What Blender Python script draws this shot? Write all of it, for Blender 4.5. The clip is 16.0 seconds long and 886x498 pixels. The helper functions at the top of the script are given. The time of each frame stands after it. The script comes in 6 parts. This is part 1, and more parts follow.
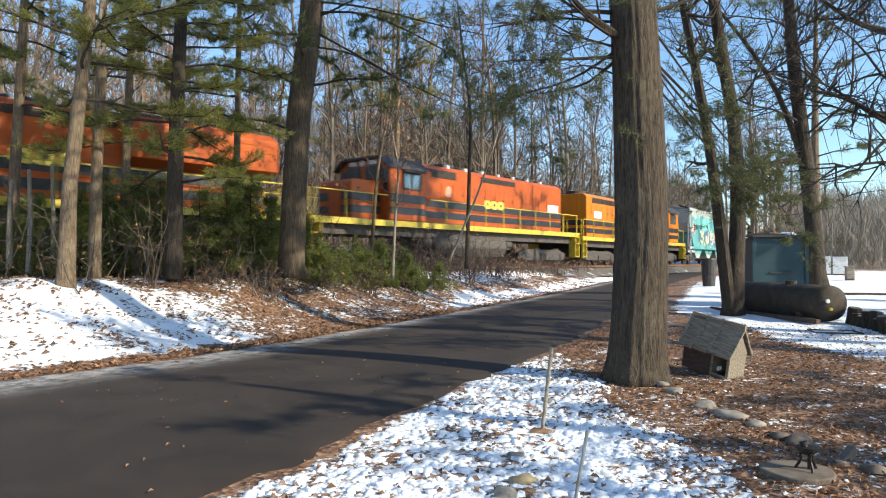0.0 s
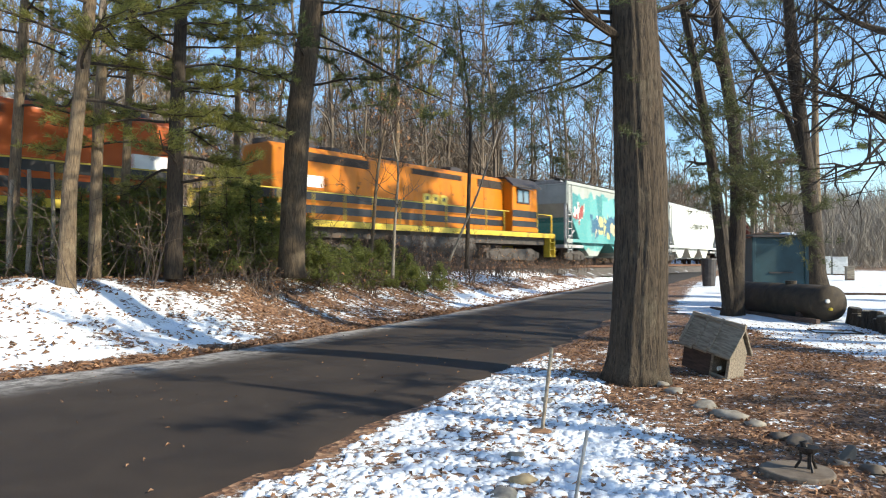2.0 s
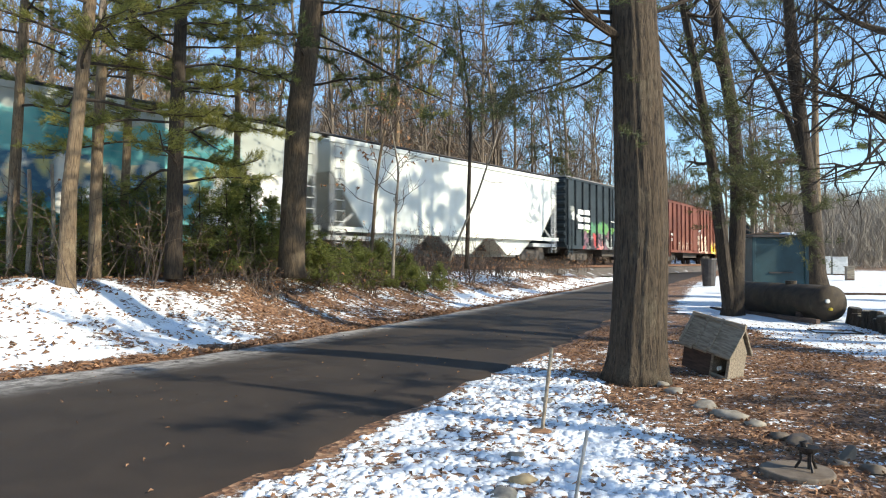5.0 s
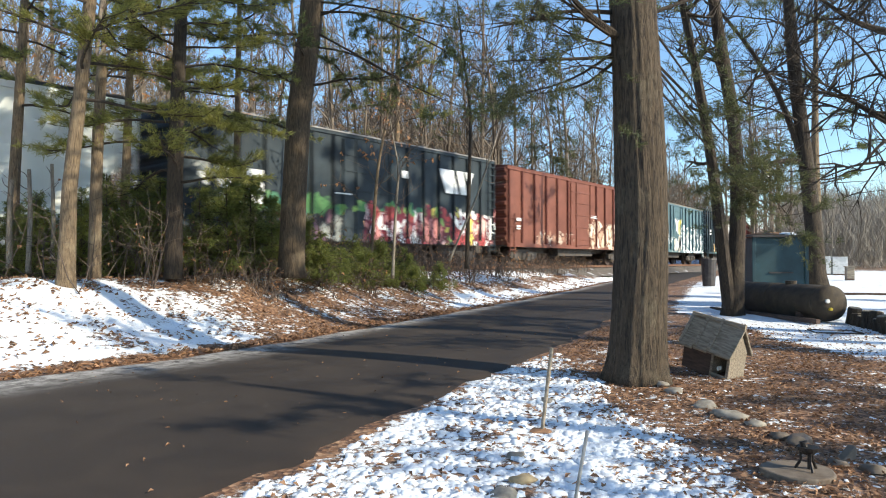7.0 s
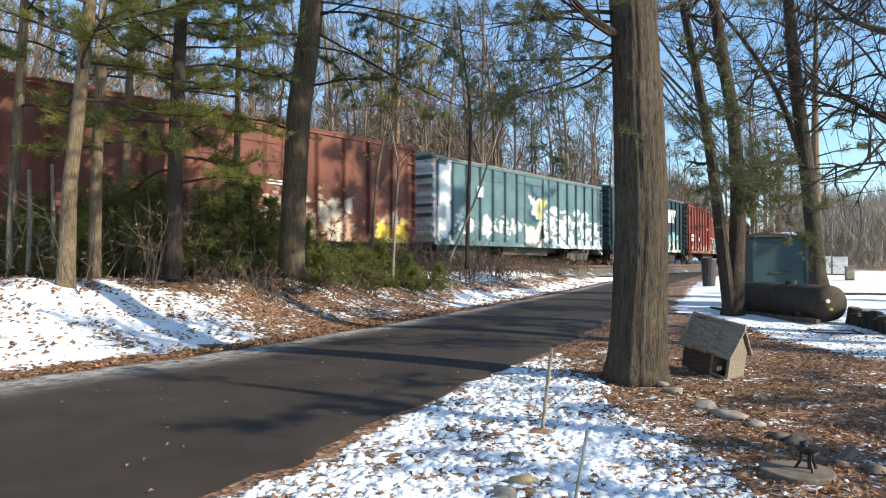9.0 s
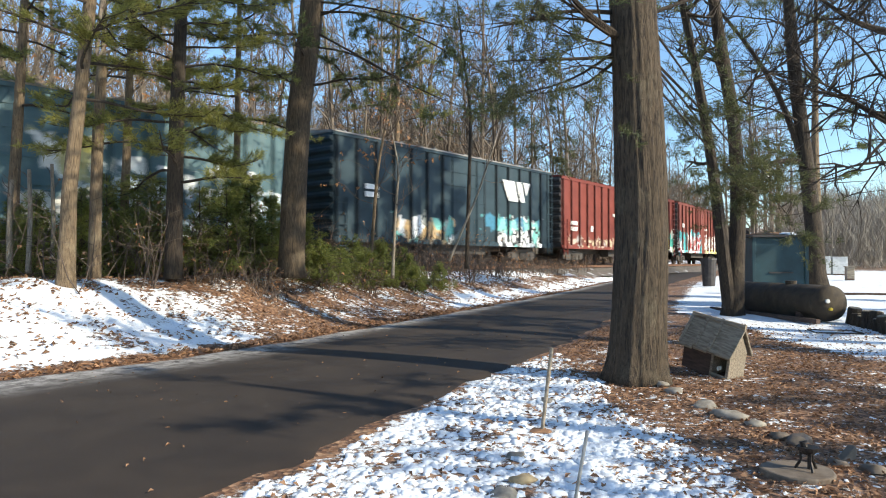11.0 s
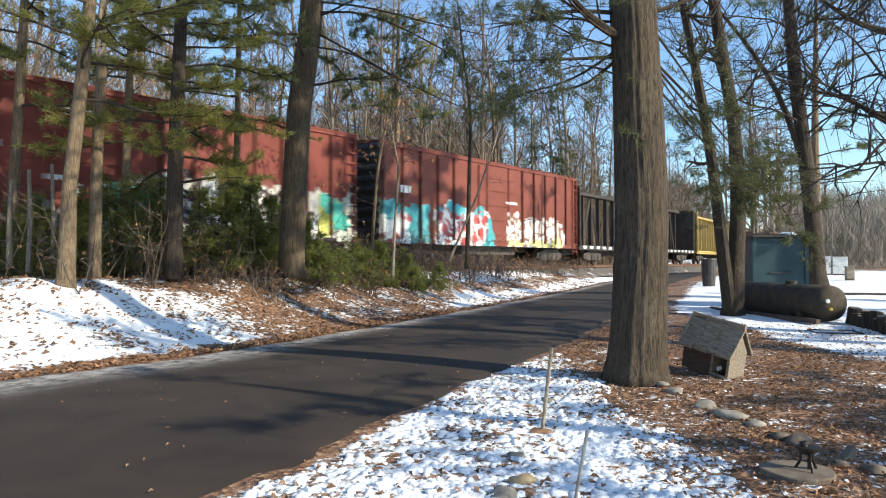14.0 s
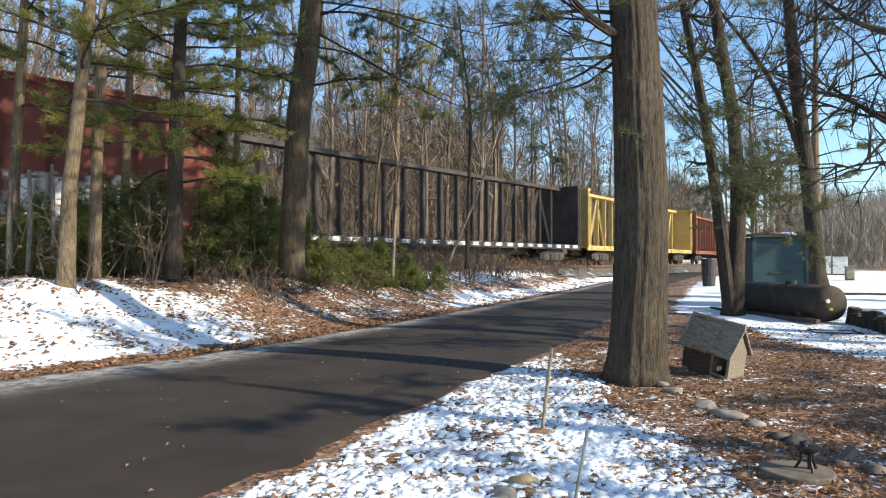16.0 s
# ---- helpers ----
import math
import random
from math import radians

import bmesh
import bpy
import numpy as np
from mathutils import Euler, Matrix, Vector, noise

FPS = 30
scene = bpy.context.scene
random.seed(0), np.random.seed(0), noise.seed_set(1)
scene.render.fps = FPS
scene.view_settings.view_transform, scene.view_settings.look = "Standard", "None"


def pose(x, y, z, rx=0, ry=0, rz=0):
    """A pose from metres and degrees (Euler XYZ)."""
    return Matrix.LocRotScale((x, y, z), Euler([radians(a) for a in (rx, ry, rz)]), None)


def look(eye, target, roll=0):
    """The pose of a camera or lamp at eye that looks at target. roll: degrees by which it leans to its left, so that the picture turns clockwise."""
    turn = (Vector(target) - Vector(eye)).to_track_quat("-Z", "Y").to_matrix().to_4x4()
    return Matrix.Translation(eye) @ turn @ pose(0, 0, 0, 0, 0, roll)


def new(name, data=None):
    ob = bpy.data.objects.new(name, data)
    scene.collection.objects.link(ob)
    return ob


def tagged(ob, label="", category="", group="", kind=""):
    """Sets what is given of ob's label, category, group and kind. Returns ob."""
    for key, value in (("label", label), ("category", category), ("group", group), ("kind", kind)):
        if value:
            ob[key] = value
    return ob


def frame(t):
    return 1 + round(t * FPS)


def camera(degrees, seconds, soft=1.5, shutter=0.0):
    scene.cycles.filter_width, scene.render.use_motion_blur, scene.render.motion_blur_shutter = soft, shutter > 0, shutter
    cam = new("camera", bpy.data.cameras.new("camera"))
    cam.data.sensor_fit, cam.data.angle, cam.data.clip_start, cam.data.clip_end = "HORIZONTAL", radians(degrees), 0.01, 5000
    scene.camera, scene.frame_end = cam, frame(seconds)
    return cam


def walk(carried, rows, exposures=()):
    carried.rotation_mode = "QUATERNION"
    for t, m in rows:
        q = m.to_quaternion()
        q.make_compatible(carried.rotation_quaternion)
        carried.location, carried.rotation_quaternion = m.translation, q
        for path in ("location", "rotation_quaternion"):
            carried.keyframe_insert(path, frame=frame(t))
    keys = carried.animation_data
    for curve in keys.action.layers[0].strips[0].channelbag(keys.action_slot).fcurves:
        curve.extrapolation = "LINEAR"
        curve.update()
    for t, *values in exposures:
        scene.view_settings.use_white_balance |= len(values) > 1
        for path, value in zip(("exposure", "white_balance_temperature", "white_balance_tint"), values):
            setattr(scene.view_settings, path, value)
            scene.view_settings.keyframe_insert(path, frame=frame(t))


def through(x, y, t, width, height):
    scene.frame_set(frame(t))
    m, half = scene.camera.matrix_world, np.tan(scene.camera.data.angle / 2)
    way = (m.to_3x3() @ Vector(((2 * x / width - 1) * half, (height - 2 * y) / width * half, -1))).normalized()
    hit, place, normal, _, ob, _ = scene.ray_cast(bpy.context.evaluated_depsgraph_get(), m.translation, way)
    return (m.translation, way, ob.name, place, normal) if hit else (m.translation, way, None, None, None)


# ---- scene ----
EYE = 1.5
cam = camera(66.3, 16.0, soft=1.05, shutter=0.5)
walk(cam, [(0.0, pose(0, 0, EYE, 91.08, 0, 0)), (16.0, pose(0, 0, EYE, 91.08, 0, 0))],
     exposures=[(0.0, 0.8, 6680, 3), (16.0, 0.8, 6680, 3)])

# ---- light ----
SUN_ELEVATION = 30.0
SUN_WAY = Vector((0.89, -0.456, 0.0)).normalized()      # level direction towards the sun
world = bpy.data.worlds.new("sky")
scene.world = world
world.use_nodes = True
wn = world.node_tree.nodes
sky = wn.new("ShaderNodeTexSky")
sky.sky_type = "NISHITA"
sky.sun_disc = False
sky.sun_elevation = radians(SUN_ELEVATION)
sky.sun_rotation = math.atan2(SUN_WAY.x, SUN_WAY.y)
sky.air_density, sky.dust_density, sky.ozone_density = 1.0, 0.4, 4.4
world.node_tree.links.new(sky.outputs[0], wn["Background"].inputs[0])
wn["Background"].inputs[1].default_value = 0.15
sun = new("sun", bpy.data.lights.new("sun", "SUN"))
sun.data.energy, sun.data.angle, sun.data.color = 4.0, radians(0.55), (1.0, 0.9, 0.76)
tilt = math.radians(SUN_ELEVATION)
sun.matrix_world = look((20, -10, 30), Vector((20, -10, 30)) - Vector((SUN_WAY.x * math.cos(tilt), SUN_WAY.y * math.cos(tilt), math.sin(tilt))))


# ---- mesh tools ----
class Shape:
    """Collects vertices and faces of one mesh."""

    def __init__(self):
        self.v, self.f, self.n = [], [], 0

    def add(self, verts, faces):
        verts = np.asarray(verts, float)
        self.v.append(verts)
        k = self.n
        self.f.extend([tuple(i + k for i in q) for q in faces])
        self.n += len(verts)
        return self

    def box(self, x0, x1, y0, y1, z0, z1, m=None):
        p = np.array([(x, y, z) for z in (z0, z1) for y in (y0, y1) for x in (x0, x1)], float)
        if m is not None:
            p = np.array([m @ Vector(q) for q in p])
        return self.add(p, [(0, 2, 3, 1), (4, 5, 7, 6), (0, 1, 5, 4), (2, 6, 7, 3), (0, 4, 6, 2), (1, 3, 7, 5)])

    def prism(self, outline, lo, hi, axis="y"):
        """A flat outline pushed through along one axis. axis y: outline in x, z; axis x: outline in y, z; axis z: outline in x, y."""
        n, p = len(outline), []
        for d in (lo, hi):
            for a, b in outline:
                p.append({"y": (a, d, b), "x": (d, a, b), "z": (a, b, d)}[axis])
        faces = [tuple(range(n)), tuple(range(2 * n - 1, n - 1, -1))]
        faces += [(i, n + i, n + (i + 1) % n, (i + 1) % n) for i in range(n)]
        return self.add(p, faces)

    def tube(self, points, radii, sides=6, cap=True, wobble=0.0, rng=None):
        """A tapered tube along a line of points."""
        pts = np.asarray(points, float)
        m = len(pts)
        radii = np.broadcast_to(np.asarray(radii, float), (m,))
        tang = np.gradient(pts, axis=0)
        tang /= np.linalg.norm(tang, axis=1)[:, None] + 1e-9
        ref = np.where(np.abs(tang[:, 2:3]) > 0.9, np.array([[1.0, 0, 0]]), np.array([[0, 0, 1.0]]))
        if np.abs(tang[:, 2]).max() > 0.9 and np.abs(tang[:, 2]).min() <= 0.9:
            ref = np.tile(np.array([[0.6, 0.8, 0.0]]), (m, 1))
        a = np.cross(tang, ref)
        a /= np.linalg.norm(a, axis=1)[:, None] + 1e-9
        b = np.cross(tang, a)
        ang = np.arange(sides) * 2 * np.pi / sides
        ring = a[:, None, :] * np.cos(ang)[None, :, None] + b[:, None, :] * np.sin(ang)[None, :, None]
        r = radii[:, None] * np.ones((1, sides))
        if wobble:
            r = r * (1 + wobble * rng.standard_normal((m, sides)))
        v = (pts[:, None, :] + ring * r[:, :, None]).reshape(-1, 3)
        f = [(i * sides + j, i * sides + (j + 1) % sides, (i + 1) * sides + (j + 1) % sides, (i + 1) * sides + j)
             for i in range(m - 1) for j in range(sides)]
        if cap:
            f += [tuple(range(sides - 1, -1, -1)), tuple((m - 1) * sides + j for j in range(sides))]
        return self.add(v, f)

    def rod(self, a, b, r, sides=6):
        return self.tube([a, b], [r, r], sides)

    def blob(self, centre, size, rng, rough=0.15, rings=5, seg=8):
        """A lumpy rounded stone or clod."""
        v, cx = [], np.asarray(centre, float)
        sx, sy, sz = size
        v.append((0, 0, -sz))
        for i in range(1, rings):
            p = -math.pi / 2 + math.pi * i / rings
            for j in range(seg):
                q = 2 * math.pi * j / seg
                k = 1 + rough * rng.uniform(-1, 1)
                v.append((sx * math.cos(p) * math.cos(q) * k, sy * math.cos(p) * math.sin(q) * k, sz * math.sin(p) * k))
        v.append((0, 0, sz))
        top = len(v) - 1
        f = []
        for j in range(seg):
            f.append((0, 1 + (j + 1) % seg, 1 + j))
            f.append((top, top - seg + j, top - seg + (j + 1) % seg))
        for i in range(rings - 2):
            for j in range(seg):
                f.append((1 + i * seg + j, 1 + i * seg + (j + 1) % seg, 1 + (i + 1) * seg + (j + 1) % seg, 1 + (i + 1) * seg + j))
        return self.add(np.array(v) + cx, f)

    def mesh(self, name, smooth=False):
        me = bpy.data.meshes.new(name)
        if self.n:
            me.from_pydata(np.concatenate(self.v).tolist(), [], self.f)
        if smooth:
            me.polygons.foreach_set("use_smooth", [True] * len(me.polygons))
        me.update()
        return me


def quads_mesh(name, corners):
    """A mesh of loose four-cornered faces; corners has the form (n, 4, 3)."""
    n = len(corners)
    me = bpy.data.meshes.new(name)
    me.vertices.add(4 * n)
    me.vertices.foreach_set("co", np.ascontiguousarray(corners, dtype=np.float32).ravel())
    me.loops.add(4 * n)
    me.loops.foreach_set("vertex_index", np.arange(4 * n, dtype=np.int32))
    me.polygons.add(n)
    me.polygons.foreach_set("loop_start", np.arange(0, 4 * n, 4, dtype=np.int32))
    me.update(calc_edges=True)
    return me


def part(name, shape, material, parent, label="", smooth=False, bevel=0.0):
    """Links one mesh object under a thing or under a part."""
    me = shape.mesh(name, smooth) if isinstance(shape, Shape) else shape
    if not me.materials:
        me.materials.append(material)
    ob = new(name, me)
    ob.parent = parent
    if label:
        tagged(ob, label)
    if bevel:
        mod = ob.modifiers.new("worn_edges", "BEVEL")
        mod.width, mod.segments, mod.limit_method = bevel, 2, "ANGLE"
    return ob


def thing(name, label, category, m=None, group="", kind=""):
    ob = new(name)
    ob.empty_display_size = 0.2
    if m is not None:
        ob.matrix_basis = m
    return tagged(ob, label, category, group, kind)


# ---- materials ----
def nodes_of(name):
    m = bpy.data.materials.new(name)
    m.use_nodes = True
    nt = m.node_tree
    return m, nt, nt.nodes["Principled BSDF"]


def node(nt, kind, **values):
    nd = nt.nodes.new(kind)
    for key, value in values.items():
        nd.inputs[key.replace("_", " ")].default_value = value
    return nd


def ramp(nt, source, stops):
    nd = nt.nodes.new("ShaderNodeValToRGB")
    nd.color_ramp.elements.remove(nd.color_ramp.elements[1])
    nd.color_ramp.elements[0].position, nd.color_ramp.elements[0].color = stops[0][0], (*stops[0][1], 1)
    for place, colour in stops[1:]:
        nd.color_ramp.elements.new(place).color = (*colour, 1)
    nt.links.new(source, nd.inputs[0])
    return nd.outputs[0]


def mixed(nt, factor, a, b, how="MIX"):
    nd = nt.nodes.new("ShaderNodeMix")
    nd.data_type, nd.blend_type = "RGBA", how
    for value, socket in ((factor, nd.inputs[0]), (a, nd.inputs[6]), (b, nd.inputs[7])):
        if isinstance(value, bpy.types.NodeSocket):
            nt.links.new(value, socket)
        elif isinstance(value, tuple):
            socket.default_value = (*value, 1)
        else:
            socket.default_value = value
    return nd.outputs[2]


def arith(nt, how, a, b=0.0, clamp=False):
    nd = nt.nodes.new("ShaderNodeMath")
    nd.operation, nd.use_clamp = how, clamp
    for value, socket in ((a, nd.inputs[0]), (b, nd.inputs[1])):
        if isinstance(value, bpy.types.NodeSocket):
            nt.links.new(value, socket)
        else:
            socket.default_value = value
    return nd.outputs[0]


def where(nt, stretch=(1, 1, 1)):
    co = nt.nodes.new("ShaderNodeTexCoord")
    mp = nt.nodes.new("ShaderNodeMapping")
    mp.inputs["Scale"].default_value = stretch
    nt.links.new(co.outputs["Object"], mp.inputs[0])
    return mp.outputs[0]


def grain(nt, place, scale, detail=4.0, rough=0.6, distort=0.0):
    nd = node(nt, "ShaderNodeTexNoise", Scale=scale, Detail=detail, Roughness=rough, Distortion=distort)
    nt.links.new(place, nd.inputs["Vector"])
    return nd.outputs[0]


def bumped(nt, bsdf, height, strength, distance):
    nd = node(nt, "ShaderNodeBump", Strength=strength, Distance=distance)
    nt.links.new(height, nd.inputs["Height"])
    nt.links.new(nd.outputs[0], bsdf.inputs["Normal"])


def surface(name, low, high, scale=6.0, stain=None, stain_scale=1.2, stain_from=0.55, rough=0.6, metal=0.0, bump=0.2, depth=0.01,
            stretch=(1, 1, 1), per_object=0.0, per_island=0.0):
    """Two-scale procedural surface: fine grain between two colours, larger stains of a third."""
    m, nt, bsdf = nodes_of(name)
    at = where(nt, stretch)
    fine = grain(nt, at, scale)
    colour = ramp(nt, fine, [(0.3, low), (0.7, high)])
    if stain:
        big = grain(nt, at, stain_scale, 5.0, 0.65)
        mask = ramp(nt, big, [(stain_from, (0, 0, 0)), (stain_from + 0.12, (1, 1, 1))])
        colour = mixed(nt, mask, colour, stain)
    if per_object or per_island:
        src = nt.nodes.new("ShaderNodeObjectInfo").outputs["Random"] if per_object else nt.nodes.new("ShaderNodeNewGeometry").outputs["Random Per Island"]
        k = per_object or per_island
        shade = ramp(nt, src, [(0.0, (1 - k,) * 3), (1.0, (1 + k,) * 3)])
        colour = mixed(nt, 1.0, colour, shade, "MULTIPLY")
    nt.links.new(colour, bsdf.inputs["Base Color"])
    bsdf.inputs["Roughness"].default_value, bsdf.inputs["Metallic"].default_value = rough, metal
    if bump:
        bumped(nt, bsdf, fine, bump, depth)
    return m


def bark(name, low, high, lichen, scale=1.0):
    """Furrowed bark: long upright ridges, plus pale lichen patches."""
    m, nt, bsdf = nodes_of(name)
    at = where(nt, (21 * scale, 21 * scale, 2.6 * scale))
    ridges = grain(nt, at, 1.0, 7.0, 0.68, 1.1)
    colour = ramp(nt, ridges, [(0.34, low), (0.62, high)])
    flat = where(nt)
    patch = ramp(nt, grain(nt, flat, 2.2, 5.0, 0.7), [(0.56, (0, 0, 0)), (0.7, (0.55,) * 3)])
    colour = mixed(nt, patch, colour, lichen)
    nt.links.new(colour, bsdf.inputs["Base Color"])
    bsdf.inputs["Roughness"].default_value = 0.9
    bumped(nt, bsdf, ridges, 1.0, 0.05)
    return m


def foliage(name, low, high, shine=0.5, through=0.35):
    m, nt, bsdf = nodes_of(name)
    src = nt.nodes.new("ShaderNodeNewGeometry").outputs["Random Per Island"]
    colour = ramp(nt, src, [(0.0, low), (1.0, high)])
    nt.links.new(colour, bsdf.inputs["Base Color"])
    bsdf.inputs["Roughness"].default_value = shine
    soft = nt.nodes.new("ShaderNodeBsdfTranslucent")
    nt.links.new(colour, soft.inputs[0])
    both = nt.nodes.new("ShaderNodeMixShader")
    both.inputs[0].default_value = through
    nt.links.new(bsdf.outputs[0], both.inputs[1])
    nt.links.new(soft.outputs[0], both.inputs[2])
    nt.links.new(both.outputs[0], nt.nodes["Material Output"].inputs[0])
    return m


BARK_PINE = bark("pine_bark", (0.016, 0.011, 0.008), (0.125, 0.09, 0.058), (0.18, 0.15, 0.1), 1.7)
BARK_GREY = bark("grey_bark", (0.07, 0.047, 0.03), (0.26, 0.185, 0.112), (0.31, 0.25, 0.16), 1.6)
BARK_WARM = bark("warm_brown_bark", (0.03, 0.02, 0.013), (0.15, 0.105, 0.062), (0.19, 0.145, 0.09), 1.6)
BARK_DARK = bark("dark_bark", (0.018, 0.013, 0.009), (0.075, 0.053, 0.035), (0.11, 0.085, 0.055), 1.6)
BARK_PALE = bark("pale_bark", (0.16, 0.13, 0.1), (0.38, 0.32, 0.25), (0.42, 0.38, 0.3), 2.5)
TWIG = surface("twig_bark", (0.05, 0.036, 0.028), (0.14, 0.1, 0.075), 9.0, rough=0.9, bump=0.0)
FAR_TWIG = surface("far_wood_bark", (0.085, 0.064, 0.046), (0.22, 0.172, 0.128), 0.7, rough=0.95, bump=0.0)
# paler than FAR_TWIG: the haze of distance is put into the colour
HAZY_TWIG = surface("haze_paled_far_bark", (0.17, 0.15, 0.125), (0.34, 0.3, 0.25), 0.7, rough=0.95, bump=0.0)
NEEDLES = foliage("pine_needles", (0.12, 0.135, 0.03), (0.4, 0.37, 0.1), 0.5, 0.55)
NEEDLES_DARK = foliage("dark_needles", (0.05, 0.07, 0.024), (0.19, 0.2, 0.065), 0.5, 0.45)
NEEDLES_NEAR = foliage("near_pine_needles", (0.045, 0.058, 0.026), (0.16, 0.165, 0.062), 0.5, 0.45)
NEEDLES_YOUNG = foliage("young_needles", (0.075, 0.1, 0.022), (0.27, 0.285, 0.07), 0.5, 0.5)
LEAF_DRY = foliage("dry_leaves", (0.1, 0.05, 0.026), (0.42, 0.235, 0.13), 0.8, 0.15)
LEAF_HANG = foliage("withered_leaves", (0.2, 0.09, 0.04), (0.45, 0.24, 0.11), 0.7, 0.3)
SNOW = surface("old_snow", (0.66, 0.69, 0.73), (0.82, 0.83, 0.85), 14.0, rough=0.55, bump=0.35, depth=0.02)
STONE = surface("field_stone", (0.15, 0.13, 0.105), (0.36, 0.32, 0.265), 9.0, (0.13, 0.13, 0.08), 3.0, 0.6, rough=0.85, bump=0.5, depth=0.01)


# ---- the lie of the land ----
ROAD_D, ROAD_N = (0.44, 0.898), (0.898, -0.44)
RAIL_Z = EYE - 0.207
TRACK = (-2.4070, 28.9298, 0.872828, 0.0027539)      # a point on the line, its heading and its bend


def track_at(s):
    """Place and heading of the track's centre line, s metres along it."""
    x0, y0, th, k = TRACK
    return x0 + (math.sin(th + k * s) - math.sin(th)) / k, y0 - (math.cos(th + k * s) - math.cos(th)) / k, th + k * s


def track_side(x, y):
    """How far a place lies beyond the track (positive away from the road)."""
    x0, y0, th, k = TRACK
    cx, cy = x0 - np.sin(th) / k, y0 + np.cos(th) / k
    return 1 / k - np.hypot(x - cx, y - cy)


def ease(a, b, v):
    t = np.clip((v - a) / (b - a), 0, 1)
    return t * t * (3 - 2 * t)


def road_edges(a):
    """Near and far edge of the road, as distances across, a metres along it."""
    near = np.interp(a, [-40, 3, 7, 12, 20, 32, 60], [-3.05, -3.12, -3.28, -3.3, -3.7, -4.4, -4.6])
    far = np.interp(a, [-40, 4, 8, 14, 27, 60], [-9.6, -8.9, -8.25, -8.1, -7.45, -7.5])
    return near, far


def across(x, y):
    return x * ROAD_N[0] + y * ROAD_N[1], x * ROAD_D[0] + y * ROAD_D[1]


def noise2(x, y, scale, seed=0.0):
    """Cheap smooth waves that never line up."""
    x, y = x / scale + seed, y / scale - seed * 1.7
    return (np.sin(x * 1.3 + 1.7 * np.sin(y * 0.9 + seed)) + np.sin(y * 1.7 + 1.3 * np.sin(x * 1.1 - seed))
            + 0.5 * np.sin(2.9 * x + 2.3 * y + seed)) / 2.5


def base_z(a):
    return 0.5 * ease(8, 40, a) + 0.4 * ease(36, 90, a)


def ground_z(x, y):
    x, y = np.asarray(x, float), np.asarray(y, float)
    c, a = across(x, y)
    near, far = road_edges(a)
    base = base_z(a)
    w = track_side(x, y)
    e = far - c
    bank = ease(0.15, 4.6, e) * (np.maximum(1.13, base) - base)
    z = base + bank
    bumps = 0.05 * noise2(x, y, 0.9, 2.0) + 0.03 * noise2(x, y, 0.33, 5.0)
    z = z + bumps * ease(0.2, 1.2, e) + 0.06 * noise2(x, y, 0.8, 7.0) * ease(0.3, 1.5, e) * (1 - ease(3, 6, e))
    z = z + (0.02 * noise2(x, y, 0.7, 3.0) + 0.012 * noise2(x, y, 0.21, 8.0)) * ease(0.1, 0.8, c - near)
    hill = np.maximum(w - 6, 0)
    z = z + (16.5 * ease(0, 66, hill) + 0.8 * noise2(x, y, 17.0, 1.0) * ease(5, 30, hill)) * (1 - 0.55 * ease(60, 220, y))
    far_out = np.hypot(x, y)
    z = z + 4.0 * ease(75, 160, far_out) * ease(-20, 40, y) + 24 * ease(200, 600, far_out) * (0.8 + 0.25 * noise2(x, y, 160.0, 4.0)) * ease(-60, 120, y)
    return np.where(np.abs(w) < 1.9, np.minimum(z, 0.95), z)


def gz(x, y):
    return float(ground_z(x, y))


def snow_cover(x, y):
    """How much old snow lies at a place: 0 bare leaf litter, 1 closed snow."""
    c, a = across(x, y)
    near, far = road_edges(a)
    e, w = far - c, track_side(x, y)
    wav = noise2(x, y, 0.8, 11.0) * 0.5 + noise2(x, y, 2.6, 4.0) * 0.5
    bank = 0.8 * ease(0.25, 0.7, e + 0.2 * wav) * (1 - ease(4.6, 6.6, e + wav)) * (1 - 0.42 * ease(9.2, 11.4, a + 0.7 * wav + 0.15 * e))
    verge = 0.95 * ease(0.1, 0.35, e) * (1 - ease(1.1, 2.0, e + 0.5 * wav)) * ease(15.5, 20, a + wav)
    strip = 0.78 * ease(2.0, 2.8, e + 0.3 * wav) * (1 - ease(4.4, 5.6, e + 0.4 * wav)) * ease(17, 23, a)
    lawn = 0.64 * ease(-0.32, 0.1, c - near + 0.3 * wav) * (1 - ease(1.65, 2.4, x + 0.45 * wav - 0.02 * (y - 5))) * (1 - 0.6 * ease(9.5, 12.5, y + 1.3 * wav))
    yard = 0.9 * ease(5.9, 6.7, x + 0.45 * wav) * (0.35 + 0.65 * ease(8.5, 11.5, y + 0.6 * wav)) * ease(0.5, 1.5, c - near) * (1 - 0.75 * ease(60, 75, np.hypot(x, y)))
    patches = 0.38 * (c - near > 0.5) + 0.25 * (e > 4) * (w < 4)
    hill = 0.3 * (w > 4)
    return np.clip(np.maximum.reduce([bank, verge, strip, lawn, yard, patches, hill]), 0, 1)


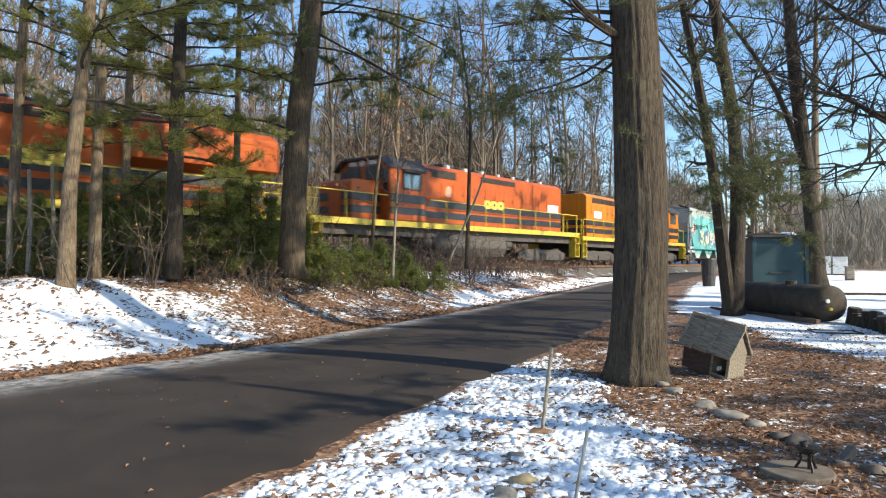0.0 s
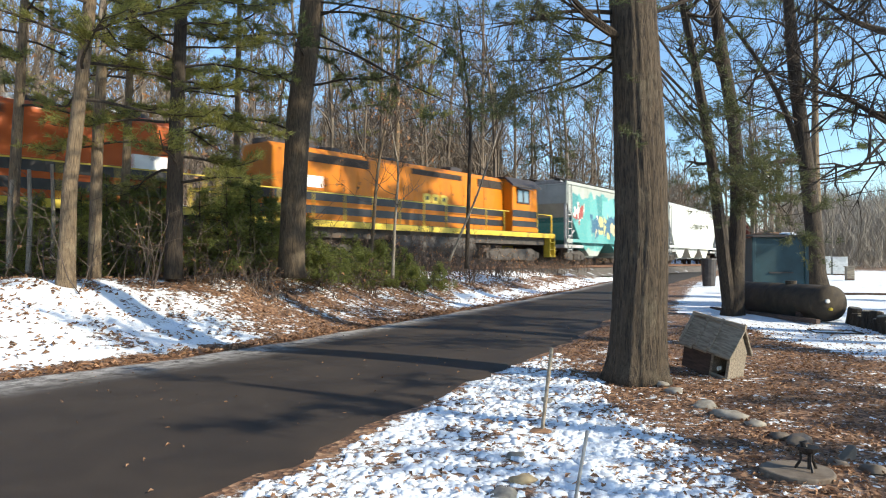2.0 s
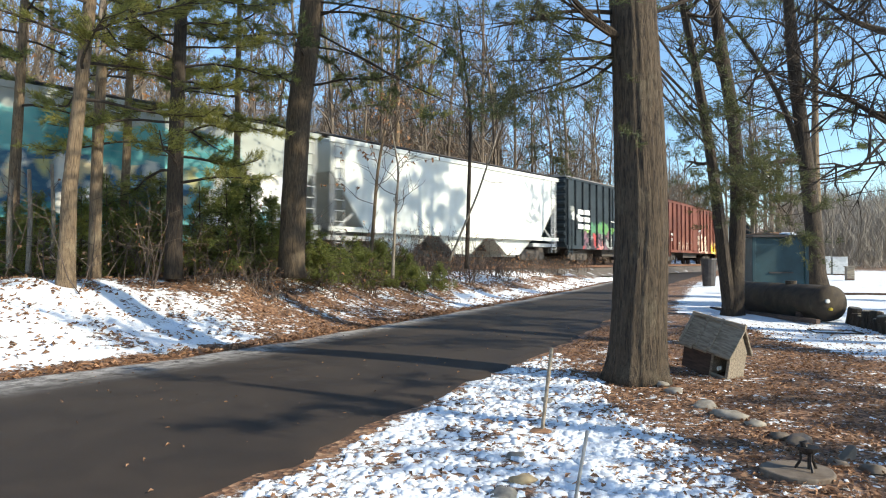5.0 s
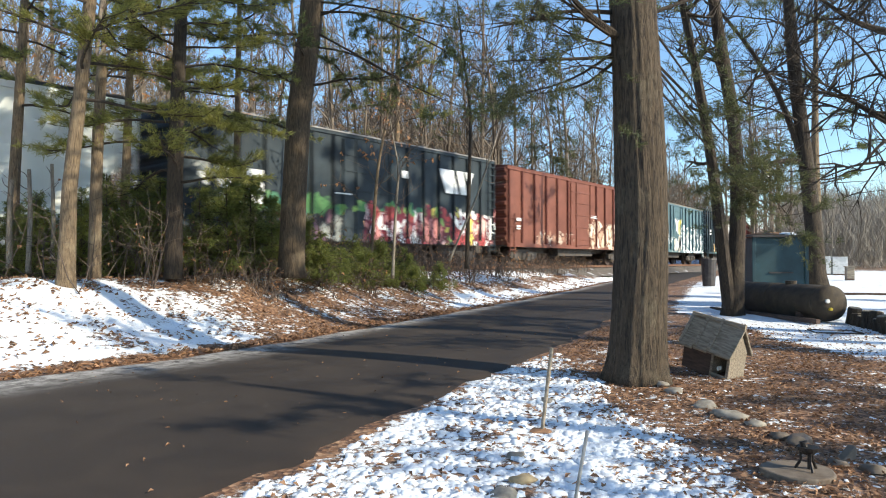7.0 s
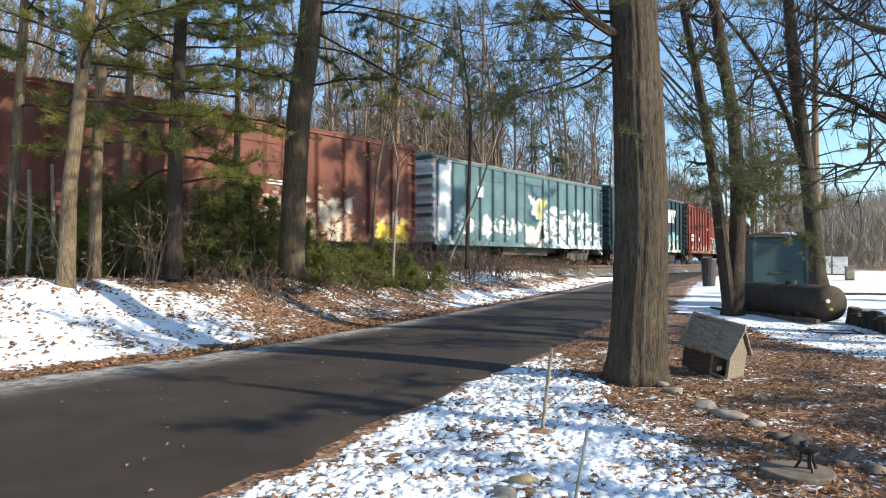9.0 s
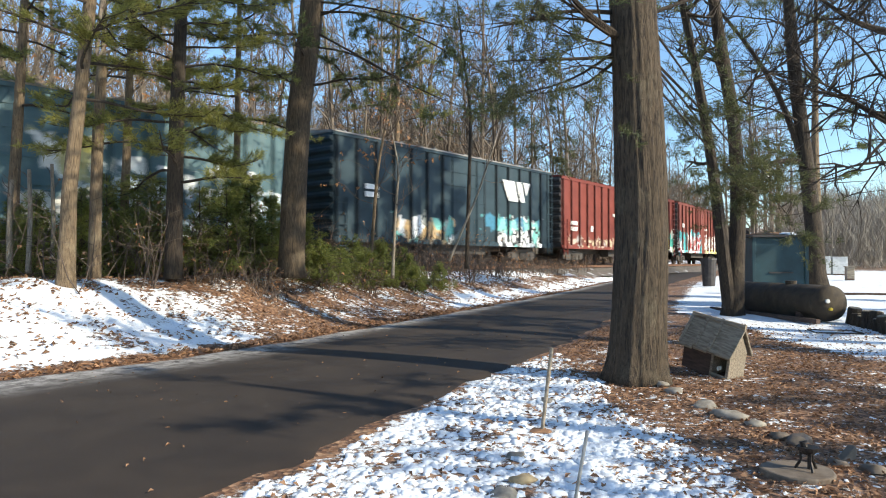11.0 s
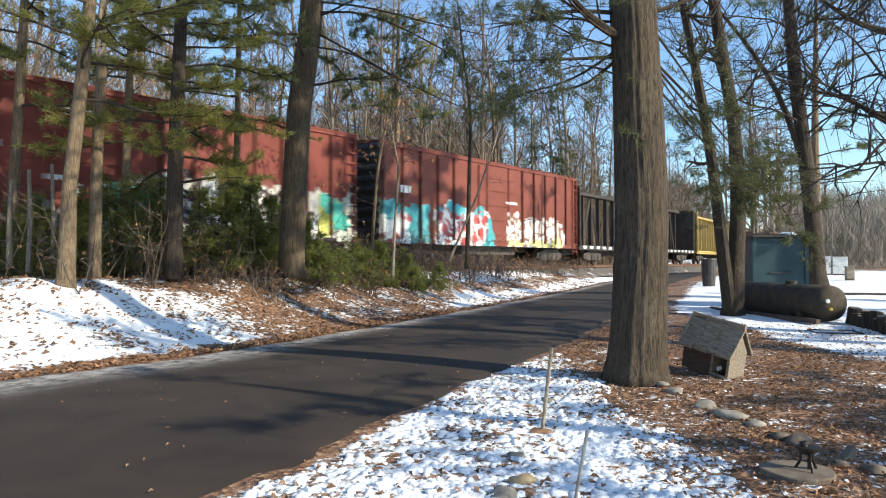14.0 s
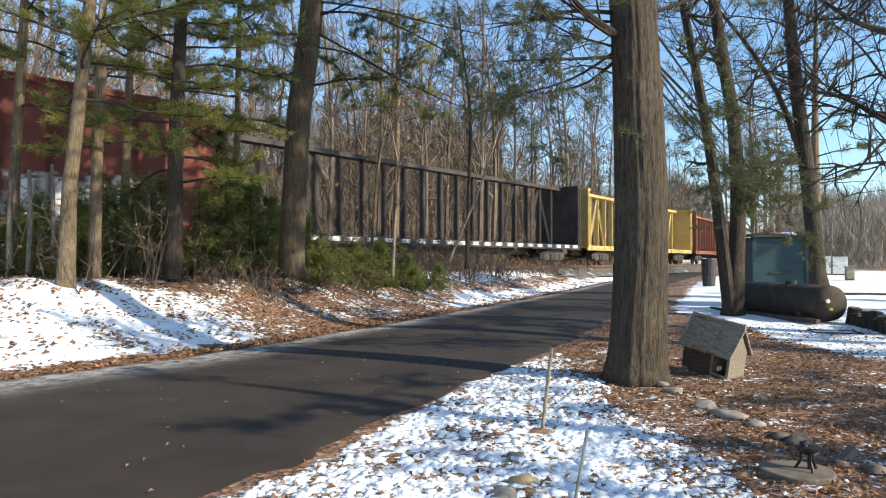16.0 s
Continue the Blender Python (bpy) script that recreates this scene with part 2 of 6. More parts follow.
def ground_mesh():
    rings = np.concatenate([np.array([0.6, 1.2, 1.8, 2.4]), 2.8 * 1.022 ** np.arange(150), 2.8 * 1.022 ** 150 * 1.09 ** np.arange(1, 49)])
    turns = np.radians(np.concatenate([np.arange(-42, 42.01, 0.4), np.arange(46, 318, 4.0)]))
    r, t = np.meshgrid(rings, turns, indexing="ij")
    x, y = r * np.sin(t), r * np.cos(t)
    z = ground_z(x, y)
    m, n = x.shape
    v = np.stack([x, y, z], -1).reshape(-1, 3)
    f = [(i * n + j, i * n + (j + 1) % n, (i + 1) * n + (j + 1) % n, (i + 1) * n + j)[::-1] for i in range(m - 1) for j in range(n)]
    v = np.concatenate([v, [[0, 0, gz(0, 0)]]])
    f += [(j, (j + 1) % n, len(v) - 1) for j in range(n)]
    me = bpy.data.meshes.new("ground")
    me.from_pydata(v.tolist(), [], f)
    me.polygons.foreach_set("use_smooth", [True] * len(me.polygons))
    cover = me.attributes.new("snow", "FLOAT", "POINT")
    cover.data.foreach_set("value", snow_cover(v[:, 0], v[:, 1]).astype(np.float32))
    w = track_side(v[:, 0], v[:, 1])
    wood = me.attributes.new("wood", "FLOAT", "POINT")
    wood.data.foreach_set("value", np.maximum(ease(5, 25, w), ease(60, 90, np.hypot(v[:, 0], v[:, 1]))).astype(np.float32))
    me.update()
    return me


def ground_material():
    m, nt, bsdf = nodes_of("leaf_litter_and_snow")
    at = where(nt)
    attr = nt.nodes.new("ShaderNodeAttribute")
    attr.attribute_name = "snow"
    leafy = node(nt, "ShaderNodeTexVoronoi", Scale=22.0, Randomness=1.0)
    nt.links.new(at, leafy.inputs["Vector"])
    tone = nt.nodes.new("ShaderNodeSeparateColor")
    nt.links.new(leafy.outputs["Color"], tone.inputs[0])
    litter = ramp(nt, tone.outputs[0], [(0.0, (0.05, 0.027, 0.016)), (0.4, (0.15, 0.072, 0.038)), (0.75, (0.26, 0.135, 0.07)), (1.0, (0.38, 0.23, 0.135))])
    humus = grain(nt, at, 3.0, 6.0, 0.7)
    litter = mixed(nt, ramp(nt, humus, [(0.5, (0, 0, 0)), (0.72, (0.8,) * 3)]), litter, (0.05, 0.035, 0.025))
    wood = nt.nodes.new("ShaderNodeAttribute")
    wood.attribute_name = "wood"
    floor = ramp(nt, grain(nt, at, 0.35, 8.0, 0.72), [(0.3, (0.13, 0.085, 0.055)), (0.7, (0.3, 0.2, 0.125))])
    litter = mixed(nt, wood.outputs["Fac"], litter, floor)
    rough = grain(nt, at, 7.0, 7.0, 0.72)
    broad = grain(nt, at, 1.3, 4.0, 0.6)
    edge = arith(nt, "ADD", arith(nt, "MULTIPLY", rough, 0.62), arith(nt, "MULTIPLY", broad, 0.38))
    edge = arith(nt, "SUBTRACT", arith(nt, "ADD", arith(nt, "MULTIPLY", attr.outputs["Fac"], 0.5), 0.2), arith(nt, "MULTIPLY", arith(nt, "SUBTRACT", edge, 0.5), 1.5))
    mask = ramp(nt, edge, [(0.46, (0, 0, 0)), (0.53, (1, 1, 1))])
    white = ramp(nt, rough, [(0.3, (0.72, 0.75, 0.8)), (0.65, (0.88, 0.89, 0.91))])
    nt.links.new(mixed(nt, mask, litter, white), bsdf.inputs["Base Color"])
    bsdf.inputs["Roughness"].default_value = 0.8
    high = arith(nt, "ADD", arith(nt, "MULTIPLY", mask, 0.5), arith(nt, "ADD", arith(nt, "MULTIPLY", leafy.outputs["Distance"], 0.5), arith(nt, "MULTIPLY", rough, 0.8)))
    bumped(nt, bsdf, high, 0.8, 0.035)
    return m


ground = new("ground", ground_mesh())
ground.data.materials.append(ground_material())
tagged(ground, "leaf-littered ground with patches of old snow, rising to a wooded hill", "ground", kind="structure")


def road_material():
    m, nt, bsdf = nodes_of("worn_asphalt")
    at = where(nt)
    stones = grain(nt, at, 120.0, 3.0, 0.7)
    wear = grain(nt, at, 0.9, 6.0, 0.65)
    colour = ramp(nt, stones, [(0.3, (0.0112, 0.0068, 0.0042)), (0.7, (0.0305, 0.0192, 0.0122))])
    colour = mixed(nt, ramp(nt, wear, [(0.4, (0, 0, 0)), (0.66, (0.8,) * 3)]), colour, (0.038, 0.0248, 0.016))
    salt = ramp(nt, grain(nt, where(nt, (1.4, 0.8, 1)), 2.6, 6.0, 0.72, 0.4), [(0.63, (0, 0, 0)), (0.75, (0.4,) * 3)])
    colour = mixed(nt, salt, colour, (0.17, 0.155, 0.14))
    side = nt.nodes.new("ShaderNodeAttribute")
    side.attribute_name = "verge"
    ice = arith(nt, "MULTIPLY", side.outputs["Fac"], ramp(nt, grain(nt, at, 4.5, 7.0, 0.75, 0.5), [(0.36, (0, 0, 0)), (0.6, (1, 1, 1))]))
    colour = mixed(nt, ice, colour, (0.45, 0.42, 0.39))
    nt.links.new(colour, bsdf.inputs["Base Color"])
    nt.links.new(ramp(nt, wear, [(0.3, (0.75,) * 3), (0.7, (0.95,) * 3)]), bsdf.inputs["Roughness"])
    bumped(nt, bsdf, stones, 0.5, 0.006)
    return m


def build_road():
    al = np.concatenate([np.arange(-30, 0, 1.0), np.arange(0, 40, 0.25), np.arange(40, 121, 1.5)])
    steps = np.concatenate([np.linspace(0, 0.12, 5), np.linspace(0.15, 0.85, 12), np.linspace(0.88, 1, 6)])
    v, verge = [], []
    for a in al:
        near, far = road_edges(a)
        near += 0.11 * float(noise2(a, 0.0, 0.45, 3.0)) + 0.08 * float(noise2(a, 0, 0.14, 9.0))
        far += 0.12 * float(noise2(a, 9.0, 0.6, 5.0)) + 0.04 * float(noise2(a, 0, 0.13, 2.0))
        for q in steps:
            c = near + (far - near) * q
            x, y = a * ROAD_D[0] + c * ROAD_N[0], a * ROAD_D[1] + c * ROAD_N[1]
            rim = 0.02 - 0.05 * float(ease(0.97, 1.0, q) + ease(0.03, 0.0, q) * 1.0)
            crown = 0.04 * (1 - (2 * q - 1) ** 2)
            v.append((x, y, float(base_z(a)) + crown + rim))
            verge.append(float(ease(0.8 if a > 9 else 0.7, 0.95, q)))
    n = len(steps)
    f = [(i * n + j, i * n + j + 1, (i + 1) * n + j + 1, (i + 1) * n + j)[::-1] for i in range(len(al) - 1) for j in range(n - 1)]
    me = bpy.data.meshes.new("road")
    me.from_pydata(v, [], f)
    me.polygons.foreach_set("use_smooth", [True] * len(me.polygons))
    me.attributes.new("verge", "FLOAT", "POINT").data.foreach_set("value", np.array(verge, np.float32))
    me.materials.append(road_material())
    me.update()
    tagged(new("road", me), "narrow dark worn asphalt lane with icy edge", "road", kind="structure")


build_road()

# ---- the railway ----
BALLAST = surface("ballast", (0.06, 0.05, 0.042), (0.19, 0.16, 0.135), 26.0, (0.75, 0.76, 0.8), 1.1, 0.58, rough=0.95, bump=1.0, depth=0.05)
RUST = surface("rusty_rail", (0.12, 0.06, 0.035), (0.25, 0.13, 0.08), 30.0, rough=0.7, metal=0.4)
TIE = surface("tie_wood", (0.05, 0.04, 0.032), (0.14, 0.11, 0.085), 12.0, rough=0.95)


def sweep(shape, profile, s0, s1, step, z0):
    """Pushes a cross-section (offset, height) along the track."""
    ss = np.arange(s0, s1 + step / 2, step)
    n, v = len(profile), []
    for s in ss:
        x, y, h = track_at(s)
        for o, z in profile:
            v.append((x - math.sin(h) * o, y + math.cos(h) * o, z0 + z))
    f = [(i * n + j, (i + 1) * n + j, (i + 1) * n + j + 1, i * n + j + 1) for i in range(len(ss) - 1) for j in range(n - 1)]
    shape.add(v, f)


def build_track():
    bed = Shape()
    sweep(bed, [(-2.7, -0.6), (-2.3, -0.42), (-1.85, -0.2), (-1.5, -0.17), (1.5, -0.17), (1.9, -0.2), (3.3, -0.75)], -70, 240, 1.0, RAIL_Z)
    me = bed.mesh("ballast_bed")
    me.materials.append(BALLAST)
    tagged(new("ballast_bed", me), "grey stone ballast bed under the railway track", "ballast", kind="structure")
    railway = thing("railway_track", "single railway track with rusty rails on wooden ties", "railway track", kind="structure")
    for o in (-0.755, 0.755):
        rail = Shape()
        sweep(rail, [(o - 0.07, -0.17), (o - 0.035, -0.04), (o - 0.037, 0), (o + 0.037, 0), (o + 0.035, -0.04), (o + 0.07, -0.17)], -70, 240, 1.0, RAIL_Z)
        part("rail", rail, RUST, railway)
    tie = Shape().box(-0.115, 0.115, -1.3, 1.3, -0.3, -0.14).mesh("tie")
    tie.materials.append(TIE)
    for i in range(200):
        x, y, h = track_at(-22 + i * 0.52)
        ob = new("tie", tie)
        ob.parent = railway
        ob.matrix_basis = pose(x, y, RAIL_Z, 0, 0, math.degrees(h))


build_track()

# ---- the train ----
SPEED = 11.5


def flecks(nt, at, colour, entries):
    """Sprayed paint: swollen letter-like shapes of several colours with dark outlines, within stretches of a car's side."""
    split = nt.nodes.new("ShaderNodeSeparateXYZ")
    nt.links.new(at, split.inputs[0])
    for (x0, x1, z0, z1, scale, cover, tones, seed, line) in entries:
        mx, mz = (x0 + x1) / 2, (z0 + z1) / 2
        dx = arith(nt, "SUBTRACT", (x1 - x0) / 2, arith(nt, "ABSOLUTE", arith(nt, "SUBTRACT", split.outputs[0], mx)))
        dz = arith(nt, "SUBTRACT", (z1 - z0) / 2, arith(nt, "ABSOLUTE", arith(nt, "SUBTRACT", split.outputs[2], mz)))
        inside = arith(nt, "MINIMUM", dx, dz)
        shift = nt.nodes.new("ShaderNodeVectorMath")
        shift.operation = "MULTIPLY_ADD"
        shift.inputs[1].default_value, shift.inputs[2].default_value = (1.35, 0.0, 0.8), (seed * 3.1, seed, seed * 1.7)
        nt.links.new(at, shift.inputs[0])
        wild = node(nt, "ShaderNodeTexNoise", Scale=scale * 0.9, Detail=2.0, Distortion=0.6)
        nt.links.new(shift.outputs[0], wild.inputs["Vector"])
        mask = arith(nt, "ADD", inside, arith(nt, "MULTIPLY", arith(nt, "SUBTRACT", wild.outputs[0], 1.0 - cover), 1.5))
        mask = ramp(nt, mask, [(0.0, (0, 0, 0)), (0.06, (1, 1, 1))])
        warp = nt.nodes.new("ShaderNodeVectorMath")
        warp.operation = "MULTIPLY_ADD"
        warp.inputs[1].default_value = (1.1, 0.0, 1.1)
        nt.links.new(wild.outputs["Color"], warp.inputs[0])
        nt.links.new(shift.outputs[0], warp.inputs[2])
        cells = node(nt, "ShaderNodeTexVoronoi", Scale=scale, Randomness=1.0)
        nt.links.new(warp.outputs[0], cells.inputs["Vector"])
        pick = nt.nodes.new("ShaderNodeSeparateColor")
        nt.links.new(cells.outputs["Color"], pick.inputs[0])
        band = nt.nodes.new("ShaderNodeValToRGB")
        band.color_ramp.interpolation = "CONSTANT"
        band.color_ramp.elements.remove(band.color_ramp.elements[1])
        band.color_ramp.elements[0].position, band.color_ramp.elements[0].color = 0, (*tones[0], 1)
        for i, tone in enumerate(tones[1:], 1):
            band.color_ramp.elements.new(i / len(tones)).color = (*tone, 1)
        nt.links.new(pick.outputs[0], band.inputs[0])
        fill = band.outputs[0]
        if line:
            rim = node(nt, "ShaderNodeTexVoronoi", Scale=scale, Randomness=1.0)
            rim.feature = "DISTANCE_TO_EDGE"
            nt.links.new(warp.outputs[0], rim.inputs["Vector"])
            fill = mixed(nt, ramp(nt, rim.outputs["Distance"], [(0.07, (1, 1, 1)), (0.11, (0, 0, 0))]), fill, line)
        worn = ramp(nt, grain(nt, at, 9.0, 5.0, 0.7), [(0.3, (0.45,) * 3), (0.5, (1, 1, 1))])
        colour = mixed(nt, mixed(nt, 1.0, mask, worn, "MULTIPLY"), colour, fill)
    return colour


def car_paint(name, low, high, rust, rust_from=0.6, paint=(), rough=0.62, streak=True):
    """Weathered car paint: faded tone, rust stains, streaks running down, sprayed patches."""
    m, nt, bsdf = nodes_of(name)
    at = where(nt)
    colour = ramp(nt, grain(nt, at, 1.1, 6.0, 0.6), [(0.3, low), (0.7, high)])
    if streak:
        runs = grain(nt, where(nt, (3.0, 3.0, 0.22)), 1.6, 6.0, 0.7)
        colour = mixed(nt, ramp(nt, runs, [(0.52, (0, 0, 0)), (0.78, (0.6,) * 3)]), colour, rust)
    spots = grain(nt, at, 2.4, 8.0, 0.75)
    colour = mixed(nt, ramp(nt, spots, [(rust_from, (0, 0, 0)), (rust_from + 0.08, (0.8,) * 3)]), colour, rust)
    if paint:
        colour = flecks(nt, at, colour, paint)
    nt.links.new(colour, bsdf.inputs["Base Color"])
    bsdf.inputs["Roughness"].default_value = rough
    bsdf.inputs["Specular IOR Level"].default_value = 0.25
    bumped(nt, bsdf, spots, 0.15, 0.01)
    return m


WHITE, BLACK = (0.82, 0.82, 0.8), (0.015, 0.015, 0.018)
STEEL = surface("dirty_steel", (0.04, 0.036, 0.033), (0.12, 0.1, 0.085), 7.0, (0.13, 0.08, 0.05), 2.0, 0.58, rough=0.75, metal=0.2)
WHEEL = surface("wheel_steel", (0.06, 0.045, 0.04), (0.16, 0.11, 0.085), 9.0, rough=0.6, metal=0.5)
GALV = surface("galvanised_walk", (0.2, 0.2, 0.19), (0.42, 0.41, 0.39), 6.0, rough=0.6, metal=0.3)
YELLOW = surface("yellow_trim", (0.45, 0.32, 0.025), (0.62, 0.46, 0.05), 5.0, (0.12, 0.09, 0.04), 2.0, 0.57, rough=0.5)
ORANGE = car_paint("orange_engine_paint", (0.5, 0.155, 0.008), (0.62, 0.2, 0.012), (0.22, 0.07, 0.025), 0.62, rough=0.38)
REDDER = car_paint("faded_red_orange_paint", (0.37, 0.068, 0.01), (0.46, 0.1, 0.016), (0.16, 0.04, 0.02), 0.6, rough=0.38)
STRIPE = surface("black_stripe_paint", (0.012, 0.012, 0.014), (0.035, 0.033, 0.033), 5.0, rough=0.4)
GRILLE = surface("sooty_grille", (0.02, 0.015, 0.012), (0.07, 0.045, 0.03), 14.0, rough=0.7)
MARK = surface("white_lettering_paint", (0.65, 0.65, 0.63), (0.85, 0.85, 0.83), 6.0, rough=0.6)
GOLD = surface("yellow_lettering_paint", (0.7, 0.5, 0.06), (0.85, 0.66, 0.12), 6.0, rough=0.55)
FADED = surface("faded_badge_paint", (0.5, 0.22, 0.12), (0.62, 0.36, 0.25), 8.0, rough=0.6)
CAB_ROOF = surface("sooty_roof_paint", (0.018, 0.015, 0.015), (0.06, 0.05, 0.048), 5.0, rough=0.6)
CAB_GLASS, _nt, _b = nodes_of("dark_cab_glass")
_b.inputs["Base Color"].default_value = (0.012, 0.014, 0.016, 1)
_b.inputs["Roughness"].default_value = 0.12
GLASS, _nt, _b = nodes_of("cab_glass")
_b.inputs["Base Color"].default_value = (0.25, 0.3, 0.32, 1)
_b.inputs["Roughness"].default_value, _b.inputs["Metallic"].default_value = 0.08, 0.6


def wheelset_mesh(r=0.46):
    """Two flanged wheels on their axle."""
    s = Shape().tube([(0, -1.05, 0), (0, 1.05, 0)], [0.08, 0.08], 8)
    for d in (-1, 1):
        for a, b, q in ((-0.03, 0.0, r + 0.03), (0.0, 0.13, r), (0.13, 0.15, r * 0.4)):
            s.tube([(0, d * (0.72 + a), 0), (0, d * (0.72 + b), 0)], [q, q], 18)
    me = s.mesh("wheelset")
    me.materials.append(WHEEL)
    return me


WHEELSET = wheelset_mesh()
WHEELSETS = []


def truck(parent, x, axles, spread):
    """A truck with side frames, springs and a wheel at each axle end."""
    body = Shape()
    half = spread * (axles - 1) / 2
    for y in (-1.02, 1.02):
        body.prism([(-half - 0.42, 0.4), (-half - 0.42, 0.68), (-half + 0.3, 0.86), (half - 0.3, 0.86), (half + 0.42, 0.68),
                    (half + 0.42, 0.4), (half + 0.1, 0.36), (half - 0.35, 0.3), (-half + 0.35, 0.3), (-half - 0.1, 0.36)], y - 0.09, y + 0.09)
        for i in range(axles):
            cx = -half + i * spread
            body.box(cx - 0.17, cx + 0.17, y - 0.14, y + 0.14, 0.32, 0.62)
        for k in range(-1, 2):
            body.tube([(k * 0.2, y - 0.12, 0.33), (k * 0.2, y - 0.12, 0.66)], [0.08, 0.08], 8)
    body.box(-0.25, 0.25, -1.1, 1.1, 0.45, 0.82)
    frame_part = part("truck", body, STEEL, parent, "grimy steel truck with sprung side frames")
    frame_part.matrix_basis = pose(x, 0, 0)
    for i in range(axles):
        cx = -half + i * spread
        w = new("wheelset", WHEELSET)
        w.parent = frame_part
        w.matrix_basis = pose(cx, 0, 0.47)
        WHEELSETS.append((w, cx))


def couplers(parent, half):
    for d in (-1, 1):
        s = Shape().box(min(d * half, d * (half + 0.32)), max(d * half, d * (half + 0.32)), -0.09, 0.09, 0.72, 0.95)
        s.box(min(d * (half + 0.24), d * (half + 0.5)), max(d * (half + 0.24), d * (half + 0.5)), -0.17, 0.17, 0.66, 1.0)
        part("coupler", s, STEEL, parent)


def ladder(parent, x, y, z0, z1, material, wide=0.45, rungs=None):
    s = Shape()
    for d in (-wide / 2, wide / 2):
        s.box(x + d - 0.02, x + d + 0.02, y - 0.03, y + 0.03, z0, z1)
    n = rungs or max(3, int((z1 - z0) / 0.38))
    for i in range(n):
        z = z0 + (i + 0.5) * (z1 - z0) / n
        s.box(x - wide / 2, x + wide / 2, y - 0.02, y + 0.02, z - 0.02, z + 0.02)
    part("ladder", s, material, parent)


def bars(parent, x, z, wide, tall, y, material=None, rows=1, cols=1):
    """Plain bars where lettering stands on a side."""
    s = Shape()
    for i in range(rows):
        for j in range(cols):
            x0, z0 = x + j * wide * 1.25, z - i * tall * 1.5
            s.box(x0, x0 + wide, y - 0.006, y, z0, z0 + tall)
    part("lettering", s, material or MARK, parent)


def boxcar(label, length, paint, roof_paint, ribs=14, eave=4.93, end_paint=None, marks=(), door=True, rib_paint=None):
    car = thing("boxcar", label, "boxcar", group="cars of the freight train")
    h, y, sill = length / 2, 1.5, 0.95
    body = Shape().box(-h + 0.06, h - 0.06, -y, y, sill + 0.16, eave)
    part("body", body, paint, car, bevel=0.02)
    side = Shape().box(-h, h, -y - 0.06, -y, sill, sill + 0.2).box(-h, h, y, y + 0.06, sill, sill + 0.2)
    side.box(-h, h, -y - 0.05, -y, eave - 0.12, eave).box(-h, h, y, y + 0.05, eave - 0.12, eave)
    part("side_sill", side, paint, car)
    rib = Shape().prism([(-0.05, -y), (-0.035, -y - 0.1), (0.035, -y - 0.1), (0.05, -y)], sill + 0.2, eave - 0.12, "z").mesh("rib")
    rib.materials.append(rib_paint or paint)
    gap = (length - 0.3) / (ribs - 1)
    for i in range(ribs):
        x = -h + 0.15 + i * gap
        if door and abs(x) < 1.45:
            continue
        for turn in (0, 180):
            ob = new("rib", rib)
            ob.parent = car
            ob.matrix_basis = pose(x, 0, 0, 0, 0, turn)
    if door:
        for d in (-1, 1):
            s = Shape().box(-1.5, 1.5, min(d * y, d * (y + 0.07)), max(d * y, d * (y + 0.07)), sill + 0.22, eave - 0.2)
            leaf = part("door", s, paint, car)
            for z in (1.5, 2.2, 2.9, 3.6, 4.2):
                part("door_rib", Shape().box(-1.42, 1.42, min(d * (y + 0.07), d * (y + 0.1)), max(d * (y + 0.07), d * (y + 0.1)), z - 0.03, z + 0.03), paint, leaf)
            for x in (-0.9, 0.9):
                part("lock_rod", Shape().box(x - 0.02, x + 0.02, min(d * (y + 0.07), d * (y + 0.13)), max(d * (y + 0.07), d * (y + 0.13)), sill + 0.1, eave - 0.15), paint, leaf)
    roof = Shape().prism([(-y - 0.07, eave), (-y - 0.07, eave + 0.05), (0, eave + 0.2), (y + 0.07, eave + 0.05), (y + 0.07, eave)], -h, h, "x")
    for i in range(int(length / 1.05)):
        x = -h + 0.5 + i * 1.05
        roof.prism([(-y - 0.05, eave + 0.05), (0, eave + 0.2), (y + 0.05, eave + 0.05), (y + 0.05, eave + 0.11), (0, eave + 0.26), (-y - 0.05, eave + 0.11)], x - 0.04, x + 0.04, "x")
    part("roof", roof, roof_paint, car)
    for d in (-1, 1):
        back = part("end_wall", Shape().box(min(d * (h - 0.06), d * (h - 0.03)), max(d * (h - 0.06), d * (h - 0.03)), -y + 0.02, y - 0.02, sill + 0.1, eave - 0.02), end_paint or paint, car)
        for i in range(9):
            z = sill + 0.45 + i * 0.42
            part("end_rib", Shape().prism([(d * (h - 0.04), z - 0.16), (d * (h + 0.06), z - 0.05), (d * (h + 0.06), z + 0.05), (d * (h - 0.04), z + 0.16)][::d], -y + 0.06, y - 0.06, "y"), end_paint or paint, back)
        ladder(car, d * (h - 0.35), -y - 0.1, sill - 0.35, eave - 0.1 if d > 0 else 2.6, paint)
        ladder(car, d * (h - 0.35), y + 0.1, sill - 0.35, 2.6, paint)
    under = Shape().box(-h + 0.1, h - 0.1, -0.35, 0.35, 0.7, 1.08).box(-h + 0.1, h - 0.1, -1.4, 1.4, 1.0, 1.12)
    under.box(-2.2, 2.2, -1.1, -0.5, 0.55, 0.95).tube([(1.2, 0.8, 0.75), (2.4, 0.8, 0.75)], [0.2, 0.2], 10)
    part("underframe", under, STEEL, car)
    for d in (-1, 1):
        truck(car, d * (h - 2.3), 2, 1.73)
    couplers(car, h)
    for (x, z, wide, tall, rows, cols, mat) in marks:
        bars(car, x, z, wide, tall, -y - 0.085, mat, rows, cols)
    return car


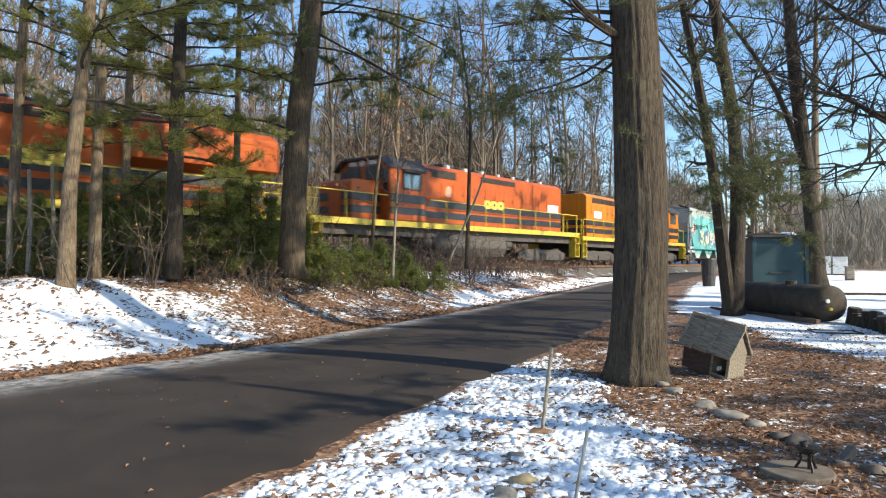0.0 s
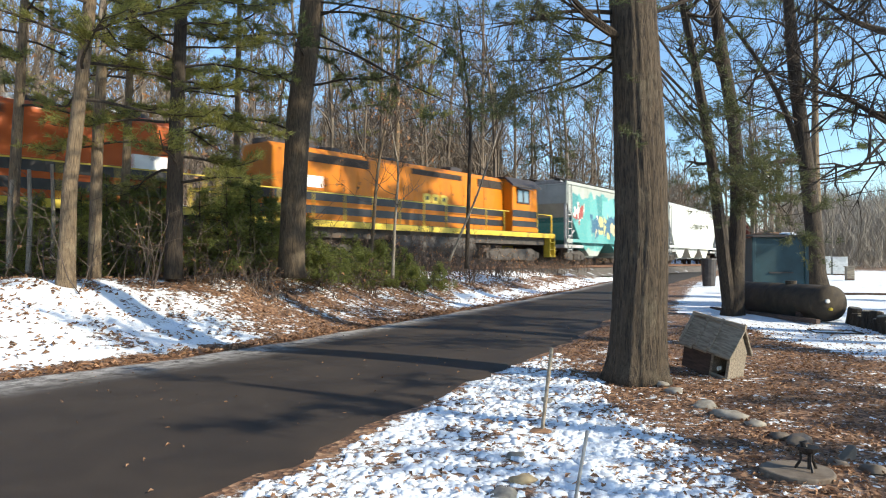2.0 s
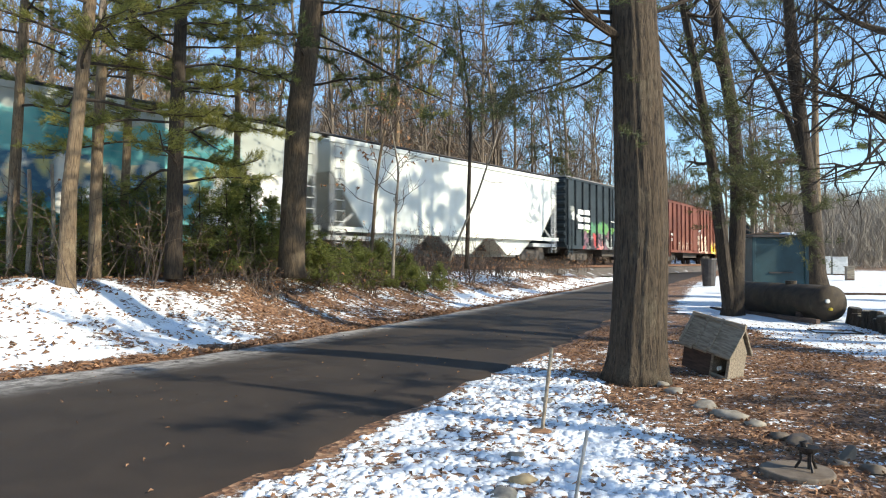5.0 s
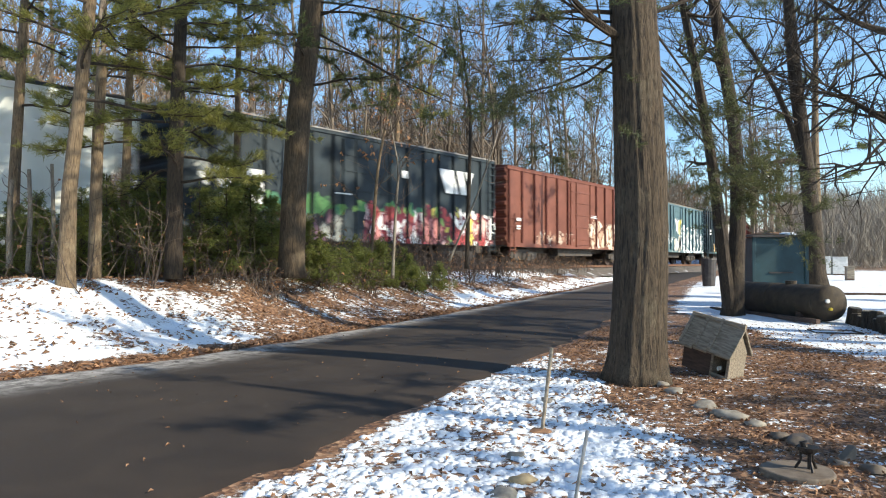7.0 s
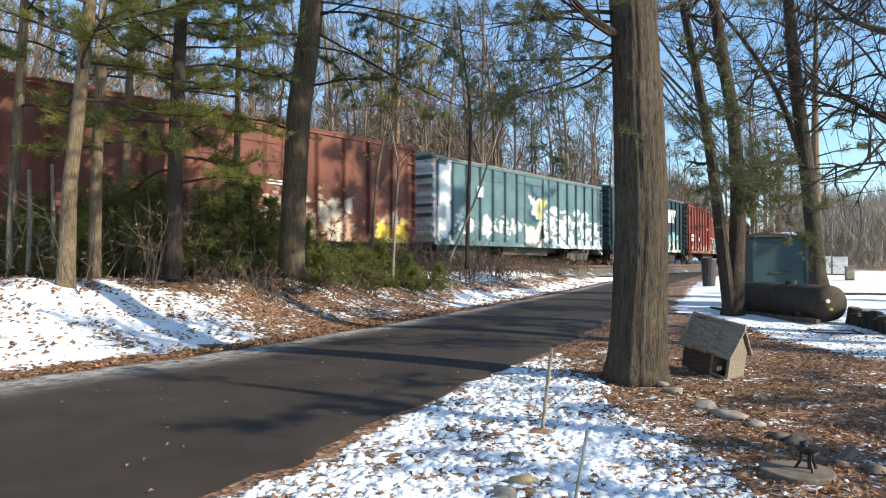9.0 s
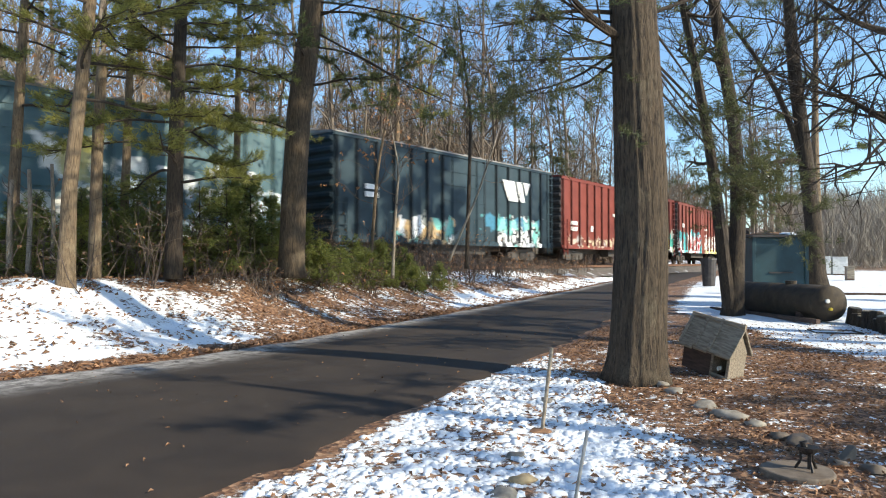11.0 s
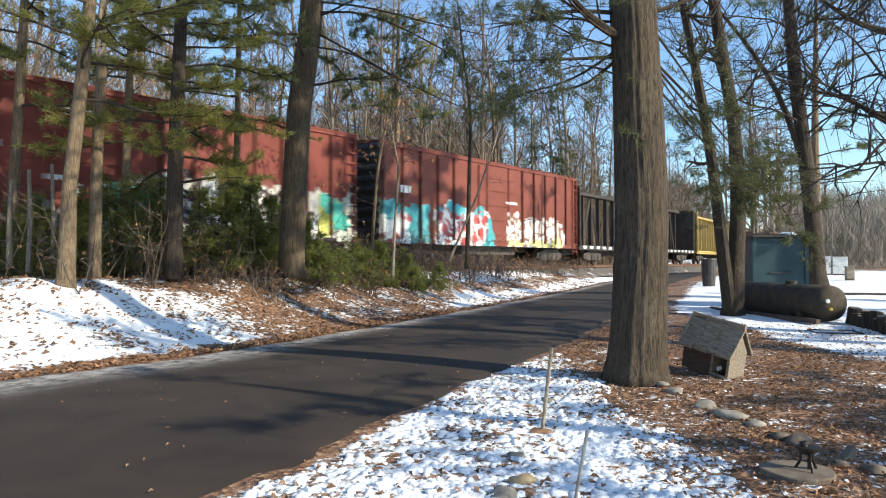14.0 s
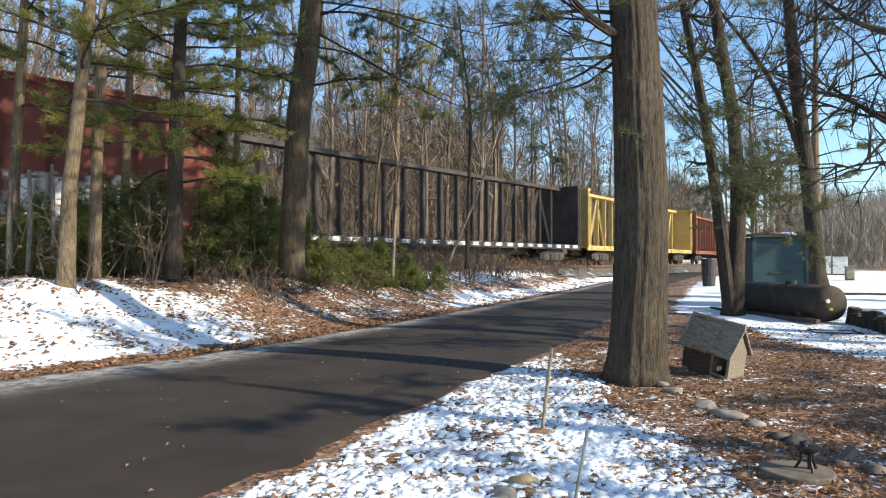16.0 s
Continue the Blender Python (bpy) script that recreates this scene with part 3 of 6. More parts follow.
def emblem(car, x, z, wide, tall, y=-1.59):
    """A plain slanted two-part white shape."""
    s = Shape()
    k = wide
    s.prism([(x, z + tall), (x + 0.42 * k, z + tall), (x + 0.55 * k, z), (x + 0.2 * k, z)], y - 0.006, y)
    s.prism([(x + 0.5 * k, z + tall), (x + 0.68 * k, z + tall), (x + 0.8 * k, z), (x + 0.62 * k, z)], y - 0.006, y)
    s.prism([(x + 0.74 * k, z + tall), (x + k, z + tall), (x + 0.86 * k, z + 0.35 * tall)], y - 0.006, y)
    part("emblem", s, MARK, car, "plain white slanted emblem")


def hopper(label, length, paint, roof_paint, end_paint):
    car = thing("covered_hopper", label, "hopper car", group="cars of the freight train")
    h, y = length / 2, 1.53
    top = 4.62
    outline = [(-h + 0.1, top), (h - 0.1, top), (h - 0.1, 3.5), (h - 1.75, 1.45), (-h + 1.75, 1.45), (-h + 0.1, 3.5)]
    part("body", Shape().prism(outline[::-1], -y, y), paint, car, bevel=0.03)
    rails = Shape().box(-h, h, -y - 0.06, -y + 0.06, top - 0.05, top + 0.12).box(-h, h, y - 0.06, y + 0.06, top - 0.05, top + 0.12)
    rails.box(-h, h, -y - 0.05, -y + 0.05, 1.32, 1.5).box(-h, h, y - 0.05, y + 0.05, 1.32, 1.5)
    part("side_sill", rails, paint, car)
    roof = Shape().prism([(-y, top), (-y * 0.6, top + 0.18), (0, top + 0.25), (y * 0.6, top + 0.18), (y, top)], -h + 0.1, h - 0.1, "x")
    part("roof", roof, roof_paint, car)
    walkway = Shape()
    for yy in (-0.75, 0.75):
        walkway.box(-h, h, yy - 0.2, yy + 0.2, top + 0.34, top + 0.38)
        for i in range(14):
            x = -h + 0.5 + i * (length - 1.0) / 13
            walkway.box(x - 0.03, x + 0.03, yy - 0.18, yy + 0.18, top + 0.15, top + 0.35)
    part("roof_walk", walkway, CAB_ROOF, car, "dark grimy roof walk")
    for i in range(8):
        x = -h + 1.6 + i * (length - 3.2) / 7
        part("hatch", Shape().box(x - 0.4, x + 0.4, -0.35, 0.35, top + 0.22, top + 0.42), roof_paint, car, bevel=0.04)
    for i in (-1, 0, 1):
        x = i * (length - 3.9) / 3
        bay = Shape().prism([(x - 1.9, 1.45), (x + 1.9, 1.45), (x + 0.55, 0.55), (x - 0.55, 0.55)][::-1], -1.3, 1.3)
        bay.box(x - 0.65, x + 0.65, -1.0, 1.0, 0.45, 0.58)
        part("bay", bay, paint, car)
    for d in (-1, 1):
        s = Shape()
        for yy in (-1.4, 1.4):
            s.box(d * (h - 0.18) - 0.06, d * (h - 0.18) + 0.06, yy - 0.06, yy + 0.06, 1.2, top)
            s.prism([(d * (h - 0.2), 1.2), (d * (h - 0.05), 1.2), (d * (h - 1.9), 1.45), (d * (h - 1.9), 1.6)][::d], yy - 0.05, yy + 0.05)
            s.tube([(d * (h - 0.2), yy, 1.25), (d * (h - 1.4), yy, 2.1)], [0.05, 0.05], 6)
        s.box(min(d * (h - 2.4), d * h), max(d * (h - 2.4), d * h), -1.45, 1.45, 1.0, 1.18)
        part("end_frame", s, end_paint, car)
        ladder(car, d * (h - 0.45), -y - 0.02, 0.7, top, end_paint)
        ladder(car, d * (h - 0.45), y + 0.02, 0.7, top, end_paint)
        truck(car, d * (h - 2.0), 2, 1.73)
    part("underframe", Shape().box(-h, h, -0.3, 0.3, 0.75, 1.1), STEEL, car)
    couplers(car, h)
    return car


def centerbeam(label, length, paint, posts, trim):
    car = thing("centerbeam_flatcar", label, "flatcar", group="cars of the freight train")
    h, top = length / 2, 4.55
    deck = Shape().box(-h, h, -1.4, 1.4, 1.05, 1.18).box(-h, h, -1.42, -1.3, 0.9, 1.18).box(-h, h, 1.3, 1.42, 0.9, 1.18)
    part("deck", deck, paint, car)
    part("underframe", Shape().box(-h, h, -0.35, 0.35, 0.6, 1.05), STEEL, car)
    for d in (-1, 1):
        s = Shape().box(min(d * (h - 0.22), d * (h - 0.1)), max(d * (h - 0.22), d * (h - 0.1)), -1.42, 1.42, 1.1, top)
        wall = part("bulkhead", s, paint, car)
        for yy in (-1.4, -0.7, 0.0, 0.7, 1.4):
            part("bulkhead_rib", Shape().box(min(d * (h - 0.1), d * h), max(d * (h - 0.1), d * h), yy - 0.07, yy + 0.07, 1.1, top - 0.12), paint, wall)
        part("bulkhead_cap", Shape().box(min(d * (h - 0.3), d * h), max(d * (h - 0.3), d * h), -1.46, 1.46, top - 0.12, top + 0.02), paint, wall)
        truck(car, d * (h - 2.6), 2, 1.73)
    chord = Shape().box(-h + 0.2, h - 0.2, -0.26, 0.26, top - 0.18, top)
    part("top_chord", chord, paint, car)
    pm = Shape().box(-0.05, 0.05, -0.13, 0.13, 1.15, top - 0.15).mesh("post")
    pm.materials.append(paint)
    gap = (length - 2.0) / (posts - 1)
    for i in range(posts):
        ob = new("post", pm)
        ob.parent = car
        ob.matrix_basis = pose(-h + 1.0 + i * gap, 0, 0)
    for i in list(range(0, 4)) + list(range(posts - 5, posts - 1)):
        x = -h + 1.0 + i * gap
        a, b = ((x, 0, 1.2), (x + gap, 0, top - 0.2)) if i < posts / 2 else ((x, 0, top - 0.2), (x + gap, 0, 1.2))
        if i % 2:
            a, b = (a[0], 0, b[2]), (b[0], 0, a[2])
        part("diagonal", Shape().tube([a, b], [0.07, 0.07], 4), paint, car)
    for i in range(int(length / 0.95)):
        x = -h + 0.5 + i * 0.95
        part("tie_down", Shape().box(x, x + 0.42, -1.47, -1.42, 0.98, 1.14), trim, car)
    couplers(car, h)
    return car


def locomotive(label, paint, cab_at=(-5.8, -3.6), nose_at=-7.35, grilles=(), gold_at=1.35, panel_at=7.3, lift=0.0, badge=True, flare_at=None, hood_end=8.8):
    """A six-axle road engine: low nose, cab, long hood with louvres, railed walkways."""
    eng = thing("locomotive", label, "locomotive", group="engines of the freight train")
    h, deck, (c0, c1) = 9.85, 1.87 + lift, cab_at
    top = 4.5 + 0.6 * lift
    sides = ((-1, lambda y0, y1: (-y1, -y0)), (1, lambda y0, y1: (y0, y1)))
    part("walkway", Shape().box(-h, h, -1.5, 1.5, deck - 0.1, deck), STEEL, eng)
    for d, span in sides:
        part("sill_stripe", Shape().box(-h + 0.05, h - 0.05, *span(1.44, 1.53), deck - 0.25, deck - 0.02), YELLOW, eng, "yellow painted frame edge")
    part("underframe", Shape().box(-h, h, -1.2, 1.2, deck - 0.62, deck - 0.1), STEEL, eng)
    tank = Shape().prism([(-1.35, 1.3), (-1.45, 0.85), (-1.2, 0.42), (1.2, 0.42), (1.45, 0.85), (1.35, 1.3)][::-1], -2.9, 2.6, "x")
    part("fuel_tank", tank, STEEL, eng, "grey-black fuel tank", bevel=0.05)
    for x in (-3.25, 2.95):
        part("air_reservoir", Shape().tube([(x - 0.25, -1.2, 1.05), (x + 0.25, -1.2, 1.05)], [0.17, 0.17], 10), STEEL, eng)
    # nose, cab and long hood
    nose = Shape().prism([(nose_at, deck), (c0, deck), (c0, 3.47), (nose_at + 0.12, 3.44), (nose_at, 3.3)][::-1], -0.95, 0.95)
    nose_ob = part("nose", nose, paint, eng, bevel=0.05)
    part("nose_door", Shape().box(nose_at - 0.02, nose_at, -0.35, 0.35, deck + 0.1, 3.2), paint, nose_ob)
    cab = Shape().prism([(-1.5, deck), (1.5, deck), (1.5, 4.0), (1.05, 4.36), (-1.05, 4.36), (-1.5, 4.0)], c0, c1, "x")
    cab_ob = part("cab", cab, paint, eng, bevel=0.04)
    roof = Shape().prism([(-1.58, 3.97), (-1.07, 4.38), (1.07, 4.38), (1.58, 3.97), (1.58, 4.06), (1.09, 4.47), (-1.09, 4.47), (-1.58, 4.06)], c0 - 0.25, c1 + 0.08, "x")
    part("cab_roof", roof, CAB_ROOF, eng, "sooty cab roof")
    mid = (c0 + c1) / 2 + 0.2
    for d, span in sides:
        win = part("window", Shape().box(mid - 0.5, mid + 0.5, *span(1.5, 1.52), 3.22, 3.8), GLASS, cab_ob)
        y0, y1 = span(1.5, 1.55)
        fr = Shape().box(mid - 0.57, mid + 0.57, y0, y1, 3.8, 3.87).box(mid - 0.57, mid + 0.57, y0, y1, 3.15, 3.22)
        fr.box(mid - 0.57, mid - 0.5, y0, y1, 3.22, 3.8).box(mid + 0.5, mid + 0.57, y0, y1, 3.22, 3.8).box(mid - 0.03, mid + 0.03, y0, y1, 3.22, 3.8)
        part("window_frame", fr, CAB_ROOF, win)
        part("sunshade", Shape().prism([(d * 1.5, 3.98), (d * 1.5, 3.94), (d * 1.78, 3.84), (d * 1.78, 3.87)][::d], mid - 0.62, mid + 0.62, "x"), CAB_ROOF, win)
        part("windscreen", Shape().box(c0 - 0.03, c0, *span(0.12, 1.05), 3.55, 4.12), CAB_GLASS, cab_ob)
        part("windscreen", Shape().box(c0 - 0.03, c0, *span(1.12, 1.42), 3.0, 3.95), CAB_GLASS, cab_ob)
        part("grab_iron", Shape().rod((c0 + 0.12, d * 1.56, deck + 0.3), (c0 + 0.12, d * 1.56, 3.3), 0.02), YELLOW, cab_ob)
        part("number_panel", Shape().box(c0 - 0.05, c0 - 0.02, *span(0.35, 0.8), 4.17, 4.33), MARK, cab_ob)
    hood = Shape().prism([(-0.95, deck), (0.95, deck), (0.95, top - 0.2), (0.72, top), (-0.72, top), (-0.95, top - 0.2)], c1, hood_end, "x")
    hood_ob = part("hood", hood, paint, eng, bevel=0.04)
    part("blower_housing", Shape().prism([(-1.22, 2.95), (-0.9, 2.65), (-0.9, 4.3), (-1.22, 4.05)][::-1], c1, c1 + 0.7, "x"), paint, hood_ob)
    for (x, r) in ((4.9, 0.6), (6.2, 0.6), (7.5, 0.6), (0.4, 0.5), (1.7, 0.5)):
        part("roof_fan", Shape().tube([(x, 0, top), (x, 0, top + 0.16)], [r, r], 16), CAB_ROOF, hood_ob)
    for i in range(7):
        x = c1 + 2.4 + i * 1.35
        part("lifting_lug", Shape().box(x - 0.07, x + 0.07, -0.78, -0.66, top - 0.04, top + 0.1), MARK, hood_ob)
    if flare_at:
        f0, f1 = flare_at
        box = Shape().prism([(-0.96, 2.98), (-1.48, 3.2), (-1.48, 4.2), (-1.2, top - 0.04), (1.2, top - 0.04), (1.48, 4.2), (1.48, 3.2), (0.96, 2.98)][::-1], f0, f1, "x")
        wing = part("radiator_housing", box, paint, hood_ob, "overhanging radiator housing", bevel=0.03)
        for d, span in sides:
            for i in range(4):
                z = 3.3 + i * 0.24
                part("seam", Shape().box(f0 + 0.05, f1 - 0.05, *span(1.48, 1.492), z, z + 0.025), paint, wing)
        part("roof_edge", Shape().box(f0, f1, -1.22, 1.22, top - 0.05, top + 0.03), CAB_ROOF, wing)
    part("exhaust", Shape().box(c1 + 2.6, c1 + 3.4, -0.3, 0.3, top - 0.02, top + 0.26), CAB_ROOF, hood_ob)
    part("horn", Shape().tube([(c1 + 0.5, 0.2, top + 0.14), (c1 + 1.0, 0.2, top + 0.16)], [0.03, 0.1], 8).box(c1 + 0.55, c1 + 0.6, 0.17, 0.23, top - 0.05, top + 0.14), CAB_ROOF, hood_ob)
    part("stripe", Shape().box(nose_at - 0.012, nose_at, -0.93, 0.93, 2.61 + lift, 2.95 + lift).box(nose_at - 0.012, nose_at, -0.93, 0.93, 2.13 + lift, 2.42 + lift), STRIPE, nose_ob, "black painted stripes")
    part("end_stripe", Shape().box(hood_end, hood_end + 0.012, -0.9, 0.9, 2.61 + lift, 2.95 + lift).box(hood_end, hood_end + 0.012, -0.9, 0.9, 2.13 + lift, 2.42 + lift), STRIPE, hood_ob)
    for d, span in sides:
        for (x0, x1, z0, z1) in grilles:
            g = Shape().box(x0, x1, *span(0.95, 0.962), z0, z1)
            for i in range(5):
                z = z0 + (i + 0.5) * (z1 - z0) / 5
                g.box(x0, x1, *span(0.95, 0.985), z - 0.016, z + 0.016)
            for i in range(int((x1 - x0) / 0.7) + 1):
                x = x0 + i * (x1 - x0) / max(int((x1 - x0) / 0.7), 1)
                g.box(x - 0.02, x + 0.02, *span(0.95, 0.99), z0, z1)
            part("grille", g, GRILLE, hood_ob, "dark louvred air intake")
        n = int((hood_end - c1 - 1.1) / 0.83)
        for i in range(n):
            x = c1 + 0.85 + i * 0.83
            leaf = part("hood_door", Shape().box(x, x + 0.79, *span(0.95, 0.968), 2.98 + lift, 3.72), paint, hood_ob)
            part("latch", Shape().box(x + 0.68, x + 0.73, *span(0.968, 0.985), 3.2, 3.32), STEEL, leaf)
        st = Shape()
        for z0, z1 in ((2.13 + lift, 2.42 + lift), (2.61 + lift, 2.95 + lift)):
            st.box(c1, hood_end - 0.02, *span(0.95, 0.97), z0, z1)
            st.box(c0, c1, *span(1.5, 1.512), z0, z1)
            st.box(nose_at, c0, *span(0.95, 0.962), z0, z1)
        part("stripe", st, STRIPE, hood_ob, "black painted stripes")
        # plain shapes where the lettering stands
        em = Shape()
        for j in range(3):
            x = gold_at + j * 0.57
            em.prism([(x, 2.86), (x + 0.08, 2.78), (x + 0.42, 2.78), (x + 0.5, 2.86), (x + 0.5, 3.1), (x + 0.42, 3.18), (x + 0.08, 3.18), (x, 3.1)], *span(0.972, 0.98))
        part("lettering", em, GOLD, hood_ob, "yellow lettering as plain blocks")
        for j in range(3):
            part("lettering_hole", Shape().box(gold_at + j * 0.57 + 0.17, gold_at + j * 0.57 + 0.33, *span(0.98, 0.983), 2.9, 3.06), STRIPE, hood_ob)
        part("emblem", Shape().box(panel_at, panel_at + 1.1, *span(0.972, 0.982), 2.92, 3.35), MARK, hood_ob, "white rectangular panel")
        if badge:
            x = c1 + 1.95
            part("emblem", Shape().prism([(x, 3.2), (x + 0.22, 3.1), (x + 0.45, 3.2), (x + 0.4, 3.52), (x + 0.22, 3.64), (x + 0.05, 3.52)], *span(0.972, 0.98)), FADED, hood_ob, "small faded emblem")
        part("handrail", Shape().box(c1 + 0.3, h - 0.15, *span(1.455, 1.49), deck + 0.96, deck + 1.0), YELLOW, eng, "yellow handrail")
        part("handrail", Shape().box(-h + 0.2, c0 - 0.1, *span(1.455, 1.49), deck + 0.96, deck + 1.0), YELLOW, eng, "yellow handrail")
        for i in range(14):
            x = -h + 0.25 + i * (2 * h - 0.45) / 13
            if c0 - 0.05 < x < c1 + 0.2:
                continue
            part("stanchion", Shape().box(x - 0.018, x + 0.018, *span(1.45, 1.49), deck - 0.25, deck + 0.97), YELLOW, eng)
    for d in (-1, 1):
        for yy in (-1.36, 1.36):
            steps = Shape()
            for j in range(4):
                z = 0.5 + j * 0.37
                steps.box(min(d * (h - 0.45), d * (h - 0.02)), max(d * (h - 0.45), d * (h - 0.02)), yy - 0.2, yy + 0.2, z, z + 0.03)
            for xx in (h - 0.47, h - 0.02):
                steps.box(d * xx - 0.025, d * xx + 0.025, yy - 0.2, yy + 0.2, 0.45, deck)
            part("step_well", steps, YELLOW, eng, "yellow step well")
        rail = Shape()
        for yy in (-1.4, -0.5, 0.5, 1.4):
            rail.box(d * (h - 0.06) - 0.02, d * (h - 0.06) + 0.02, yy - 0.02, yy + 0.02, deck, deck + 1.0)
        rail.box(d * (h - 0.06) - 0.02, d * (h - 0.06) + 0.02, -1.4, 1.4, deck + 0.96, deck + 1.0)
        part("end_rail", rail, YELLOW, eng)
        plow = Shape().prism([(-1.45, deck - 0.5), (1.45, deck - 0.5), (1.45, 0.35), (0.9, 0.2), (-0.9, 0.2), (-1.45, 0.35)][::-1],
                             min(d * (h + 0.0), d * (h + 0.05)), max(d * h, d * (h + 0.05)), "x")
        part("end_plate", plow, STRIPE, eng)
        truck(eng, d * 6.55, 3, 1.95)
    part("headlight", Shape().tube([(c0 - 0.08, 0, 4.25), (c0 + 0.02, 0, 4.25)], [0.12, 0.12], 12), MARK, cab_ob)
    couplers(eng, h + 0.05)
    return eng


SAND, CREAM, NAVY = (0.62, 0.5, 0.3), (0.66, 0.63, 0.56), (0.05, 0.12, 0.2)
PINK, LIME, RED_P, AQUA = (0.58, 0.24, 0.22), (0.24, 0.42, 0.13), (0.46, 0.075, 0.075), (0.2, 0.5, 0.45)
INK, VIOLET, GREY_T, TEAL_D = (0.03, 0.03, 0.035), (0.2, 0.11, 0.14), (0.28, 0.29, 0.27), (0.05, 0.22, 0.23)
P_H1 = car_paint("grey_hopper_paint", (0.3, 0.33, 0.3), (0.43, 0.45, 0.41), (0.25, 0.22, 0.18), 0.64,
                 [(-7.3, 4.9, 1.2, 3.8, 0.75, 0.75, [(0.09, 0.32, 0.31), (0.16, 0.42, 0.4), TEAL_D, (0.12, 0.36, 0.35), (0.1, 0.3, 0.3)], 3.0, None),
                  (-5.5, 4.0, 1.5, 3.2, 1.3, 0.36, [SAND, CREAM, (0.5, 0.46, 0.2), NAVY, SAND], 9.0, NAVY), (4.2, 7.8, 1.2, 3.0, 0.9, 0.5, [CREAM, WHITE, (0.16, 0.42, 0.4)], 5.0, None),
                  (-7.6, -6.2, 2.6, 3.5, 1.6, 0.5, [(0.3, 0.06, 0.05), CREAM], 2.0, None)])
P_H2 = car_paint("white_hopper_paint", (0.6, 0.62, 0.57), (0.72, 0.73, 0.68), (0.45, 0.4, 0.32), 0.7)
P_K = car_paint("dark_slate_boxcar_paint", (0.016, 0.024, 0.03), (0.036, 0.05, 0.06), (0.07, 0.072, 0.07), 0.67,
                [(-5.9, -1.6, 0.95, 2.2, 1.7, 0.55, [VIOLET, GREY_T, PINK, VIOLET, (0.1, 0.05, 0.06), RED_P], 5.0, INK), (-6.0, 3.0, 1.95, 2.45, 1.2, 0.5, [(0.12, 0.28, 0.1), (0.08, 0.22, 0.12), LIME], 7.0, None),
                 (-0.1, 2.9, 1.0, 2.1, 2.0, 0.66, [WHITE, PINK, RED_P, WHITE, (0.7, 0.5, 0.5)], 3.0, (0.2, 0.03, 0.05)), (2.9, 7.9, 0.95, 2.3, 1.8, 0.6, [PINK, WHITE, (0.7, 0.6, 0.12), RED_P, (0.7, 0.45, 0.4), LIME], 1.0, (0.2, 0.05, 0.06)),
                 (-7.4, -5.8, 2.4, 3.4, 1.6, 0.36, [WHITE, GREY_T], 6.0, None)])
P_BR = car_paint("brown_boxcar_paint", (0.135, 0.05, 0.035), (0.2, 0.075, 0.052), (0.09, 0.04, 0.028), 0.6,
                 [(6.3, 7.2, 0.95, 1.5, 2.2, 0.75, [(0.8, 0.55, 0.05), (0.75, 0.62, 0.2)], 2.0, None), (6.4, 7.1, 1.55, 2.3, 2.4, 0.5, [WHITE, (0.6, 0.3, 0.15)], 4.0, None),
                  (0.9, 4.6, 1.15, 2.35, 1.5, 0.62, [(0.62, 0.5, 0.38), (0.5, 0.32, 0.22), (0.7, 0.6, 0.48)], 7.0, (0.13, 0.05, 0.035)), (-5.5, -1.2, 1.1, 1.9, 1.8, 0.42, [(0.5, 0.4, 0.32), (0.35, 0.2, 0.14)], 8.0, (0.1, 0.04, 0.03))])
P_TE = car_paint("teal_blue_boxcar_paint", (0.06, 0.115, 0.135), (0.115, 0.19, 0.21), (0.24, 0.25, 0.23), 0.6,
                 [(1.3, 7.5, 1.0, 2.3, 1.5, 0.78, [WHITE, WHITE, (0.75, 0.8, 0.8), (0.6, 0.66, 0.66)], 4.0, (0.1, 0.16, 0.18)), (-8.0, -7.0, 1.2, 4.4, 1.6, 0.55, [WHITE, (0.6, 0.66, 0.66)], 6.0, None),
                  (-6.6, -1.0, 1.4, 2.5, 1.9, 0.4, [WHITE, (0.65, 0.7, 0.7)], 8.0, (0.07, 0.12, 0.14)), (-0.3, 1.1, 2.5, 3.6, 1.7, 0.5, [(0.7, 0.6, 0.15), WHITE, (0.55, 0.5, 0.25)], 1.0, None),
                  (1.5, 7.0, 2.6, 3.3, 1.1, 0.32, [WHITE], 3.0, None), (-0.9, 1.0, 1.05, 2.1, 1.8, 0.5, [CREAM, INK, (0.5, 0.46, 0.36)], 2.0, None)])
P_DB = car_paint("dark_blue_boxcar_paint", (0.018, 0.035, 0.046), (0.036, 0.06, 0.074), (0.07, 0.08, 0.085), 0.66,
                 [(2.9, 6.5, 0.95, 2.15, 1.9, 0.68, [WHITE, (0.7, 0.75, 0.72), WHITE, AQUA], 1.0, INK), (1.2, 6.5, 1.75, 2.45, 1.3, 0.46, [AQUA, (0.1, 0.36, 0.38), (0.06, 0.2, 0.3)], 4.0, None),
                  (-4.6, -0.6, 0.95, 2.2, 1.8, 0.42, [WHITE, (0.6, 0.4, 0.2), AQUA, GREY_T], 2.0, None)])
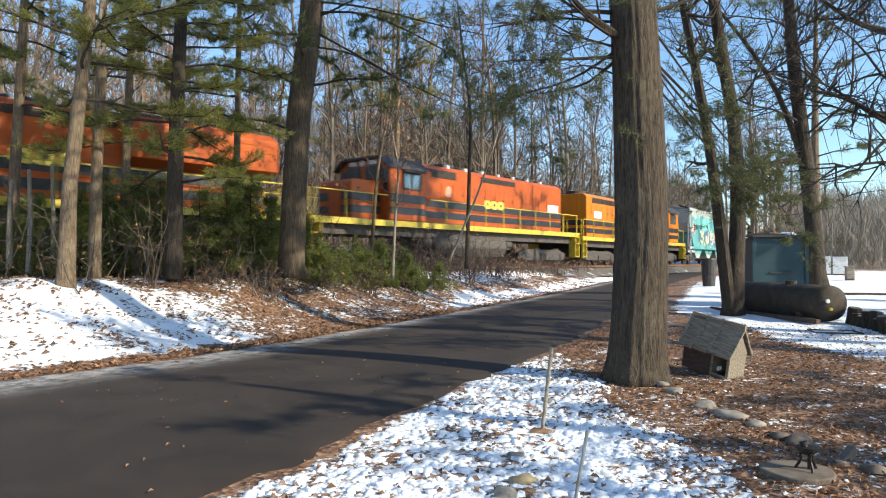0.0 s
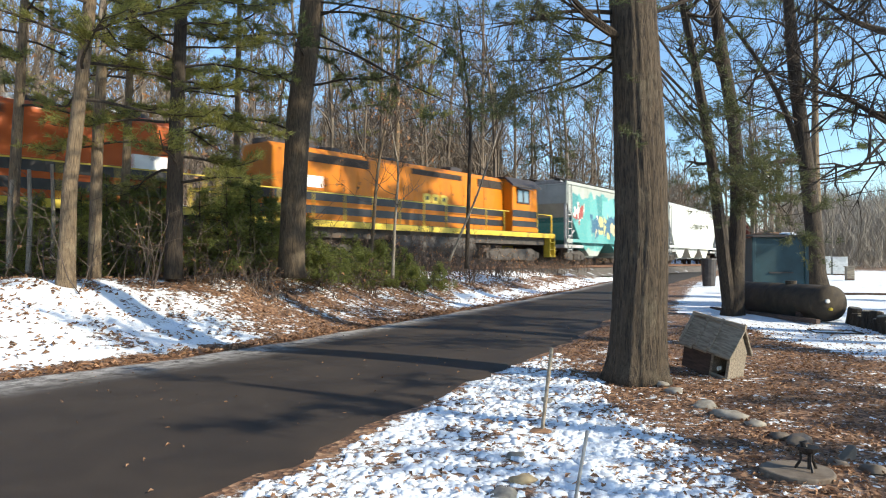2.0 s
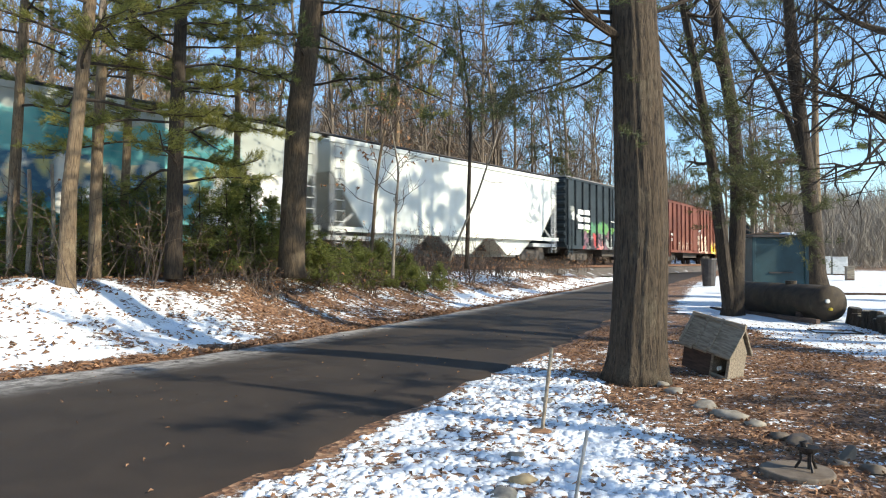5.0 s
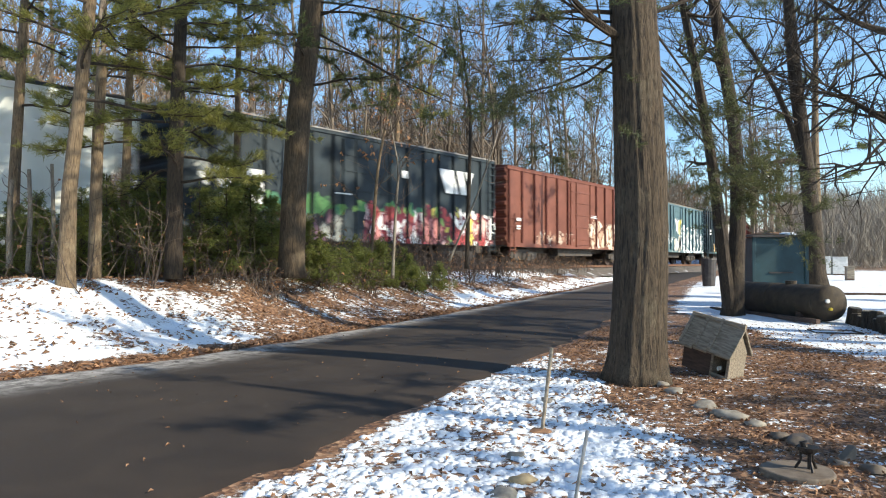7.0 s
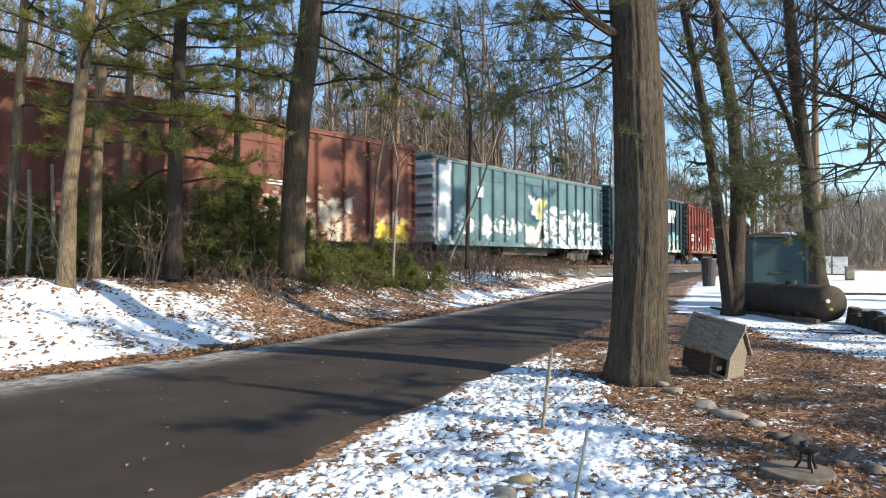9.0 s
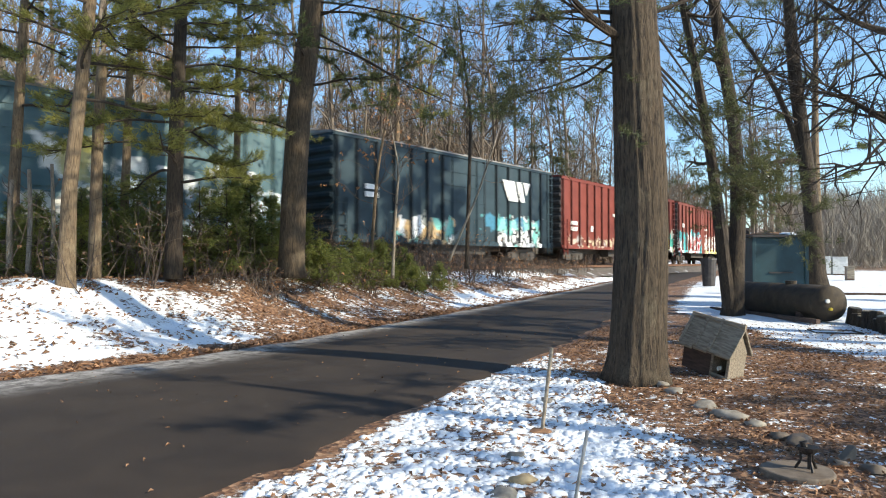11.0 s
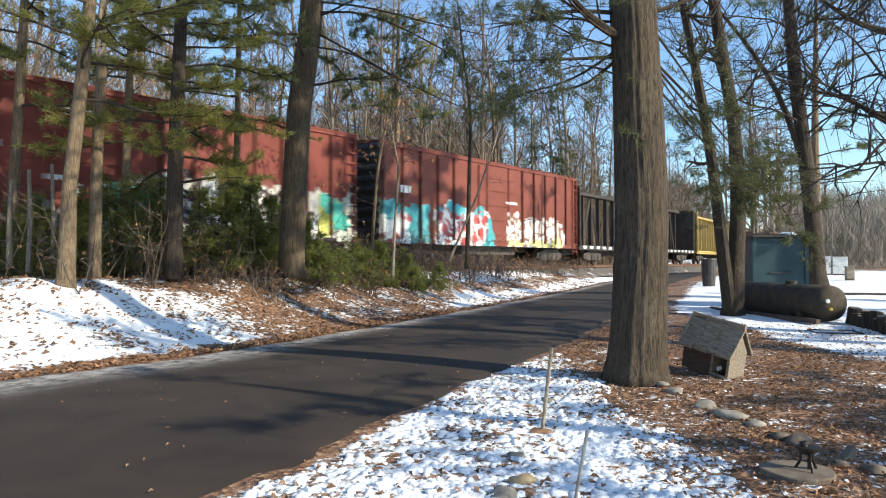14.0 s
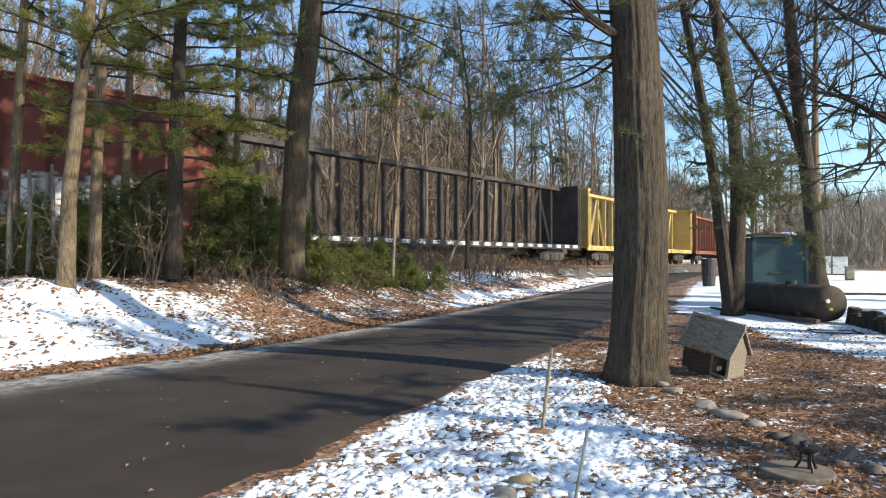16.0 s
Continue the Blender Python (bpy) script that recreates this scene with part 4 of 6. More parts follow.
P_R1 = car_paint("red_boxcar_paint", (0.15, 0.034, 0.025), (0.215, 0.052, 0.038), (0.1, 0.034, 0.027), 0.62,
                 [(1.6, 9.3, 0.95, 2.5, 1.3, 0.72, [WHITE, CREAM, WHITE, (0.7, 0.72, 0.6)], 6.0, INK), (0.5, 2.6, 1.0, 2.3, 1.3, 0.48, [(0.05, 0.36, 0.24), (0.1, 0.42, 0.32), WHITE], 3.0, INK), (7.9, 9.3, 1.1, 2.6, 1.2, 0.5, [(0.06, 0.42, 0.34), (0.55, 0.55, 0.12), (0.06, 0.42, 0.34)], 5.0, None),
                  (-9.2, 0.2, 0.98, 1.75, 1.9, 0.4, [(0.55, 0.42, 0.34), (0.34, 0.33, 0.32), (0.5, 0.44, 0.3)], 4.0, (0.12, 0.04, 0.03))])
P_R2 = car_paint("weathered_red_boxcar_paint", (0.15, 0.042, 0.03), (0.215, 0.064, 0.046), (0.1, 0.036, 0.028), 0.6,
                 [(-8.0, -5.2, 0.95, 2.45, 1.1, 0.6, [(0.06, 0.34, 0.36), (0.1, 0.42, 0.44), TEAL_D], 2.0, None), (-8.0, -6.4, 0.98, 1.95, 1.6, 0.6, [(0.42, 0.07, 0.06), (0.5, 0.12, 0.1), WHITE], 7.0, WHITE),
                  (-4.6, -0.4, 0.95, 2.65, 1.0, 0.55, [WHITE, (0.08, 0.42, 0.46), WHITE, (0.06, 0.36, 0.4)], 4.0, None), (-4.5, -0.9, 0.95, 2.3, 1.5, 0.55, [RED_P, (0.5, 0.06, 0.06), WHITE, RED_P], 9.0, WHITE),
                  (1.1, 6.3, 1.1, 2.25, 1.7, 0.7, [WHITE, WHITE, CREAM], 8.0, (0.2, 0.1, 0.07)), (1.1, 6.3, 0.96, 1.3, 1.4, 0.55, [(0.65, 0.6, 0.15), (0.7, 0.66, 0.3)], 1.0, None)])
P_BLK = car_paint("black_flatcar_paint", (0.035, 0.03, 0.028), (0.075, 0.062, 0.055), (0.14, 0.09, 0.06), 0.62)
P_YEL = car_paint("yellow_flatcar_paint", (0.47, 0.33, 0.11), (0.6, 0.44, 0.17), (0.3, 0.2, 0.1), 0.64)
P_BRF = car_paint("brown_flatcar_paint", (0.26, 0.1, 0.06), (0.36, 0.15, 0.09), (0.15, 0.07, 0.05), 0.62)
ROOF_GREY = surface("weathered_roof", (0.16, 0.15, 0.14), (0.33, 0.31, 0.29), 3.0, (0.2, 0.11, 0.07), 0.9, 0.55, rough=0.7, metal=0.2)
END_GREY = surface("grey_end_paint", (0.3, 0.31, 0.31), (0.45, 0.45, 0.44), 4.0, (0.2, 0.14, 0.1), 1.5, 0.6, rough=0.6)
DARK_END = surface("dark_end_paint", (0.03, 0.03, 0.032), (0.07, 0.065, 0.06), 4.0, rough=0.7)

# each rib's shadow line is put into its darker paint, with rust and grime
RIB_RED = car_paint("rusty_shaded_rib_paint", (0.07, 0.018, 0.014), (0.13, 0.035, 0.025), (0.06, 0.025, 0.018), 0.55)
RIB_SLATE = car_paint("grimy_shaded_rib_paint", (0.008, 0.011, 0.014), (0.02, 0.027, 0.032), (0.04, 0.038, 0.035), 0.6)
RIB_TEAL = car_paint("grimy_shaded_teal_rib_paint", (0.025, 0.06, 0.075), (0.06, 0.11, 0.125), (0.1, 0.1, 0.09), 0.6)

ROAD_GRILLES = [(-2.9, -0.93, 3.93, 4.28), (1.1, 4.0, 4.04, 4.28)]
ENG_A = locomotive("red-orange diesel engine with black stripes, leading the train", REDDER, grilles=ROAD_GRILLES, flare_at=(4.2, 9.1))
ENG_B = locomotive("red-orange diesel engine with black stripes and yellow sill", REDDER, grilles=ROAD_GRILLES)
ENG_C = locomotive("bright orange diesel engine running cab last", ORANGE, (-8.15, -5.85), -9.1, [(-5.6, -3.7, 3.8, 4.18), (-2.4, 0.95, 3.95, 4.18), (3.5, 7.2, 3.86, 4.18)],
                   -1.4, 5.85, -0.15, False, None, 8.05)
HOP_1 = hopper("grey covered hopper car sprayed with teal and sand patches", 16.9, P_H1, GALV, END_GREY)
HOP_2 = hopper("clean white covered hopper car", 16.3, P_H2, P_H2, END_GREY)
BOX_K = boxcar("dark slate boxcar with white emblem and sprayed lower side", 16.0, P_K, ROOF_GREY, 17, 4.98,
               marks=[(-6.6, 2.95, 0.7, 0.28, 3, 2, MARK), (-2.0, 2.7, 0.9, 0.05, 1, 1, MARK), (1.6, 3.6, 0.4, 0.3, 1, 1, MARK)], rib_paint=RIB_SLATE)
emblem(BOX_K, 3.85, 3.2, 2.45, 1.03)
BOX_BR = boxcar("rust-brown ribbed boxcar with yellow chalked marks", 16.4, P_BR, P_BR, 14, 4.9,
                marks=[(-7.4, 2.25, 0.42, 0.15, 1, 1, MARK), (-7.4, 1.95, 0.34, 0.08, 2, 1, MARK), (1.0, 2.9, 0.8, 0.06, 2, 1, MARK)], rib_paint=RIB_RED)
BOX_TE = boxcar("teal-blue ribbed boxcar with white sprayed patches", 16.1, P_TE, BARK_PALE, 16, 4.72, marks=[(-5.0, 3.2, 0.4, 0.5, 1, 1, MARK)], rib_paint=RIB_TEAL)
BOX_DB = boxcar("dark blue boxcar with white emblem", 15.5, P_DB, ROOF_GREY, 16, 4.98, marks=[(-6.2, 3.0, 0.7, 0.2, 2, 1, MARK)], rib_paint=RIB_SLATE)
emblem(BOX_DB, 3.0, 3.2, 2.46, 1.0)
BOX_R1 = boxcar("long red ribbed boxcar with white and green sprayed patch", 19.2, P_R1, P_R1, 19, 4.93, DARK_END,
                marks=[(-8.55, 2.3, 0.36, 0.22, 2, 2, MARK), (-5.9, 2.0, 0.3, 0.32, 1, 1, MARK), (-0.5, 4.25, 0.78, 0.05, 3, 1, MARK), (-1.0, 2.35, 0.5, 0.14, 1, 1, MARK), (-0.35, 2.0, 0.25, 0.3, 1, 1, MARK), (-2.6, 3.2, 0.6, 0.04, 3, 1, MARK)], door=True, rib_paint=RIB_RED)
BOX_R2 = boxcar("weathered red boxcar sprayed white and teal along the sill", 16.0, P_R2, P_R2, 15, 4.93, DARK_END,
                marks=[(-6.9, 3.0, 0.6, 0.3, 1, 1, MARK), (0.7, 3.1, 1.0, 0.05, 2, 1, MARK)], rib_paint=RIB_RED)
FLAT_K = centerbeam("empty black centerbeam flatcar with end bulkheads", 23.2, P_BLK, 18, MARK)
FLAT_Y = centerbeam("empty yellow centerbeam flatcar with end bulkheads", 21.2, P_YEL, 17, P_YEL)
FLAT_B = centerbeam("empty brown centerbeam flatcar with end bulkheads", 21.2, P_BRF, 17, P_BRF)

# centre of each car along the track at the start, and its turn
TRAIN = [(ENG_A, -15.75, 0), (ENG_B, 4.4, 0), (ENG_C, 24.5, 180), (HOP_1, 44.1, 0), (HOP_2, 61.1, 0), (BOX_K, 78.2, 0), (BOX_BR, 95.4, 0),
         (BOX_TE, 112.8, 0), (BOX_DB, 129.9, 0), (BOX_R1, 148.2, 0), (BOX_R2, 167.0, 0), (FLAT_K, 186.9, 0), (FLAT_Y, 210.1, 0), (FLAT_B, 232.6, 0)]

# ---- trees ----
def unit(v):
    v = np.asarray(v, float)
    return v / (np.linalg.norm(v) + 1e-9)


def smooth_line(points, n):
    """A softly bent line through a few given points."""
    p = np.asarray(points, float)
    if len(p) < 3:
        t = np.linspace(0, 1, n)[:, None]
        return p[0] * (1 - t) + p[-1] * t
    d = np.concatenate([[0], np.cumsum(np.linalg.norm(np.diff(p, axis=0), axis=1))])
    t = np.linspace(0, d[-1], n)
    q = np.stack([np.interp(t, d, p[:, i]) for i in range(3)], 1)
    for _ in range(2):
        q[1:-1] = 0.25 * q[:-2] + 0.5 * q[1:-1] + 0.25 * q[2:]
    return q


def grow(shape, start, way, length, r, level, rng, lift=0.12, bend=0.22, kids=5, tips=None, depth=3, spread=0.9):
    """A bare branch that forks into ever thinner ones."""
    n = 7 if level < 2 else 5
    bend = bend * 0.8
    pts, d = [np.asarray(start, float)], unit(way)
    for _ in range(n - 1):
        d = unit(d + bend * rng.standard_normal(3) + np.array([0, 0, lift]))
        pts.append(pts[-1] + d * length / (n - 1))
    sides = (6, 5, 4, 3, 3)[min(level, 4)]
    shape.tube(pts, np.linspace(r, r * 0.35, n), sides, cap=False)
    if tips is not None and level >= depth - 1:
        tips.append((pts[-1], d))
        tips.append((pts[-2], d))
    if level + 1 < depth:
        for _ in range(kids):
            t = rng.uniform(0.25, 1.0) * (n - 1)
            i = min(int(t), n - 2)
            p = pts[i] + (pts[i + 1] - pts[i]) * (t - i)
            side = unit(np.cross(d, rng.standard_normal(3)))
            grow(shape, p, unit(d) * (1 - spread * 0.45) + side * spread, length * rng.uniform(0.38, 0.62), r * 0.5, level + 1, rng, lift, bend, kids, tips, depth, spread)


def tufts(places, ways, rng, count=12, length=0.15, width=0.014, fan=0.75):
    """Needle tufts: thin blades fanned out from each twig end."""
    places, ways = np.asarray(places, float), np.asarray(ways, float)
    m = len(places)
    d = ways[:, None, :] + fan * rng.standard_normal((m, count, 3))
    d /= np.linalg.norm(d, axis=2, keepdims=True)
    side = np.cross(d, rng.standard_normal((m, count, 3)))
    side /= np.linalg.norm(side, axis=2, keepdims=True) + 1e-9
    ln = length * rng.uniform(0.6, 1.2, (m, count, 1))
    base = places[:, None, :] + 0.02 * rng.standard_normal((m, count, 3))
    tip = base + d * ln
    w = side * width / 2
    return np.stack([base - w, base + w, tip + w * 0.4, tip - w * 0.4], 2).reshape(-1, 4, 3)


def pine_limb(wood, start, way, length, r, rng, places, ways, droop=0.05, twigs=12):
    """A pine limb: a bent arm with side twigs that end in tufts."""
    n, d = 7, unit(way)
    pts = [np.asarray(start, float)]
    for i in range(n - 1):
        d = unit(d + 0.1 * rng.standard_normal(3) + np.array([0, 0, -droop if i < 4 else 0.08]))
        pts.append(pts[-1] + d * length / (n - 1))
    wood.tube(pts, np.linspace(r, r * 0.25, n), 5, cap=False)
    for _ in range(twigs):
        t = rng.uniform(0.3, 1.0) * (n - 1)
        i = min(int(t), n - 2)
        p = pts[i] + (pts[i + 1] - pts[i]) * (t - i)
        along = unit(pts[i + 1] - pts[i])
        out = unit(np.cross(along, (0, 0, 1))) * rng.choice([-1, 1])
        td = unit(along * 0.7 + out * rng.uniform(0.3, 1.0) + np.array([0, 0, rng.uniform(-0.15, 0.35)]))
        ln = rng.uniform(0.3, 0.85) * (0.6 + 0.1 * length)
        mid, end = p + td * ln * 0.5, p + td * ln + np.array([0, 0, 0.06])
        wood.tube([p, mid, end], [r * 0.25, r * 0.18, r * 0.1], 3, cap=False)
        for q in (0.35, 0.55, 0.72, 0.86, 1.0):
            places.append(p + (end - p) * q + 0.03 * rng.standard_normal(3))
            ways.append(unit(td + 0.3 * rng.standard_normal(3) + np.array([0, 0, 0.2])))
    return pts


def trunk_shape(line, radii, n, sides, rng, flare=0.0, lumps=0.012):
    """A tapered trunk with an uneven skin and roots that spread at the foot."""
    q = smooth_line(line, n)
    d = np.linspace(0, 1, n)
    r = np.interp(d, np.linspace(0, 1, len(radii)), radii)
    s = Shape()
    s.tube(q, r, sides, wobble=lumps, rng=rng)
    v = s.v[0].reshape(n, sides, 3)
    if flare:
        up = q[:, 2] - q[0, 2]
        a = np.arange(sides) * 2 * np.pi / sides
        for i in range(n):
            k = flare * math.exp(-up[i] / 0.22)
            gain = 1 + k * (0.7 + 0.6 * np.maximum(0, np.sin(a * 5 + 1.0)) ** 2)
            v[i] = q[i] + (v[i] - q[i]) * gain[:, None]
    if sides > 60:
        # plates of thick bark stand out between furrows
        a = np.arange(sides) * 2 * np.pi / sides
        for i in range(n):
            g = 0.018 * np.sin(a * 19 + 1.5 * math.sin(i * 0.31)) + 0.014 * np.sin(a * 31 + 2.2 * math.sin(i * 0.17 + 1)) + 0.008 * rng.standard_normal(sides)
            v[i] = q[i] + (v[i] - q[i]) * (1 + g)[:, None]
    s.v[0] = v.reshape(-1, 3)
    return s, q, r


def bare_tree(name_label, line, radii, bark_mat, rng, limbs=12, low=0.35, reach=2.6, sides=10, kids=5, depth=3, extra=(), leaves=0, flare=0.3, group="bare trees", lift=0.12):
    tree = thing("tree", name_label, "tree", group=group)
    s, q, r = trunk_shape(line, radii, 26, sides, rng, flare)
    part("trunk", s, bark_mat, tree, smooth=True)
    crown, tips = Shape(), []
    for i in range(limbs):
        t = low + (1 - low) * (i + rng.uniform(0, 0.9)) / limbs
        k = min(int(t * 25), 25)
        a = rng.uniform(0, 2 * np.pi)
        grow(crown, q[k], (math.cos(a), math.sin(a), rng.uniform(0.2, 0.9)), reach * rng.uniform(0.5, 1.1) * (1.15 - 0.5 * t), max(0.012, r[k] * 0.2), 1, rng, lift, kids=kids, tips=tips, depth=depth)
    for (a, b, ra) in extra:
        pts = smooth_line(a, 9)
        crown.tube(pts, np.linspace(ra, ra * 0.4, 9), 6, cap=True)
        for j in range(b):
            k = rng.integers(3, 9)
            grow(crown, pts[k], rng.standard_normal(3) + np.array([0, 0, 0.3]), rng.uniform(0.4, 1.0), ra * 0.35, 1, rng, kids=4, tips=tips, depth=3)
    part("crown", crown, TWIG if bark_mat is not BARK_DARK else bark_mat, tree)
    if leaves and tips:
        pick = rng.choice(len(tips), min(leaves, len(tips)), replace=False)
        pl = np.array([tips[i][0] for i in pick])
        me = quads_mesh("withered_leaves", tufts(pl, np.tile((0, 0, -1.0), (len(pl), 1)), rng, 3, 0.1, 0.06, 0.8))
        tagged(part("leafage", me, LEAF_HANG, tree), kind="stuff")
    return tree


def pine_tree(label, line, radii, bark_mat, rng, limbs, z_from, reach, needles, sides=14, flare=0.4, count=11, twigs=13, extra=(), width=0.0115, length=0.14, dead=()):
    tree = thing("pine_tree", label, "pine tree", group="pines")
    s, q, r = trunk_shape(line, radii, 60 if sides < 60 else 130, sides, rng, flare, 0.012 if sides < 60 else 0.0)
    part("trunk", s, bark_mat, tree, smooth=True)
    wood, places, ways = Shape(), [], []
    for i in range(limbs):
        z = z_from + (q[-1, 2] - z_from) * (i + rng.uniform(0, 1)) / limbs
        k = int(np.argmin(np.abs(q[:, 2] - z)))
        a = i * 2.4 + rng.uniform(-0.4, 0.4)
        shrink = 1.0 - 0.55 * (z - z_from) / max(q[-1, 2] - z_from, 0.1)
        pine_limb(wood, q[k], (math.cos(a), math.sin(a), 0.15), reach * shrink * rng.uniform(0.7, 1.15), 0.024 * (0.6 + shrink), rng, places, ways, twigs=twigs)
    for (a, rr, tw) in extra:
        pts = smooth_line(a, 9)
        wood.tube(pts, np.linspace(rr, rr * 0.3, 9), 6, cap=False)
        for j in range(tw):
            k = rng.integers(2, 9)
            d = unit(pts[min(k + 1, 8)] - pts[k - 1]) * 0.6 + 0.6 * rng.standard_normal(3)
            pine_limb(wood, pts[k], d, rng.uniform(0.5, 1.1), rr * 0.3, rng, places, ways, twigs=5)
    for (a, rr, n) in dead:
        pts = smooth_line(a, 10)
        wood.tube(pts, np.linspace(rr, rr * 0.3, 10), 5, cap=False)
        for j in range(n):
            k = rng.integers(1, 10)
            d = unit(pts[min(k + 1, 9)] - pts[k - 1]) + 0.7 * rng.standard_normal(3)
            grow(wood, pts[k], d, rng.uniform(0.4, 1.0), rr * 0.35, 2, rng, 0.0, 0.25, 4, None, 4)
    tagged(part("branchwork", wood, BARK_DARK, tree), kind="stuff")
    places, ways = np.array(places), np.array(ways)
    # needles keep clear of the bare stem
    axis = np.stack([np.interp(places[:, 2], q[:, 2], q[:, i]) for i in (0, 1)], 1)
    clear = np.hypot(*(places[:, :2] - axis).T) > np.interp(places[:, 2], q[:, 2], r) + 0.22
    me = quads_mesh("needles", tufts(places[clear], ways[clear], rng, count, length, width))
    part("foliage", me, needles, tree)
    return tree


def young_conifer(label, x, y, tall, wide, rng, needles):
    """A waist- to head-high evergreen with drooping, layered sprays."""
    tree = thing("young_conifer", label, "conifer", group="young evergreens by the lane")
    z = gz(x, y) - 0.03
    line = [(x, y, z), (x + 0.05, y, z + tall * 0.5), (x + 0.02, y + 0.03, z + tall)]
    s, q, r = trunk_shape(line, [0.035, 0.025, 0.008], 14, 6, rng)
    part("stem", s, BARK_DARK, tree)
    wood, places, ways = Shape(), [], []
    n = int(34 * tall)
    lean = rng.uniform(0, 6.28)
    for i in range(n):
        t = 0.06 + 0.92 * rng.uniform(0, 1)
        k = int(t * 13)
        a = i * 2.4 + rng.uniform(-0.5, 0.5)
        ln = wide * (1 - t) ** 0.7 * rng.uniform(0.3, 1.2) * (1 + 0.3 * math.cos(a - lean)) + 0.1
        d = np.array([math.cos(a), math.sin(a), 0.25])
        pts = [q[k], q[k] + d * ln * 0.5, q[k] + np.array([d[0] * ln, d[1] * ln, 0.25 * ln * 0.5])]
        wood.tube(pts, [0.012, 0.008, 0.004], 3, cap=False)
        for j in range(int(9 + 12 * ln)):
            u = rng.uniform(0.15, 1.0)
            p = pts[0] + (pts[2] - pts[0]) * u + np.array([0, 0, 0.1 * ln * math.sin(u * 3.1)])
            out = np.array([-d[1], d[0], 0]) * rng.uniform(-0.4, 0.4) * ln * (1.1 - u)
            places.append(p + out + np.array([0.03, 0.03, 0.07]) * rng.standard_normal(3))
            ways.append(unit(d * 0.6 + out * 2 + 0.3 * rng.standard_normal(3) + np.array([0, 0, -0.2])))
    tagged(part("branchwork", wood, BARK_DARK, tree), kind="stuff")
    part("foliage", quads_mesh("needles", tufts(np.array(places), np.array(ways), rng, 12, 0.085, 0.0105, 0.6)), needles, tree)
    return tree


rng = np.random.default_rng(7)

# the tall pine beside the lane
pine_tree("tall old white pine with deeply furrowed trunk", [(2.455, 8.60, -0.01), (2.47, 8.60, 0.53), (2.50, 8.60, 1.24), (2.518, 8.60, 1.96), (2.508, 8.60, 2.67), (2.487, 8.60, 3.4), (2.455, 8.60, 4.12), (2.415, 8.60, 4.84), (2.38, 8.65, 6.5), (2.4, 8.7, 9.0), (2.5, 8.8, 16.5)],
          [0.348, 0.328, 0.312, 0.284, 0.275, 0.255, 0.235, 0.215, 0.195, 0.175, 0.145, 0.11], BARK_PINE, rng, 58, 8.4, 5.2, NEEDLES_NEAR, sides=96, flare=0.3, count=15, twigs=16, width=0.0085, length=0.088,
          extra=[([(2.21, 8.50, 4.34), (1.91, 8.30, 4.44), (1.58, 8.10, 4.62), (1.29, 7.90, 4.95)], 0.055, 9), ([(2.19, 8.60, 4.11), (1.51, 8.40, 4.02), (0.72, 8.20, 3.94)], 0.026, 5),
                 ([(2.16, 8.60, 4.03), (1.90, 8.90, 3.83), (1.35, 9.20, 3.79)], 0.024, 8), ([(2.19, 8.60, 4.68), (1.51, 8.40, 4.64), (0.66, 8.20, 4.36)], 0.03, 5),
                 ([(2.76, 8.70, 3.99), (3.57, 9.60, 3.61), (4.32, 10.20, 2.89)], 0.02, 10), ([(2.76, 8.70, 4.43), (3.42, 9.20, 3.90), (3.73, 9.60, 3.29)], 0.018, 4), ([(2.19, 8.60, 4.18), (1.81, 9.20, 3.98), (1.19, 9.80, 3.94), (0.73, 10.20, 3.95)], 0.02, 9), ([(2.69, 8.60, 4.68), (3.34, 8.80, 4.97), (3.95, 9.00, 5.20)], 0.03, 4),
                 ([(2.76, 8.70, 4.05), (3.9, 9.8, 3.55), (4.9, 10.6, 2.85), (5.6, 11.0, 2.25)], 0.02, 17), ([(2.76, 8.70, 3.75), (3.6, 9.5, 3.25), (4.35, 10.0, 2.65)], 0.016, 13)],
          dead=[([(2.18, 8.50, 4.32), (1.82, 8.20, 4.39), (1.44, 8.00, 4.66)], 0.03, 7), ([(2.19, 8.60, 4.11), (1.46, 8.50, 4.06), (0.66, 8.30, 3.96)], 0.018, 12), ([(2.18, 8.60, 4.56), (1.39, 8.50, 4.59), (0.53, 8.40, 4.40)], 0.02, 12),
                ([(2.16, 8.60, 4.25), (1.58, 8.40, 4.33), (1.00, 8.20, 4.60)], 0.018, 10), ([(2.19, 8.60, 3.89), (1.81, 8.50, 4.00), (1.22, 8.30, 3.81)], 0.014, 8), ([(2.76, 8.70, 3.92), (3.05, 8.80, 3.58), (3.42, 9.00, 3.18)], 0.012, 6)])

